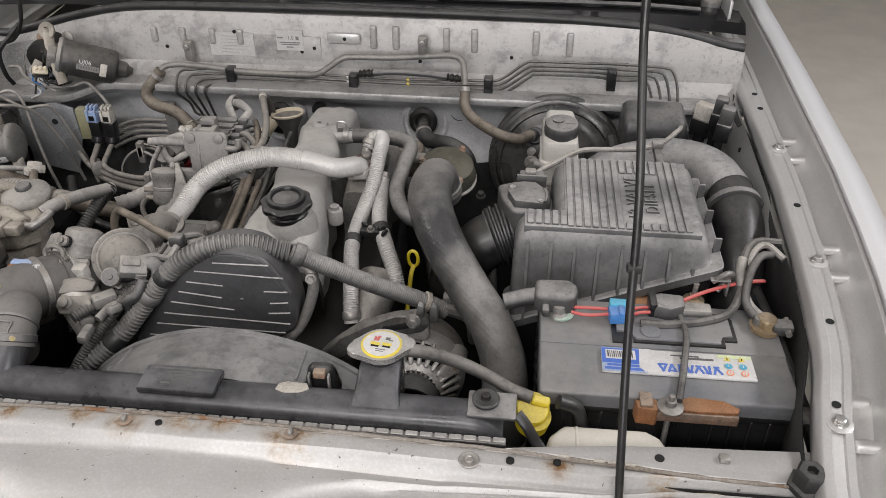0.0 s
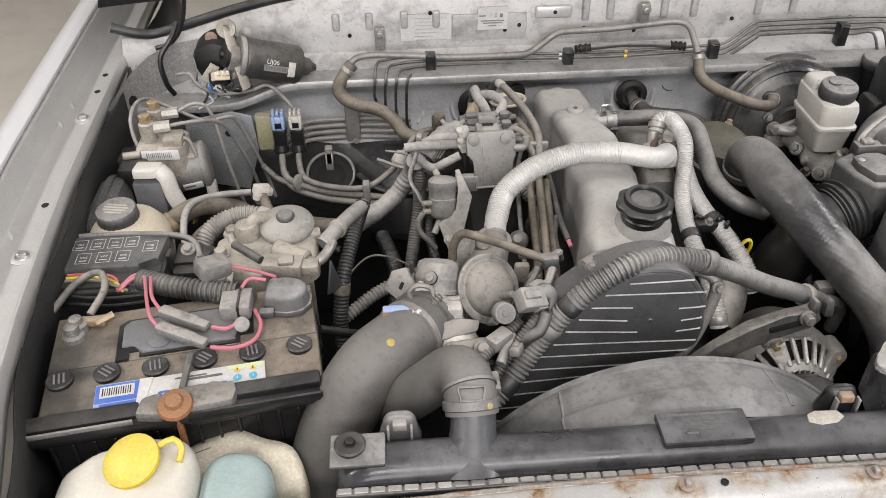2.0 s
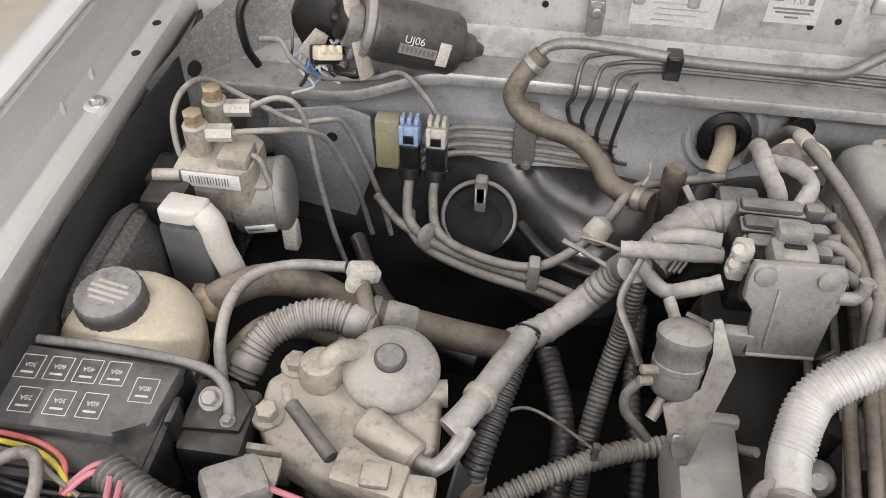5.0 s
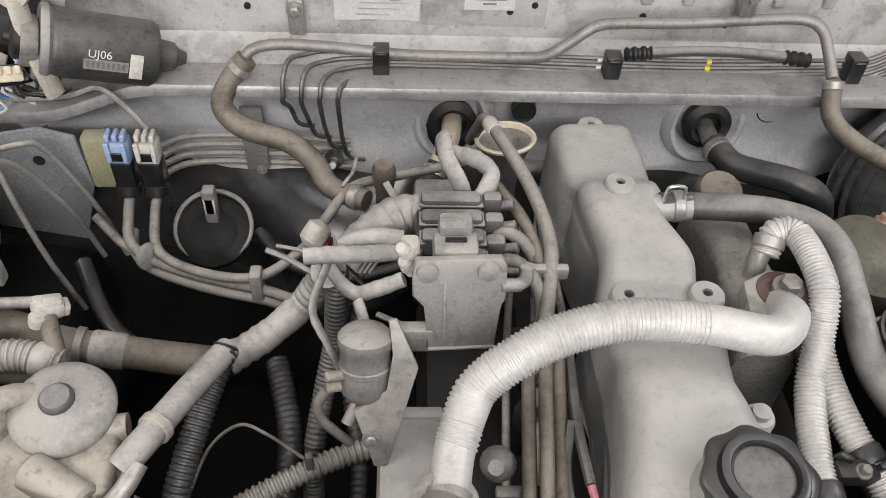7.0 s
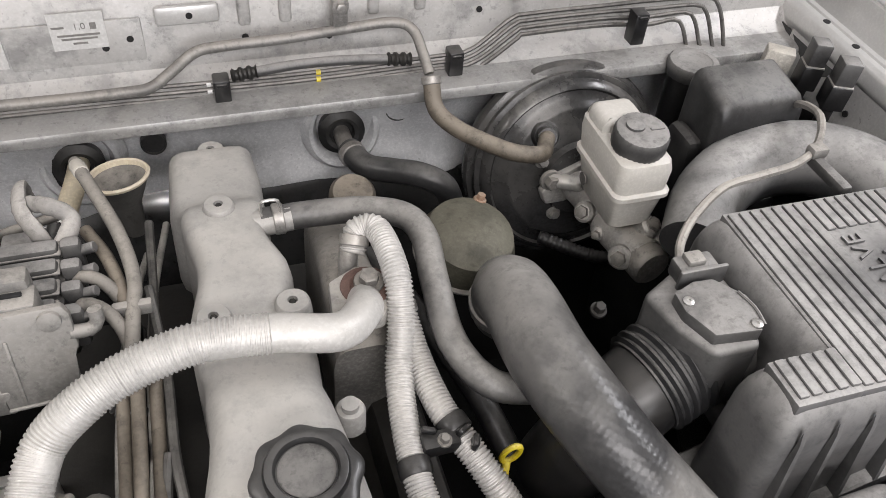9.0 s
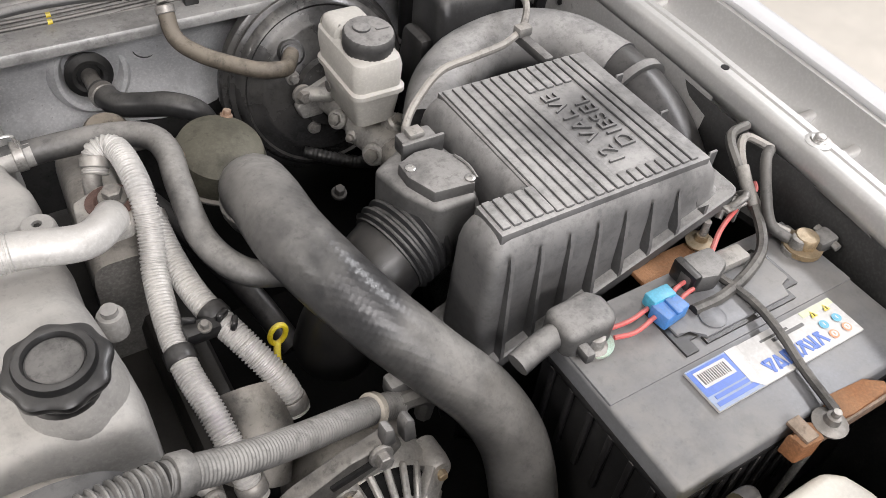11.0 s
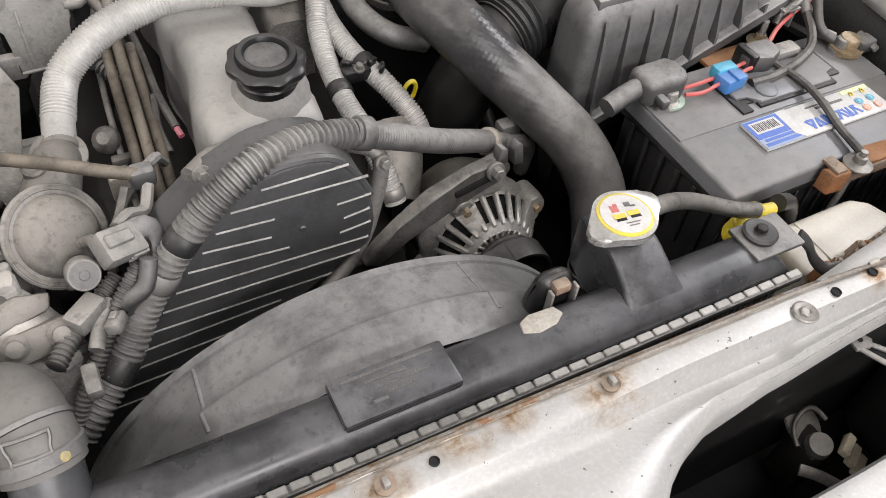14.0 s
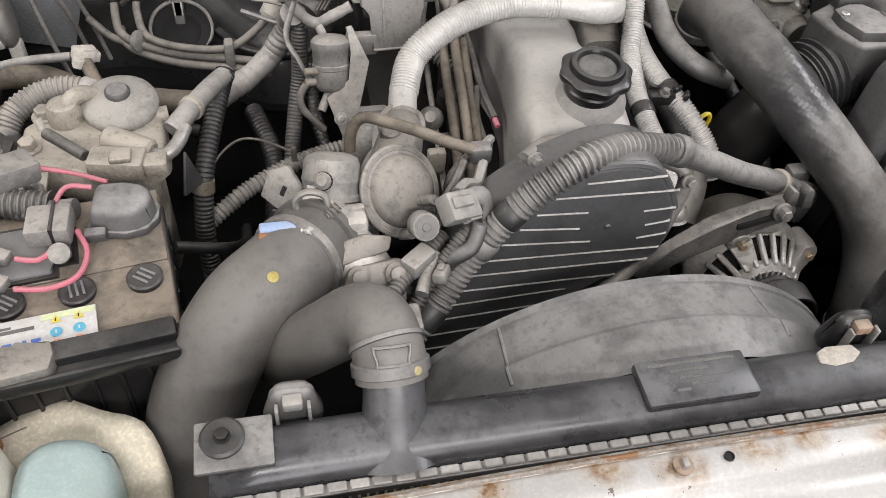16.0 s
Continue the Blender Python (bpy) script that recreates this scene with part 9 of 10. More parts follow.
solo("hose_spring_clamp", lathe([(0.017, 0), (0.0175, 0.012), (0.016, 0.014)], aim((-0.972, 1.135, 0.884), (0.7, 0.5, 0.5)), 18), COPPERISH, "brass coloured hose clamp by the steering reservoir", "clamp")
cl = empty("main_loom", "thick taped wiring loom sweeping down to the fuel filter", "wiring loom")
part("taped_conduit", taped([(-0.601, 1.185, 0.948), (-0.608, 1.210, 0.915), (-0.628, 1.210, 0.878), (-0.660, 1.185, 0.862), (-0.695, 1.16, 0.855)], 0.0150, 5, 16, 0.9), TAPE, cl)
part("sleeve", hose([(-0.683, 1.135, 0.905), (-0.701, 1.085, 0.922), (-0.721, 1.032, 0.934), (-0.735, 1.012, 0.930)], 0.0108, n=14), TAPE, cl)
part("sleeve_clip", ring_band([(-0.683, 1.135, 0.905), (-0.701, 1.085, 0.922), (-0.721, 1.032, 0.934), (-0.735, 1.012, 0.930)], 0.72, 0.0125, 0.008), BEIGECAST, cl, "beige clip")
part("down_leg", ribbed([(-0.683, 1.135, 0.910), (-0.700, 1.08, 0.885), (-0.715, 1.03, 0.85), (-0.722, 1.0, 0.79), (-0.72, 0.98, 0.72)], 0.0105, 0.005, 0.0012), SEAL, cl)
part("down_clip", lathe([(0.0125, 0), (0.0125, 0.014)], aim((-0.718, 1.02, 0.835), (0.1, 0.4, 1)), 16), BROWNHOSE, cl)
solo("loom_down_leg", ribbed([(-0.594, 1.192, 0.945), (-0.597, 1.182, 0.901), (-0.600, 1.174, 0.864), (-0.609, 1.150, 0.826), (-0.618, 1.110, 0.785), (-0.62, 1.08, 0.72)], 0.0098, 0.0045, 0.0008), CONDUIT, "dark taped loom leg running down beside the engine", "wiring loom")
solo("cross_hose", ribbed([(-0.535, 1.105, 0.812), (-0.586, 1.090, 0.814), (-0.630, 1.068, 0.815), (-0.675, 1.045, 0.806), (-0.72, 1.02, 0.785)], 0.0092, 0.0058, 0.0018), PALECONDUIT, "grey corrugated hose crossing below the loom", "hose")
wire("thin_wire", [(-0.725, 1.075, 0.777), (-0.710, 1.108, 0.797), (-0.682, 1.115, 0.822), (-0.654, 1.096, 0.838), (-0.619, 1.072, 0.838)], 0.0016, VACHOSE, "thin looping grey wire above the dark gap")
solo("wire_stalk", box((-0.616, 1.073, 0.828), (0.007, 0.007, 0.03), 0.002), VACHOSE, "small grey wire clip on the cross hose", "clip")


# ---- intake side of the engine ----
cov = empty("solenoid_cover", "grey sheet cover plate over the solenoid pack", "cover plate")
mC = Matrix.Translation((-0.496, 1.120, 0.992)) @ pose(0, 0, 0, 76, 0, 3)
part("plate", prism([(-0.036, 0.020), (-0.034, 0.034), (0.030, 0.034), (0.034, 0.026), (0.034, -0.004), (0.029, -0.009), (0.028, -0.046), (-0.025, -0.048), (-0.026, -0.006), (-0.036, 0.002)], -0.002, 0.004, 0.0015, mC), PLATEGREY, cov)
part("stiffener", box((-0.012, -0.014, 0.0045), (0.0030, 0.055, 0.0022), 0.001, mC), PLATEGREY, cov)
part("plate_hem", box((0.0015, -0.0465, 0.002), (0.052, 0.003, 0.008), 0.001, mC, seg=1), PLATEGREY, cov)
part("tab", hose([tuple(mC @ Vector(p)) for p in ((0.030, 0.008, 0.0), (0.044, 0.006, -0.002), (0.050, 0.012, -0.003), (0.050, 0.022, -0.003))], 0.0055, n=10), PLATEGREY, cov)
for dx in (-0.025, 0.020):
    part("rivet", lathe([(0.0085, 0.004), (0.008, 0.007), (0.004, 0.008)], mC @ Matrix.Translation((dx, 0.024, 0)), 18), PLATEGREY, cov)
part("foot", box((-0.532, 1.112, 0.952), (0.034, 0.012, 0.026), 0.003), PLATEGREY, cov)
sp = empty("solenoid_pack", "dusty stack of solenoid valves with connectors", "solenoid valves")
part("core", box((-0.500, 1.185, 0.965), (0.060, 0.060, 0.060), 0.006), BLACK, sp)
for k in range(4):
    part("coil", box((-0.500, 1.150 + 0.022 * k, 0.984), (0.050, 0.015, 0.044), 0.004), DUSTY, sp)
    part("coil_band", box((-0.500, 1.150 + 0.022 * k, 1.000), (0.053, 0.0165, 0.003), 0.001, seg=1), PLATEGREY, sp)
    part("valve", box((-0.466, 1.150 + 0.022 * k, 0.978 + 0.003 * k), (0.016, 0.013, 0.040), 0.004), DUSTY, sp)
    part("valve_port", rod((-0.460, 1.150 + 0.022 * k, 0.985 + 0.003 * k), (-0.448, 1.147 + 0.022 * k, 0.990 + 0.003 * k), 0.0048, 10, chamfer=0.001), DUSTY, sp)
topc = part("top_connector", box((-0.500, 1.142, 1.014), (0.034, 0.024, 0.026), 0.004), PLATEGREY, sp)
part("connector_shoulder", box((-0.500, 1.156, 1.026), (0.026, 0.018, 0.020), 0.004), PLATEGREY, topc)
part("connector_slot", box((-0.500, 1.1425, 1.0275), (0.016, 0.004, 0.003), 0.0005, seg=1), DARK, topc)
part("connector_lip", box((-0.500, 1.1295, 1.004), (0.038, 0.004, 0.006), 0.001, seg=1), PLATEGREY, topc)
part("orange_mark", box((-0.500, 1.1295, 1.016), (0.020, 0.001, 0.013), 0), mat("faded_orange", (0.56, 0.33, 0.22), 0.7, 0, (0.46, 0.30, 0.21), 60), sp, "faded orange mark")
for k, (x, y, z) in enumerate(((-0.532, 1.150, 0.998), (-0.534, 1.146, 1.016), (-0.530, 1.158, 0.984))):
    sc = part("side_connector", box((x, y, z), (0.015, 0.016, 0.015), 0.004), WHITEPLASTIC, sp, "cream connector")
    part("connector_cap", lathe([(0.0055, 0), (0.006, 0.004), (0.004, 0.007)], aim((x - 0.004, y - 0.006, z + 0.004), (-0.4, -0.5, 0.7)), 12), WHITEPLASTIC, sc)
for k in range(3):
    part("pin_row", box((-0.519, 1.149, 0.990 + 0.010 * k), (0.010, 0.012, 0.0035), 0.001, seg=1), DARKSTEEL, sp)
part("rear_box", box((-0.512, 1.262, 0.945), (0.036, 0.030, 0.055), 0.005), DUSTY, sp)
part("wrap", taped([(-0.588, 1.198, 0.940), (-0.566, 1.220, 0.955), (-0.540, 1.236, 0.962), (-0.512, 1.236, 0.962), (-0.485, 1.225, 0.955)], 0.022, 3, 18, 0.8), TAPE, sp, "grey taped bundle")
for pts, r in (([(-0.505, 1.300, 0.985), (-0.505, 1.287, 1.010), (-0.502, 1.255, 1.012), (-0.492, 1.238, 1.000), (-0.482, 1.232, 0.972)], 0.0072),
               ([(-0.503, 1.268, 1.008), (-0.482, 1.250, 1.018), (-0.465, 1.244, 1.006), (-0.474, 1.226, 0.994), (-0.489, 1.205, 0.985)], 0.0068),
               ([(-0.618, 1.172, 0.978), (-0.596, 1.172, 0.980), (-0.574, 1.174, 0.979), (-0.536, 1.180, 0.976)], 0.0066),
               ([(-0.590, 1.185, 0.975), (-0.568, 1.190, 0.982), (-0.538, 1.186, 0.985)], 0.0070),
               ([(-0.606, 1.190, 0.965), (-0.594, 1.172, 0.955), (-0.578, 1.158, 0.950), (-0.560, 1.152, 0.962), (-0.538, 1.152, 0.974)], 0.0060),
               ([(-0.575, 1.150, 0.95), (-0.570, 1.135, 0.945), (-0.568, 1.12, 0.94)], 0.0050),
               ([(-0.600, 1.172, 0.97), (-0.612, 1.150, 0.94), (-0.60, 1.13, 0.92), (-0.59, 1.12, 0.90)], 0.0042)):
    solo("taped_cable", taped(pts, r * 1.05, int(r * 1e5)), TAPE, "grey cloth-taped wires looping over the solenoid pack", "cable", "taped wires")
for k in range(3):
    wire("thin_lead", [(-0.575 + 0.004 * k, 1.175, 0.955), (-0.560 + 0.005 * k, 1.20, 0.965), (-0.548 + 0.006 * k, 1.222, 0.972)], 0.0015, VACHOSE, "thin grey wire beside the taped bundle", group="thin leads", n=6)
HCL = [(-0.470, 1.392, 0.925), (-0.466, 1.362, 0.965), (-0.463, 1.325, 1.000), (-0.447, 1.276, 1.004), (-0.430, 1.227, 0.998), (-0.421, 1.180, 0.990), (-0.424, 1.145, 0.984), (-0.430, 1.11, 0.965)]
vh = empty("vacuum_hose", "brown dusty vacuum hose with white joiner", "hose")
part("hose_body", hose(HCL, 0.0060, n=12), VACHOSE, vh)
part("joiner", ring_band(HCL, 0.36, 0.0068, 0.016), WHITEPLASTIC, vh, "white plastic joiner")
stalk_pts = [(-0.458, 1.250, 0.985), (-0.440, 1.206, 0.988), (-0.429, 1.158, 0.980), (-0.428, 1.116, 0.958), (-0.431, 1.064, 0.940), (-0.434, 1.010, 0.925), (-0.437, 0.965, 0.91), (-0.438, 0.93, 0.88)]
for dx, dz in ((0.0, 0.0), (0.012, -0.012), (-0.012, -0.01)):
    s0 = [(x + dx * min(1, i / 3), y, z + dz) for i, (x, y, z) in enumerate(stalk_pts)]
    solo("injector_return_hose", hose(s0[(0 if dx == 0 else 3):], 0.0056, n=10), BROWNHOSE, "brown dusty hose running along the valve cover", "hose", "valve cover hoses")
for y0 in (1.185, 1.155):
    solo("hose_loop", hose([(-0.470, y0, 0.975), (-0.458, y0, 0.994), (-0.442, y0 - 0.008, 0.990), (-0.432, y0 - 0.02, 0.975), (-0.43, y0 - 0.035, 0.955)], 0.0055, n=10), VACHOSE, "short looped grey vacuum hose by the valve cover", "hose", "looped hoses")
solo("hose_tie", box((-0.424, 1.152, 0.984), (0.030, 0.008, 0.012), 0.002), PLATEGREY, "grey hose clip on the vacuum hoses", "clip")
for k, pts in enumerate(([(-0.415, 1.20, 0.955), (-0.408, 1.12, 0.94), (-0.408, 1.05, 0.93), (-0.404, 1.0, 0.925)], [(-0.412, 1.05, 0.93), (-0.418, 1.02, 0.915), (-0.416, 0.99, 0.905)], [(-0.412, 1.30, 0.94), (-0.414, 1.22, 0.93), (-0.418, 1.15, 0.92), (-0.42, 1.05, 0.89)])):
    wire("injector_lead", pts, 0.0042, CONDUIT, "black taped injector lead along the valve cover", group="injector leads")
solo("lead_tip", rod((-0.404, 1.0, 0.925), (-0.402, 0.990, 0.922), 0.0032, 8), PINK, "pink wire end by the valve cover", "wire end")

can = empty("vacuum_canister", "dusty grey cylindrical vacuum damper on a bracket", "vacuum canister")
mV = aim((-0.568, 1.088, 0.915), (0.02, 0.35, 0.94))
part("body", lathe([(0.008, -0.006), (0.016, -0.003), (0.0195, 0.003), (0.0195, 0.020), (0.0204, 0.021), (0.0204, 0.025), (0.0195, 0.026), (0.0195, 0.041), (0.021, 0.043), (0.021, 0.050), (0.017, 0.054), (0.006, 0.056)], mV, 32), PLATEGREY, can)
part("nipple", rod((-0.570, 1.088, 0.912), (-0.582, 1.07, 0.895), 0.005, 10), PLATEGREY, can)
part("bracket_arm", prism([(-0.5761, 0.9101), (-0.5603, 0.8625), (-0.5497, 0.8628), (-0.5263, 0.9460), (-0.5430, 0.9854), (-0.5496, 0.9839), (-0.5449, 0.9570), (-0.5495, 0.9273)], 0, 0.004, 0.001, Matrix(((1, 0, 0, 0), (0, 0.5, -0.866, 0.618), (0, 0.866, 0.5, 0.123), (0, 0, 0, 1)))), PALECONDUIT, can)
part("bracket_bolt", bolt((-0.5622, 1.058, 0.8925), (0, -0.87, 0.5), 0.005, 0.006), GALV, can)
for z in (0.940, 0.926):
    part("side_port", rod((-0.580, 1.088, z - 0.004), (-0.597, 1.082, z), 0.0042, 10, chamfer=0.001), BEIGECAST, can)
part("drain_hose", hose([(-0.596, 1.082, 0.924), (-0.604, 1.078, 0.912), (-0.602, 1.074, 0.896), (-0.592, 1.070, 0.885), (-0.58, 1.068, 0.87)], 0.0042, n=10), VACHOSE, can)

man = empty("intake_manifold", "dusty cast intake manifold with runner box", "intake manifold")
part("runner", box((-0.532, 1.02, 0.835), (0.052, 0.16, 0.075), 0.009), COVER, man)
part("runner_lip", box((-0.532, 1.094, 0.870), (0.056, 0.012, 0.012), 0.004), COVER, man)
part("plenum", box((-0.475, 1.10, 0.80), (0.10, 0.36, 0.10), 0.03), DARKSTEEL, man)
part("side_plate", box((-0.553, 0.955, 0.930), (0.022, 0.006, 0.09), 0.002, None), ELBOWCAST, man, "bright flat plate")
part("pipe", hose([(-0.525, 1.095, 0.870), (-0.518, 1.085, 0.860), (-0.505, 1.075, 0.862), (-0.495, 1.065, 0.875)], 0.0042), GALV, man)
part("knob", lathe([(0.012, 0), (0.014, 0.006), (0.010, 0.016), (0.006, 0.02)], aim((-0.466, 1.03, 0.905), (-0.2, -0.6, 0.7)), 16), CAST, man)
part("link", box((-0.452, 1.01, 0.895), (0.034, 0.010, 0.008), 0.002, None), CAST, man)
part("link", box((-0.468, 0.985, 0.885), (0.020, 0.012, 0.030), 0.003, None), BEIGECAST, man)
for k in range(5):
    part("injector", rod((-0.445 + 0.004 * (k % 2), 0.93 + 0.075 * k, 0.83), (-0.44, 0.93 + 0.075 * k, 0.90), 0.009, 12), DARKSTEEL, man)
part("spring", ribbed([(-0.457, 1.115, 0.945), (-0.445, 1.10, 0.935), (-0.43, 1.085, 0.93)], 0.008, 0.005, 0.003, 12), DUSTY, man)

thr = empty("intake_throttle", "cast aluminium intake throttle with vacuum drum", "throttle body")
mT = aim((-0.590, 0.880, 0.952), (0.25, 0.10, 0.96))
part("drum", lathe([(0.022, -0.004), (0.0285, 0.0), (0.0285, 0.004), (0.0262, 0.006), (0.0255, 0.014), (0.0262, 0.0155), (0.0262, 0.018), (0.0255, 0.0195), (0.0250, 0.030), (0.0230, 0.0355), (0.0170, 0.0385), (0.0, 0.0395)], aim((-0.592, 0.866, 0.962), (0.12, 0.55, 0.82)), 36), PLATEGREY, thr, "round vacuum drum")
part("throat", rod((-0.600, 0.850, 0.938), (-0.572, 0.880, 0.930), 0.036, 28, chamfer=0.004), BRIGHTCAST, thr)
part("flange", lathe([(0.042, 0), (0.043, 0.004), (0.043, 0.010), (0.040, 0.012)], aim((-0.600, 0.847, 0.938), (-0.6, -0.75, 0.2)), 32), BRIGHTCAST, thr)
mT = aim((-0.606, 0.838, 0.974), (-0.15, -0.7, 0.7))
part("lever_plate", prism([(-0.020, -0.014), (-0.006, -0.018), (0.012, -0.014), (0.020, -0.004), (0.018, 0.008), (0.006, 0.012), (0.002, 0.022), (-0.010, 0.022), (-0.012, 0.008), (-0.022, 0.002)], -0.002, 0.003, 0.001, mT), BRIGHTCAST, thr)
part("lever_plate", prism([(-0.010, -0.024), (0.010, -0.026), (0.014, -0.014), (0.006, -0.002), (-0.012, -0.006)], 0.005, 0.008, 0.001, mT), CAST, thr)
part("lever_hook", hose([tuple(mT @ Vector(q)) for q in ((-0.014, -0.004, 0.006), (-0.018, 0.008, 0.010), (-0.008, 0.016, 0.012), (0.006, 0.014, 0.010), (0.010, 0.004, 0.006))], 0.0032, n=8, step=0.003), CAST, thr)
part("shaft_nut", lathe([(0.0075, 0.002), (0.0075, 0.006), (0.0045, 0.008), (0.0045, 0.012), (0.0, 0.0125)], mT @ Matrix.Translation((0.004, 0.026, 0.004)), 14), CAST, thr)
part("shaft_hole", lathe([(0.0082, 0.0), (0.0082, 0.0035), (0.007, 0.004)], mT @ Matrix.Translation((0.004, 0.026, 0.001)), 18), DARK, thr)
for dx, dy in ((-0.014, -0.008), (0.012, -0.008), (0.014, 0.004)):
    part("plate_screw", lathe([(0.004, 0.002), (0.004, 0.006), (0.002, 0.0065)], mT @ Matrix.Translation((dx, dy, 0.001)), 12), GALV, thr)
part("return_spring", ribbed([tuple(mT @ Vector(q)) for q in ((-0.002, -0.012, 0.010), (0.010, -0.004, 0.010), (0.018, 0.006, 0.008))], 0.0042, 0.0034, 0.0022, 10), CAST, thr)
part("lever_arm", box((-0.580, 0.838, 0.972), (0.030, 0.008, 0.010), 0.003, None), BRIGHTCAST, thr)
part("side_bracket", prism([(-0.020, -0.014), (0.012, -0.018), (0.016, 0.010), (-0.006, 0.022), (-0.022, 0.010)], 0, 0.005, 0.0015, aim((-0.630, 0.872, 0.968), (-0.5, -0.5, 0.6))), PLATEGREY, thr)
part("side_slot", box((0, 0, 0.0048), (0.005, 0.009, 0.001), 0.0003, aim((-0.630, 0.872, 0.968), (-0.5, -0.5, 0.6)), seg=1), DARK, thr)
for dx, dy, dz in ((-0.622, 0.830, 0.962), (-0.588, 0.824, 0.960)):
    part("flange_bolt", bolt((dx, dy, dz), (-0.2, -0.8, 0.5), 0.0045, 0.008), GALV, thr)
part("lower_arm", box((-0.575, 0.828, 0.955), (0.022, 0.020, 0.040), 0.006, None), ELBOWCAST, thr)
elbow = part("elbow", hose([(-0.606, 0.856, 0.936), (-0.590, 0.828, 0.938), (-0.574, 0.810, 0.928), (-0.562, 0.806, 0.895), (-0.556, 0.81, 0.85)], lambda u, q: 0.029 - 0.003 * u, n=28), ELBOWCAST, thr, "bright cast intake elbow")
part("elbow_rib", prism([(-0.030, -0.006), (0.024, -0.004), (0.030, 0.008), (0.006, 0.016), (-0.026, 0.014)], 0, 0.010, 0.003, aim((-0.574, 0.806, 0.950), (0.15, -0.65, 0.74))), CAST, elbow)
part("ear", prism([(-0.024, -0.012), (0.024, -0.012), (0.030, 0.0), (0.022, 0.012), (-0.022, 0.012), (-0.030, 0.0)], 0, 0.010, 0.003, aim((-0.562, 0.790, 0.938), (0.1, -0.72, 0.70))), CAST, elbow)
for x in (-0.578, -0.546):
    part("ear_nut", lathe([(0.0095, 0), (0.010, 0.004), (0.0065, 0.006), (0.0065, 0.011), (0.004, 0.012), (0.0, 0.012)], aim((x, 0.784, 0.946), (0.1, -0.72, 0.70)), 16), CAST, elbow)
part("paint_dab", lathe([(0.005, 0), (0.0045, 0.0006)], aim((-0.581, 0.799, 0.9555), (-0.1, -0.65, 0.75)), 10), YELLOW, elbow, "dab of yellow paint")
# dark box added to fill the gap behind the throttle
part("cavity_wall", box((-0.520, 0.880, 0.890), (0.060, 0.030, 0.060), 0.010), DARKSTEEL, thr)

ev = empty("exhaust_gas_valve", "round diaphragm exhaust gas valve with sensor", "egr valve")
mE = aim((-0.530, 0.866, 0.962), (0.42, -0.62, 0.62)) @ Matrix.Scale(1.10, 4)
part("diaphragm", lathe([(0.026, -0.012), (0.034, -0.005), (0.0365, -0.002), (0.0378, 0.0), (0.0378, 0.003), (0.0362, 0.0045), (0.0335, 0.0045), (0.0325, 0.0035), (0.0305, 0.0040), (0.0290, 0.0085), (0.0270, 0.0105), (0.0190, 0.0145), (0.0120, 0.0165), (0.0, 0.017)], mE, 48), VACHOSE, ev)
part("rim_crimp", lathe([(0.0370, -0.002), (0.0385, 0.0), (0.0385, 0.0025), (0.0372, 0.004)], mE, 48), PLATEGREY, ev)
part("neck", hose([(-0.512, 0.965, 0.952), (-0.516, 0.940, 0.965), (-0.526, 0.910, 0.962), (-0.539, 0.882, 0.950)], lambda u, s: 0.019 + 0.007 * u, n=22), CAST, ev)
part("neck_flange", lathe([(0.022, 0), (0.024, 0.004), (0.024, 0.010), (0.020, 0.013)], aim((-0.511, 0.972, 0.945), (0.05, -0.3, 0.9)), 24), CAST, ev)
part("neck_boss", rod((-0.530, 0.925, 0.975), (-0.530, 0.92, 0.992), 0.010, 16, chamfer=0.002), CAST, ev)
part("sensor", lathe([(0.011, 0), (0.0125, 0.002), (0.0125, 0.018), (0.0115, 0.0195), (0.0, 0.0195)], aim((-0.520, 0.818, 0.968), (0.1, -0.75, 0.55)), 24), PLATEGREY, ev)
part("sensor_face", lathe([(0.0105, 0.019), (0.0105, 0.0202), (0.004, 0.0202), (0.0035, 0.0212), (0.0, 0.0212)], aim((-0.520, 0.818, 0.968), (0.1, -0.75, 0.55)), 24), DUSTY, ev)
part("stud", lathe([(0.0045, 0), (0.0045, 0.014), (0.004, 0.016)], mE @ Matrix.Translation((-0.016, -0.032, 0.0)), 12), GALV, ev)
part("stud", lathe([(0.0045, 0), (0.0045, 0.022), (0.004, 0.024)], mE @ Matrix.Translation((0.004, -0.012, 0.012)), 12), GALV, ev)
mQ = Matrix.Translation((-0.489, 0.812, 0.990)) @ pose(0, 0, 0, 32, 18, 26)
evc = part("connector", box((0, 0, 0), (0.034, 0.026, 0.019), 0.003, mQ), PLATEGREY, ev, "grey wire connector")
for k in range(3):
    part("connector_rib", box((0.010, -0.013, -0.005 + 0.005 * k), (0.014, 0.003, 0.0022), 0.0007, mQ, seg=1), PLATEGREY, evc)
part("connector_latch", box((-0.003, 0.002, 0.0105), (0.022, 0.010, 0.004), 0.0012, mQ, seg=1), PLATEGREY, evc)
part("connector_boot", sweep(spline([tuple(mQ @ Vector(p)) for p in ((0.014, 0.004, 0.004), (0.024, 0.004, 0.006), (0.031, -0.003, 0.002), (0.031, -0.016, -0.008), (0.026, -0.030, -0.018), (0.018, -0.040, -0.026))], 0.004), 0.0095, 14, None, 0.55), DUSTY, ev, "dusty rubber boot")
part("lead", hose([(-0.472, 0.800, 0.98), (-0.48, 0.790, 0.962), (-0.495, 0.79, 0.95), (-0.50, 0.80, 0.92)], 0.007), DUSTY, ev)
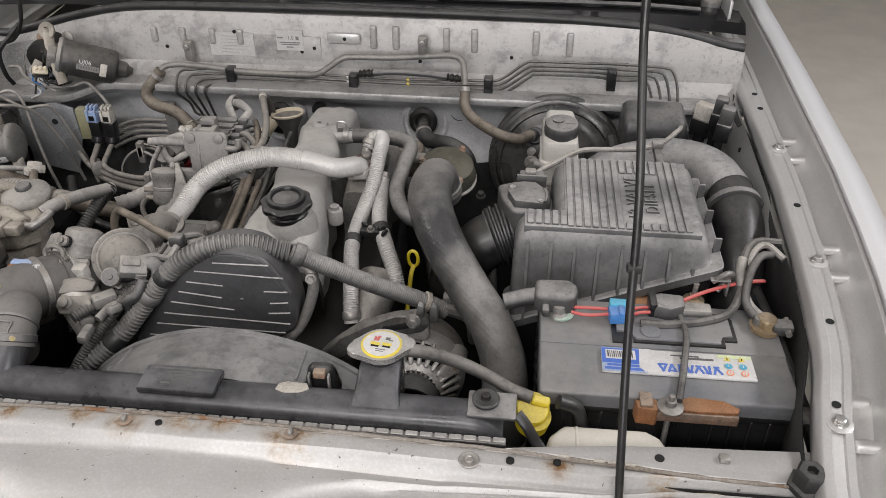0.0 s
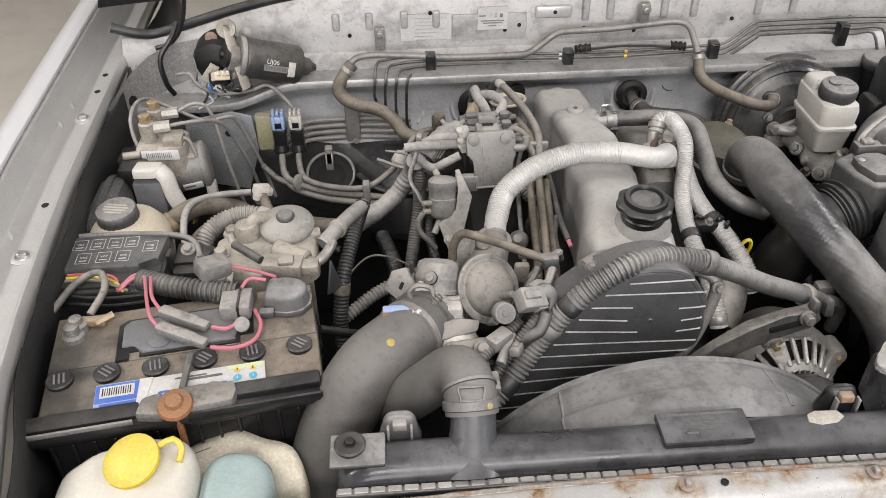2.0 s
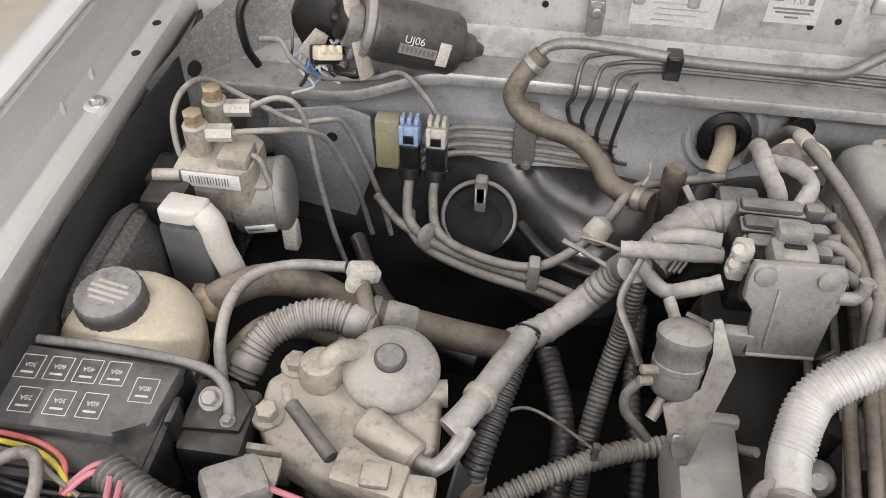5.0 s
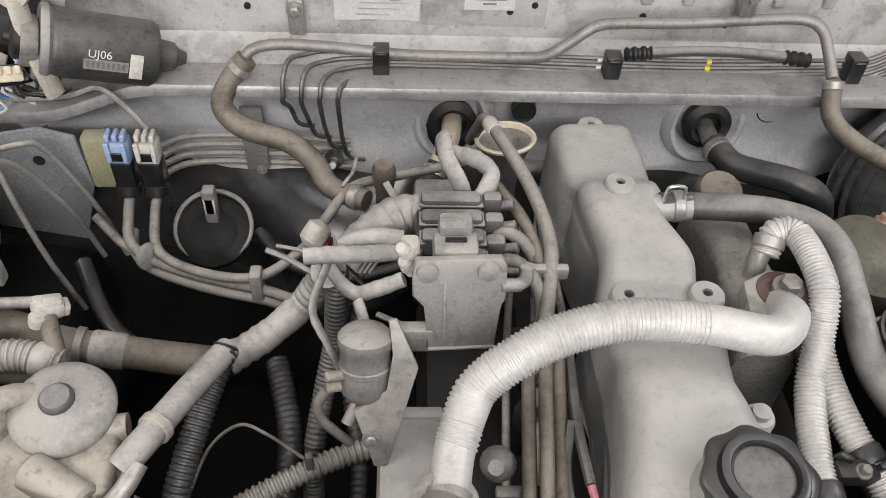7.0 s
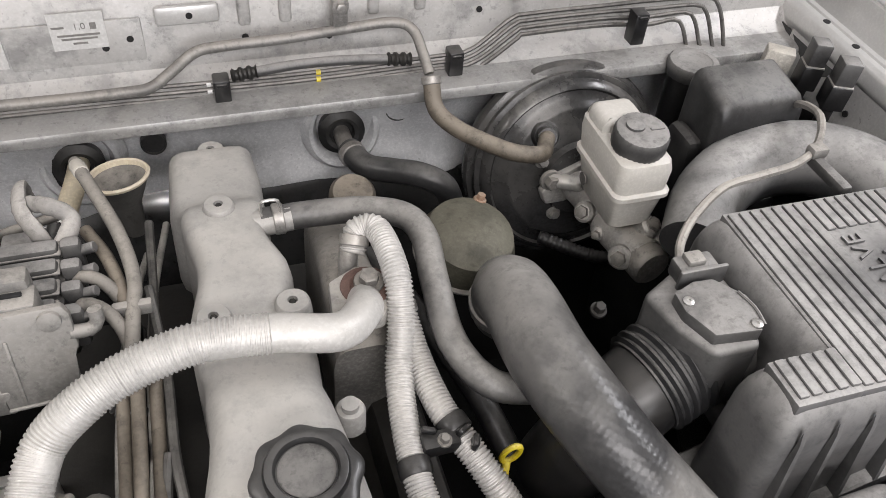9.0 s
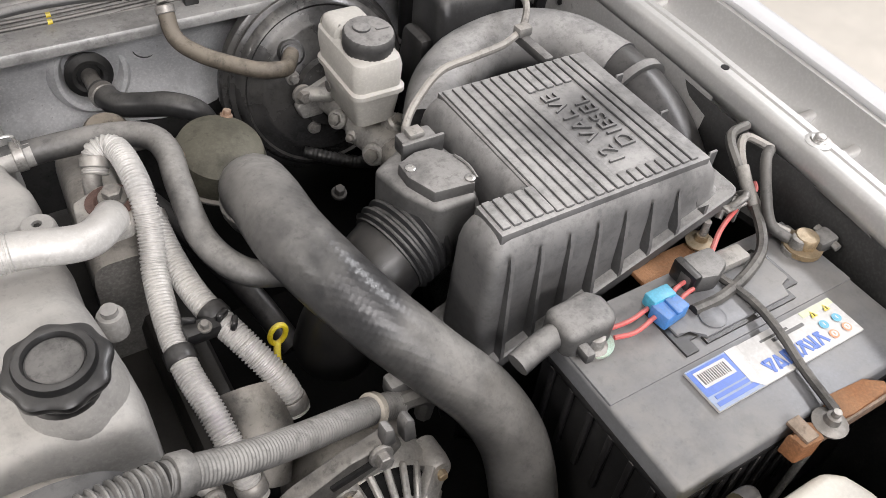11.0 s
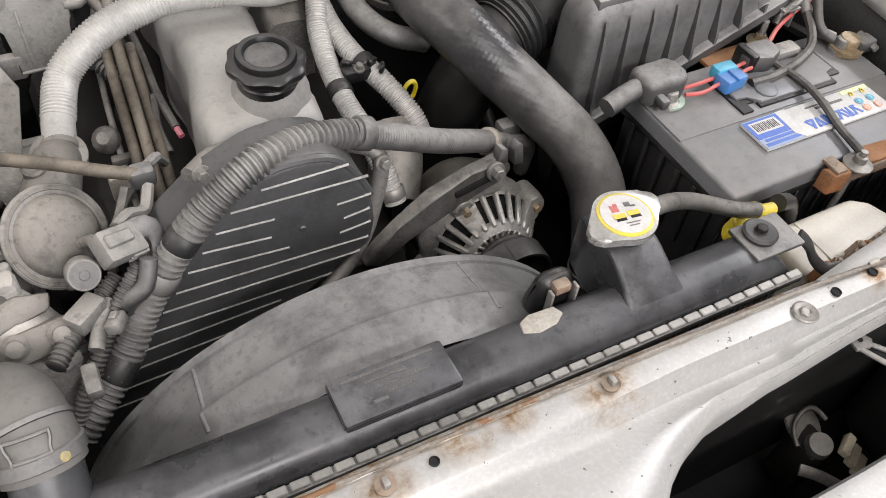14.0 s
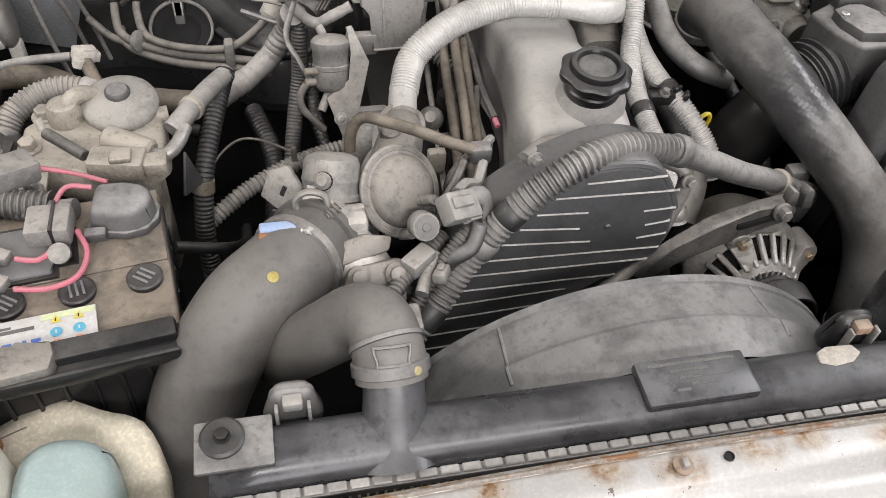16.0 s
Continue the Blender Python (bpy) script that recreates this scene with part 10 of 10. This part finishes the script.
solo("valve_vacuum_hose", hose([(-0.568, 0.922, 0.965), (-0.566, 0.926, 0.985), (-0.556, 0.924, 1.002), (-0.538, 0.912, 1.006), (-0.512, 0.899, 1.004), (-0.485, 0.886, 0.999), (-0.458, 0.876, 0.994)], 0.0055, n=12), BROWNHOSE, "brown vacuum hose arching over the exhaust gas valve", "hose")
solo("hose_end_clip", box((-0.455, 0.878, 0.990), (0.020, 0.016, 0.018), 0.004), DUSTY, "dark hose junction clip by the valve cover", "clip")
wire("front_sensor_lead", [(-0.453, 0.872, 0.985), (-0.462, 0.855, 0.975), (-0.475, 0.845, 0.985), (-0.487, 0.83, 0.99)], 0.005, PLATEGREY, "grey taped lead to the valve connector")
wire("front_sensor_lead", [(-0.452, 0.885, 0.99), (-0.440, 0.90, 0.985), (-0.436, 0.915, 0.97), (-0.43, 0.93, 0.95)], 0.0045, TAPE, "grey taped lead behind the loom")
sl = empty("temperature_sensor_lead", "corrugated temperature sensor lead with grey connectors", "cable")
SLP = [(-0.556, 0.757, 0.944), (-0.539, 0.779, 0.946), (-0.520, 0.800, 0.944), (-0.497, 0.818, 0.950)]
part("conduit", ribbed(SLP, 0.0072, 0.0042, 0.0014), CONDUIT, sl)
part("connector", box((-0.526, 0.790, 0.952), (0.030, 0.018, 0.016), 0.003, Matrix.Translation((-0.526, 0.79, 0)) @ pose(0, 0, 0, 0, 0, 40) @ Matrix.Translation((0.526, -0.79, 0))), PLATEGREY, sl, "grey connector")
part("plug", hose([(-0.527, 0.765, 0.938), (-0.518, 0.785, 0.944), (-0.508, 0.80, 0.946)], 0.006), PLATEGREY, sl)
part("boot", box((-0.536, 0.745, 0.930), (0.012, 0.028, 0.012), 0.003, None), PLATEGREY, sl)

# ---- front panel and wing details ----
for x, y, r in ((-0.354, 0.559, 0.0030), (0.009, 0.558, 0.0036), (-0.735, 0.555, 0.0045), (0.056, 0.5615, 0.0034)):
    solo("panel_hole", lathe([(r * 1.2, -0.001), (r * 1.2, 0.0012), (r, 0.0014), (r * 0.9, 0.0003), (0.0, 0.0003)], Matrix.Translation((x, y, crown(x))), 18), DARK, "dark round hole through the front panel", "hole", "panel holes", "structure")
solo("panel_hole", lathe([(0.0050, -0.001), (0.0050, 0.0030), (0.0044, 0.0036), (0.0, 0.0036)], Matrix.Translation((0.159, 0.579, crown(0.159))), 18), DARK, "dark round hole through the lapped end plate", "hole", "panel holes", "structure")
solo("square_stud", box((0.224, 0.585, crown(0.224) + 0.005), (0.011, 0.010, 0.007), 0.002), GALV, "small square stud on the panel end plate", "stud")
for x, y in ((-0.389, 0.557), (-0.215, 0.560), (-0.700, 0.553)):
    b = empty("panel_clip", "small rusty clip stud on the front panel", "clip", "panel clips")
    part("base", lathe([(0.007, 0), (0.0072, 0.0015), (0.0045, 0.002)], Matrix.Translation((x, y, crown(x) + 0.001)), 14), RUSTED, b)
    part("stud", box((x, y, crown(x) + 0.005), (0.0045, 0.007, 0.007), 0.001), GALV, b)
for x, y in ((-0.032, 0.552), (-0.682, 0.553)):
    b = empty("panel_bolt", "flanged steel bolt on the front panel", "bolt", "panel bolts")
    part("washer", lathe([(0.0105, 0), (0.0108, 0.0015), (0.0095, 0.0025), (0.0075, 0.0015)], Matrix.Translation((x, y, crown(x))), 28), GALV, b)
    part("head", lathe([(0.0052, 0.001), (0.0052, 0.003), (0.0042, 0.0038), (0.003, 0.0028), (0.0, 0.0028)], Matrix.Translation((x, y, crown(x))), 6), GALV, b)
solo("panel_wire_strip", hose([(x, (0.571 if x < 0 else float(np.interp(x, (0.0, 0.05, 0.13, 0.20, 0.34), (0.5705, 0.5675, 0.5645, 0.5605, 0.560)))), crown(x) + (0.0 if x < 0 else 0.0012)) for x in (-0.70 + 0.04 * k for k in range(26))], lambda u, q: 0.0021 + 0.0006 * math.sin(q * 160) * math.sin(q * 47), n=8), RUSTEDGE, "rust-brown sealing strip along the panel edge", "seal strip")
for x in (0.062, 0.098, 0.112, 0.128):
    solo("seal_crack", prism([(-0.006, -0.0016), (0.004, -0.002), (0.008, 0.0004), (0.001, 0.0022), (-0.005, 0.0012)], 0, 0.002, 0.0004, Matrix.Translation((x, float(np.interp(x, (0.0, 0.05, 0.13), (0.5705, 0.5675, 0.5645))) + 0.001, crown(x) + 0.003))), BLANKET, "cracked pale sealant on the panel seam", "sealant", "sealant flakes")
rubber = empty("bonnet_stop", "hexagonal black rubber bonnet stop screw", "bonnet stop", "bonnet stops")
part("body", lathe([(0.020, 0), (0.020, 0.006), (0.016, 0.008), (0.016, 0.022), (0.013, 0.026), (0.006, 0.026), (0.005, 0.020), (0.0, 0.020)], Matrix.Translation((0.300, 0.562, 0.964)), 6), SEAL, rubber)
part("hinge_stem", rod((0.300, 0.562, 0.95), (0.300, 0.562, 0.966), 0.009, 10), GALV, rubber)
wire("latch_cable", [(-0.64, 0.492, 0.958), (-0.60, 0.488, 0.962), (-0.56, 0.486, 0.958)], 0.004, COPPERISH, "brass clip on the panel front", "clip")

# wing rail hardware
for side, ys in ((1, (0.62, 0.90, 1.21)), (-1, (0.93, 1.27, 0.70))):
    for y in ys:
        x = MID + side * (half_width(y) + 0.019)
        zr = 1.0 - 0.012 * max(0, min(1, (0.66 - y) / 0.1)) - (0.0065 if side < 0 else 0.0)
        b = empty("wing_bolt", "silver painted bolt on the wing rail", "bolt", "wing bolts")
        part("seat", lathe([(0.0135, 0), (0.0138, 0.0015), (0.0105, 0.0025)], Matrix.Translation((x, y, zr + 0.001)), 24), PAINT, b)
        part("head", bolt((x, y, zr + 0.003), (0, 0, 1), 0.0058, 0.007), STEEL, b)
        for dy in (-0.030, 0.030) if side < 0 else ():
            part("pressed_crease", hose([(x + side * 0.034, y + dy + 0.026, zr + 0.003), (x + side * 0.026, y + dy + 0.010, zr - 0.0072), (x + side * 0.018, y + dy, zr - 0.0064), (x + side * 0.008, y + dy - 0.001, zr - 0.0052)], lambda u, q: 0.0042 - 0.003 * abs(2 * u - 1) ** 2, 0.004, 10), PAINT, b)
        for dy in (-0.022, 0.040) if side > 0 else ():
            part("emboss", box((x + side * 0.026, y + dy, zr - 0.006), (0.034, 0.012, 0.012), 0.004, seg=3), PAINT, b)
    for y in (0.645, 0.78, 1.04, 1.36, 1.42):
        zr = 1.0 - 0.012 * max(0, min(1, (0.66 - y) / 0.1)) - (0.0055 if side < 0 else 0.0)
        solo("rail_hole", lathe([(0.0048, 0), (0.0048, 0.0012), (0.002, 0.0013)], Matrix.Translation((MID + side * (half_width(y) + 0.017), y, zr + 0.0004)), 14), DARK, "small dark hole in the wing rail", "hole", "rail holes", "structure")

# headlamp well in front of the panel, its floor black for the shade
well = solo("headlamp_well", box((-0.02, 0.43, 0.62), (0.70, 0.30, 0.02), 0), DARK, "headlamp well floor in front of the panel, blackened for the shade", "well", "", "structure")
lampb = empty("headlamp_adjuster", "headlamp adjuster with grey knob, steel bracket and cream contacts", "headlamp adjuster")
part("block", box((0.085, 0.520, 0.690), (0.035, 0.04, 0.08), 0.008), DARKSTEEL, lampb)
part("disc", lathe([(0.022, 0), (0.025, 0.002), (0.025, 0.005), (0.021, 0.007), (0.008, 0.008)], aim((0.092, 0.540, 0.722), (0.25, -0.35, 0.9)), 32), PLATEGREY, lampb, "grey pressed disc")
part("knob", lathe([(0.012, 0), (0.014, 0.006), (0.012, 0.016), (0.0, 0.018)], aim((0.082, 0.512, 0.730), (-0.2, -0.2, 1)), 22), PLATEGREY, lampb, "grey adjuster knob")
for k in range(3):
    part("contact", box((0.112 + 0.004 * k, 0.500 - 0.016 * k, 0.735 - 0.010 * k), (0.026, 0.010, 0.010), 0.002, Matrix.Translation((0.11, 0.49, 0.73)) @ pose(0, 0, 0, 20, 0, 28) @ Matrix.Translation((-0.11, -0.49, -0.73))), CREAM, lampb, "cream contact block")
part("bracket", hose([(0.062, 0.520, 0.735), (0.068, 0.535, 0.740), (0.085, 0.545, 0.744), (0.105, 0.545, 0.742), (0.112, 0.530, 0.736)], 0.0025), GALV, lampb)
part("bracket", sweep(spline([(0.045, 0.500, 0.735), (0.062, 0.485, 0.732), (0.080, 0.465, 0.725)], 0.005), 0.006, 10, None, 0.3), GALV, lampb)
frame_bars = empty("headlamp_carrier", "grey steel headlamp carrier arm in the lamp well", "headlamp carrier")
part("tab", prism([(0.050, 0.530), (0.064, 0.527), (0.072, 0.533), (0.066, 0.545), (0.052, 0.545)], 0.900, 0.903, 0.001), PLATEGREY, frame_bars)
part("tab_hole", lathe([(0.0025, 0), (0.0025, 0.0008)], Matrix.Translation((0.060, 0.537, 0.9032)), 10), DARK, frame_bars)
for pts in ([(0.066, 0.532, 0.901), (0.090, 0.503, 0.900), (0.112, 0.476, 0.898), (0.120, 0.464, 0.886), (0.124, 0.452, 0.86)], [(0.054, 0.533, 0.901), (0.070, 0.502, 0.900), (0.086, 0.471, 0.898), (0.092, 0.458, 0.886), (0.096, 0.448, 0.86)]):
    part("bar", sweep(spline(pts, 0.006), 0.0024, 10, None, 0.7), PLATEGREY, frame_bars)
part("web", prism([(0.068, 0.528), (0.056, 0.529), (0.084, 0.474), (0.108, 0.478)], 0.8965, 0.8985, 0.0006), DARK, frame_bars)
lamp_body = empty("headlamp", "dark grey back of the headlamp in its well", "headlamp", "headlamps")
part("shell", box((0.225, 0.495, 0.775), (0.13, 0.10, 0.20), 0.03, seg=4), BATCASE, lamp_body)
part("corner_plate", prism([(0.195, 0.470), (0.235, 0.475), (0.260, 0.525), (0.235, 0.530), (0.220, 0.500)], 0.885, 0.892, 0.003), PLATEGREY, lamp_body, "pale grey corner plate")
part("corner_cap", box((0.243, 0.515, 0.905), (0.030, 0.030, 0.030), 0.006), PLATEGREY, lamp_body)
lampw = empty("headlamp_wiring", "cream headlamp wiring connectors beside the panel end", "connector")
rng = random.Random(4)
part("carrier_strip", sweep(spline([(0.142, 0.540, 0.936), (0.175, 0.548, 0.940), (0.210, 0.556, 0.946), (0.235, 0.560, 0.946)], 0.005), 0.008, 10, None, 0.6), CREAM, lampw)
for k in range(11):
    mq = Matrix.Translation((0.142 + 0.006 * k + 0.006 * rng.random(), 0.520 + 0.0022 * k + 0.010 * rng.random(), 0.918 + 0.014 * rng.random())) @ pose(0, 0, 0, rng.uniform(-30, 30), rng.uniform(-30, 30), rng.uniform(-40, 40))
    pl = part("plug", box((0, 0, 0), (0.014, 0.010, 0.010), 0.002, mq), CREAM, lampw)
    part("plug_neck", rod(tuple(mq @ Vector((0.005, 0, 0))), tuple(mq @ Vector((0.013, 0.001, -0.002))), 0.0036, 8), CREAM, pl)
part("clip_bolt", bolt((0.222, 0.545, 0.935), (0.2, -0.5, 0.8), 0.006, 0.010), RUSTED, lampw)


def grille_row(x):
    u = min(1.0, max(0.0, (x + 0.30) / 0.22))
    u = u * u * (3 - 2 * u)
    y0 = 0.355 + 0.095 * u + 0.02 * max(0.0, x) - 0.05 * max(0.0, -x - 0.36) ** 2
    return [(x, y0 + dy, z) for dy, z in ((0.004, 0.76), (0.004, 0.855), (0.0, 0.866), (-0.012, 0.870), (-0.035, 0.866), (-0.055, 0.84), (-0.07, 0.78), (-0.08, 0.60), (-0.07, 0.40))]


bump = [grille_row(-1.2 + 1.68 * i / 56) for i in range(57)]
solo("front_grille_panel", strip_loft(bump), LAPPED, "silver front grille and bumper top edge", "bumper", "", "structure")
hl = empty("headlamp", "pale headlamp housing top beyond the panel", "headlamp", "headlamps")
part("housing", box((-0.86, 0.455, 0.895), (0.30, 0.09, 0.06), 0.015), TANK, hl)

# hoses and wires in the deep gaps, most blackened to carry the shade there
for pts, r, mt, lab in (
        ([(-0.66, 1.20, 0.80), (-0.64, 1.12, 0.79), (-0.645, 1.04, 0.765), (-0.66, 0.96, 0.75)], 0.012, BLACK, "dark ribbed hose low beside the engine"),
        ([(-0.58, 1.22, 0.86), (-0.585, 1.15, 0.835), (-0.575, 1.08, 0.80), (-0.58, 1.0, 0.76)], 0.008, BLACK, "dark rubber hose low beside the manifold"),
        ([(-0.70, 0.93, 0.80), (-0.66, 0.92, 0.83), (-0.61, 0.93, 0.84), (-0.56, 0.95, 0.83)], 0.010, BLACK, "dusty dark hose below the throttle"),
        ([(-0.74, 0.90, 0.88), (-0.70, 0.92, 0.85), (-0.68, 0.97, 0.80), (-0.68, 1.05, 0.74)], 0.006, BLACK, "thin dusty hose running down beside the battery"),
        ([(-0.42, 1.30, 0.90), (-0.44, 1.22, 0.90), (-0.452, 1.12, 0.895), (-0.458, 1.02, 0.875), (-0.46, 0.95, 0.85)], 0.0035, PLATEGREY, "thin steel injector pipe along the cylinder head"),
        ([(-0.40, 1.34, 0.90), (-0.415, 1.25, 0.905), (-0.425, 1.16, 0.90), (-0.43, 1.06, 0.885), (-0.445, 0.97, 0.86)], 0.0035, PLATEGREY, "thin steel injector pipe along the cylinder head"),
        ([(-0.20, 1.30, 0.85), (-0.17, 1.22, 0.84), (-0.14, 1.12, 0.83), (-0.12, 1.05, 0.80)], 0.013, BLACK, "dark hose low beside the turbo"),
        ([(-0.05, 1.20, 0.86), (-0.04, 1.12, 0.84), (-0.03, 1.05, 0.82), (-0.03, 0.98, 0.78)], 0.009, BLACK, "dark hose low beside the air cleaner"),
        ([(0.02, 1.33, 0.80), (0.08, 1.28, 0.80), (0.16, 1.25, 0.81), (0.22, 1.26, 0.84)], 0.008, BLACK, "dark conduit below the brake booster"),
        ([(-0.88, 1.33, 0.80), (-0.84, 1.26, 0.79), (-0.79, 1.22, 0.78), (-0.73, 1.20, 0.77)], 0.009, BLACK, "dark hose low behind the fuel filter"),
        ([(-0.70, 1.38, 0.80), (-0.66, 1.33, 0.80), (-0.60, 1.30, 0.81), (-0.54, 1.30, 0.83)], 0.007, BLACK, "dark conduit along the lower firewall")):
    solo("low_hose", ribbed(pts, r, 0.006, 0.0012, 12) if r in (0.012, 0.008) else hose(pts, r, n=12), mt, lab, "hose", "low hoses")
rng = random.Random(11)
for k in range(5):
    x0, y0 = -0.60 + 0.13 * rng.random(), 1.14 + 0.14 * rng.random()
    pts = [(x0, y0, 0.93 + 0.03 * rng.random())]
    d = Vector((rng.uniform(-1, 1), rng.uniform(-0.3, 1), 0)).normalized()
    for q in range(3):
        last = Vector(pts[-1]) + d * 0.026 + Vector((rng.uniform(-0.012, 0.012), rng.uniform(-0.012, 0.012), rng.uniform(-0.012, 0.014)))
        pts.append(tuple(last))
    wire("loose_wire", pts, rng.choice((0.0018, 0.0026, 0.0034)), rng.choice((TAPE, VACHOSE, PALECONDUIT)), "thin dusty wire tangled round the solenoid pack", group="loose wires", n=6)

# small connectors and leads between the throttle and the loom
lead = empty("injection_sensor_lead", "thin corrugated sensor lead with grey plugs beside the loom", "cable")
part("conduit", ribbed([(-0.478, 0.806, 0.972), (-0.505, 0.790, 0.945), (-0.532, 0.768, 0.915), (-0.556, 0.748, 0.885), (-0.575, 0.735, 0.85)], 0.0062, 0.004, 0.0014, 12), CONDUIT, lead)
for x, y, z, yaw in ((-0.548, 0.772, 0.928, 35), (-0.560, 0.790, 0.925, -20), (-0.508, 0.776, 0.948, 60)):
    mq = Matrix.Translation((x, y, z)) @ pose(0, 0, 0, -20, 10, yaw)
    pl = part("plug", box((0, 0, 0), (0.018, 0.012, 0.010), 0.002, mq), PLATEGREY, lead, "grey plastic plug")
    part("plug_latch", box((0.002, 0, 0.006), (0.008, 0.006, 0.003), 0.0008, mq, seg=1), PLATEGREY, pl)
    part("plug_boot", rod(tuple(mq @ Vector((0.009, 0, 0))), tuple(mq @ Vector((0.020, 0, -0.002))), 0.0042, 10), SEAL, pl)
for pts, r in (([(-0.470, 0.875, 0.985), (-0.480, 0.862, 0.972), (-0.492, 0.852, 0.955), (-0.498, 0.842, 0.93)], 0.004),
               ([(-0.445, 0.905, 0.975), (-0.462, 0.895, 0.968), (-0.478, 0.885, 0.952), (-0.485, 0.87, 0.925)], 0.005),
               ([(-0.560, 0.900, 0.955), (-0.548, 0.915, 0.965), (-0.535, 0.935, 0.955), (-0.53, 0.95, 0.93)], 0.004)):
    wire("throttle_hose", pts, r, RUBBER, "short dusty rubber hose among the throttle linkage", "hose", "throttle hoses")
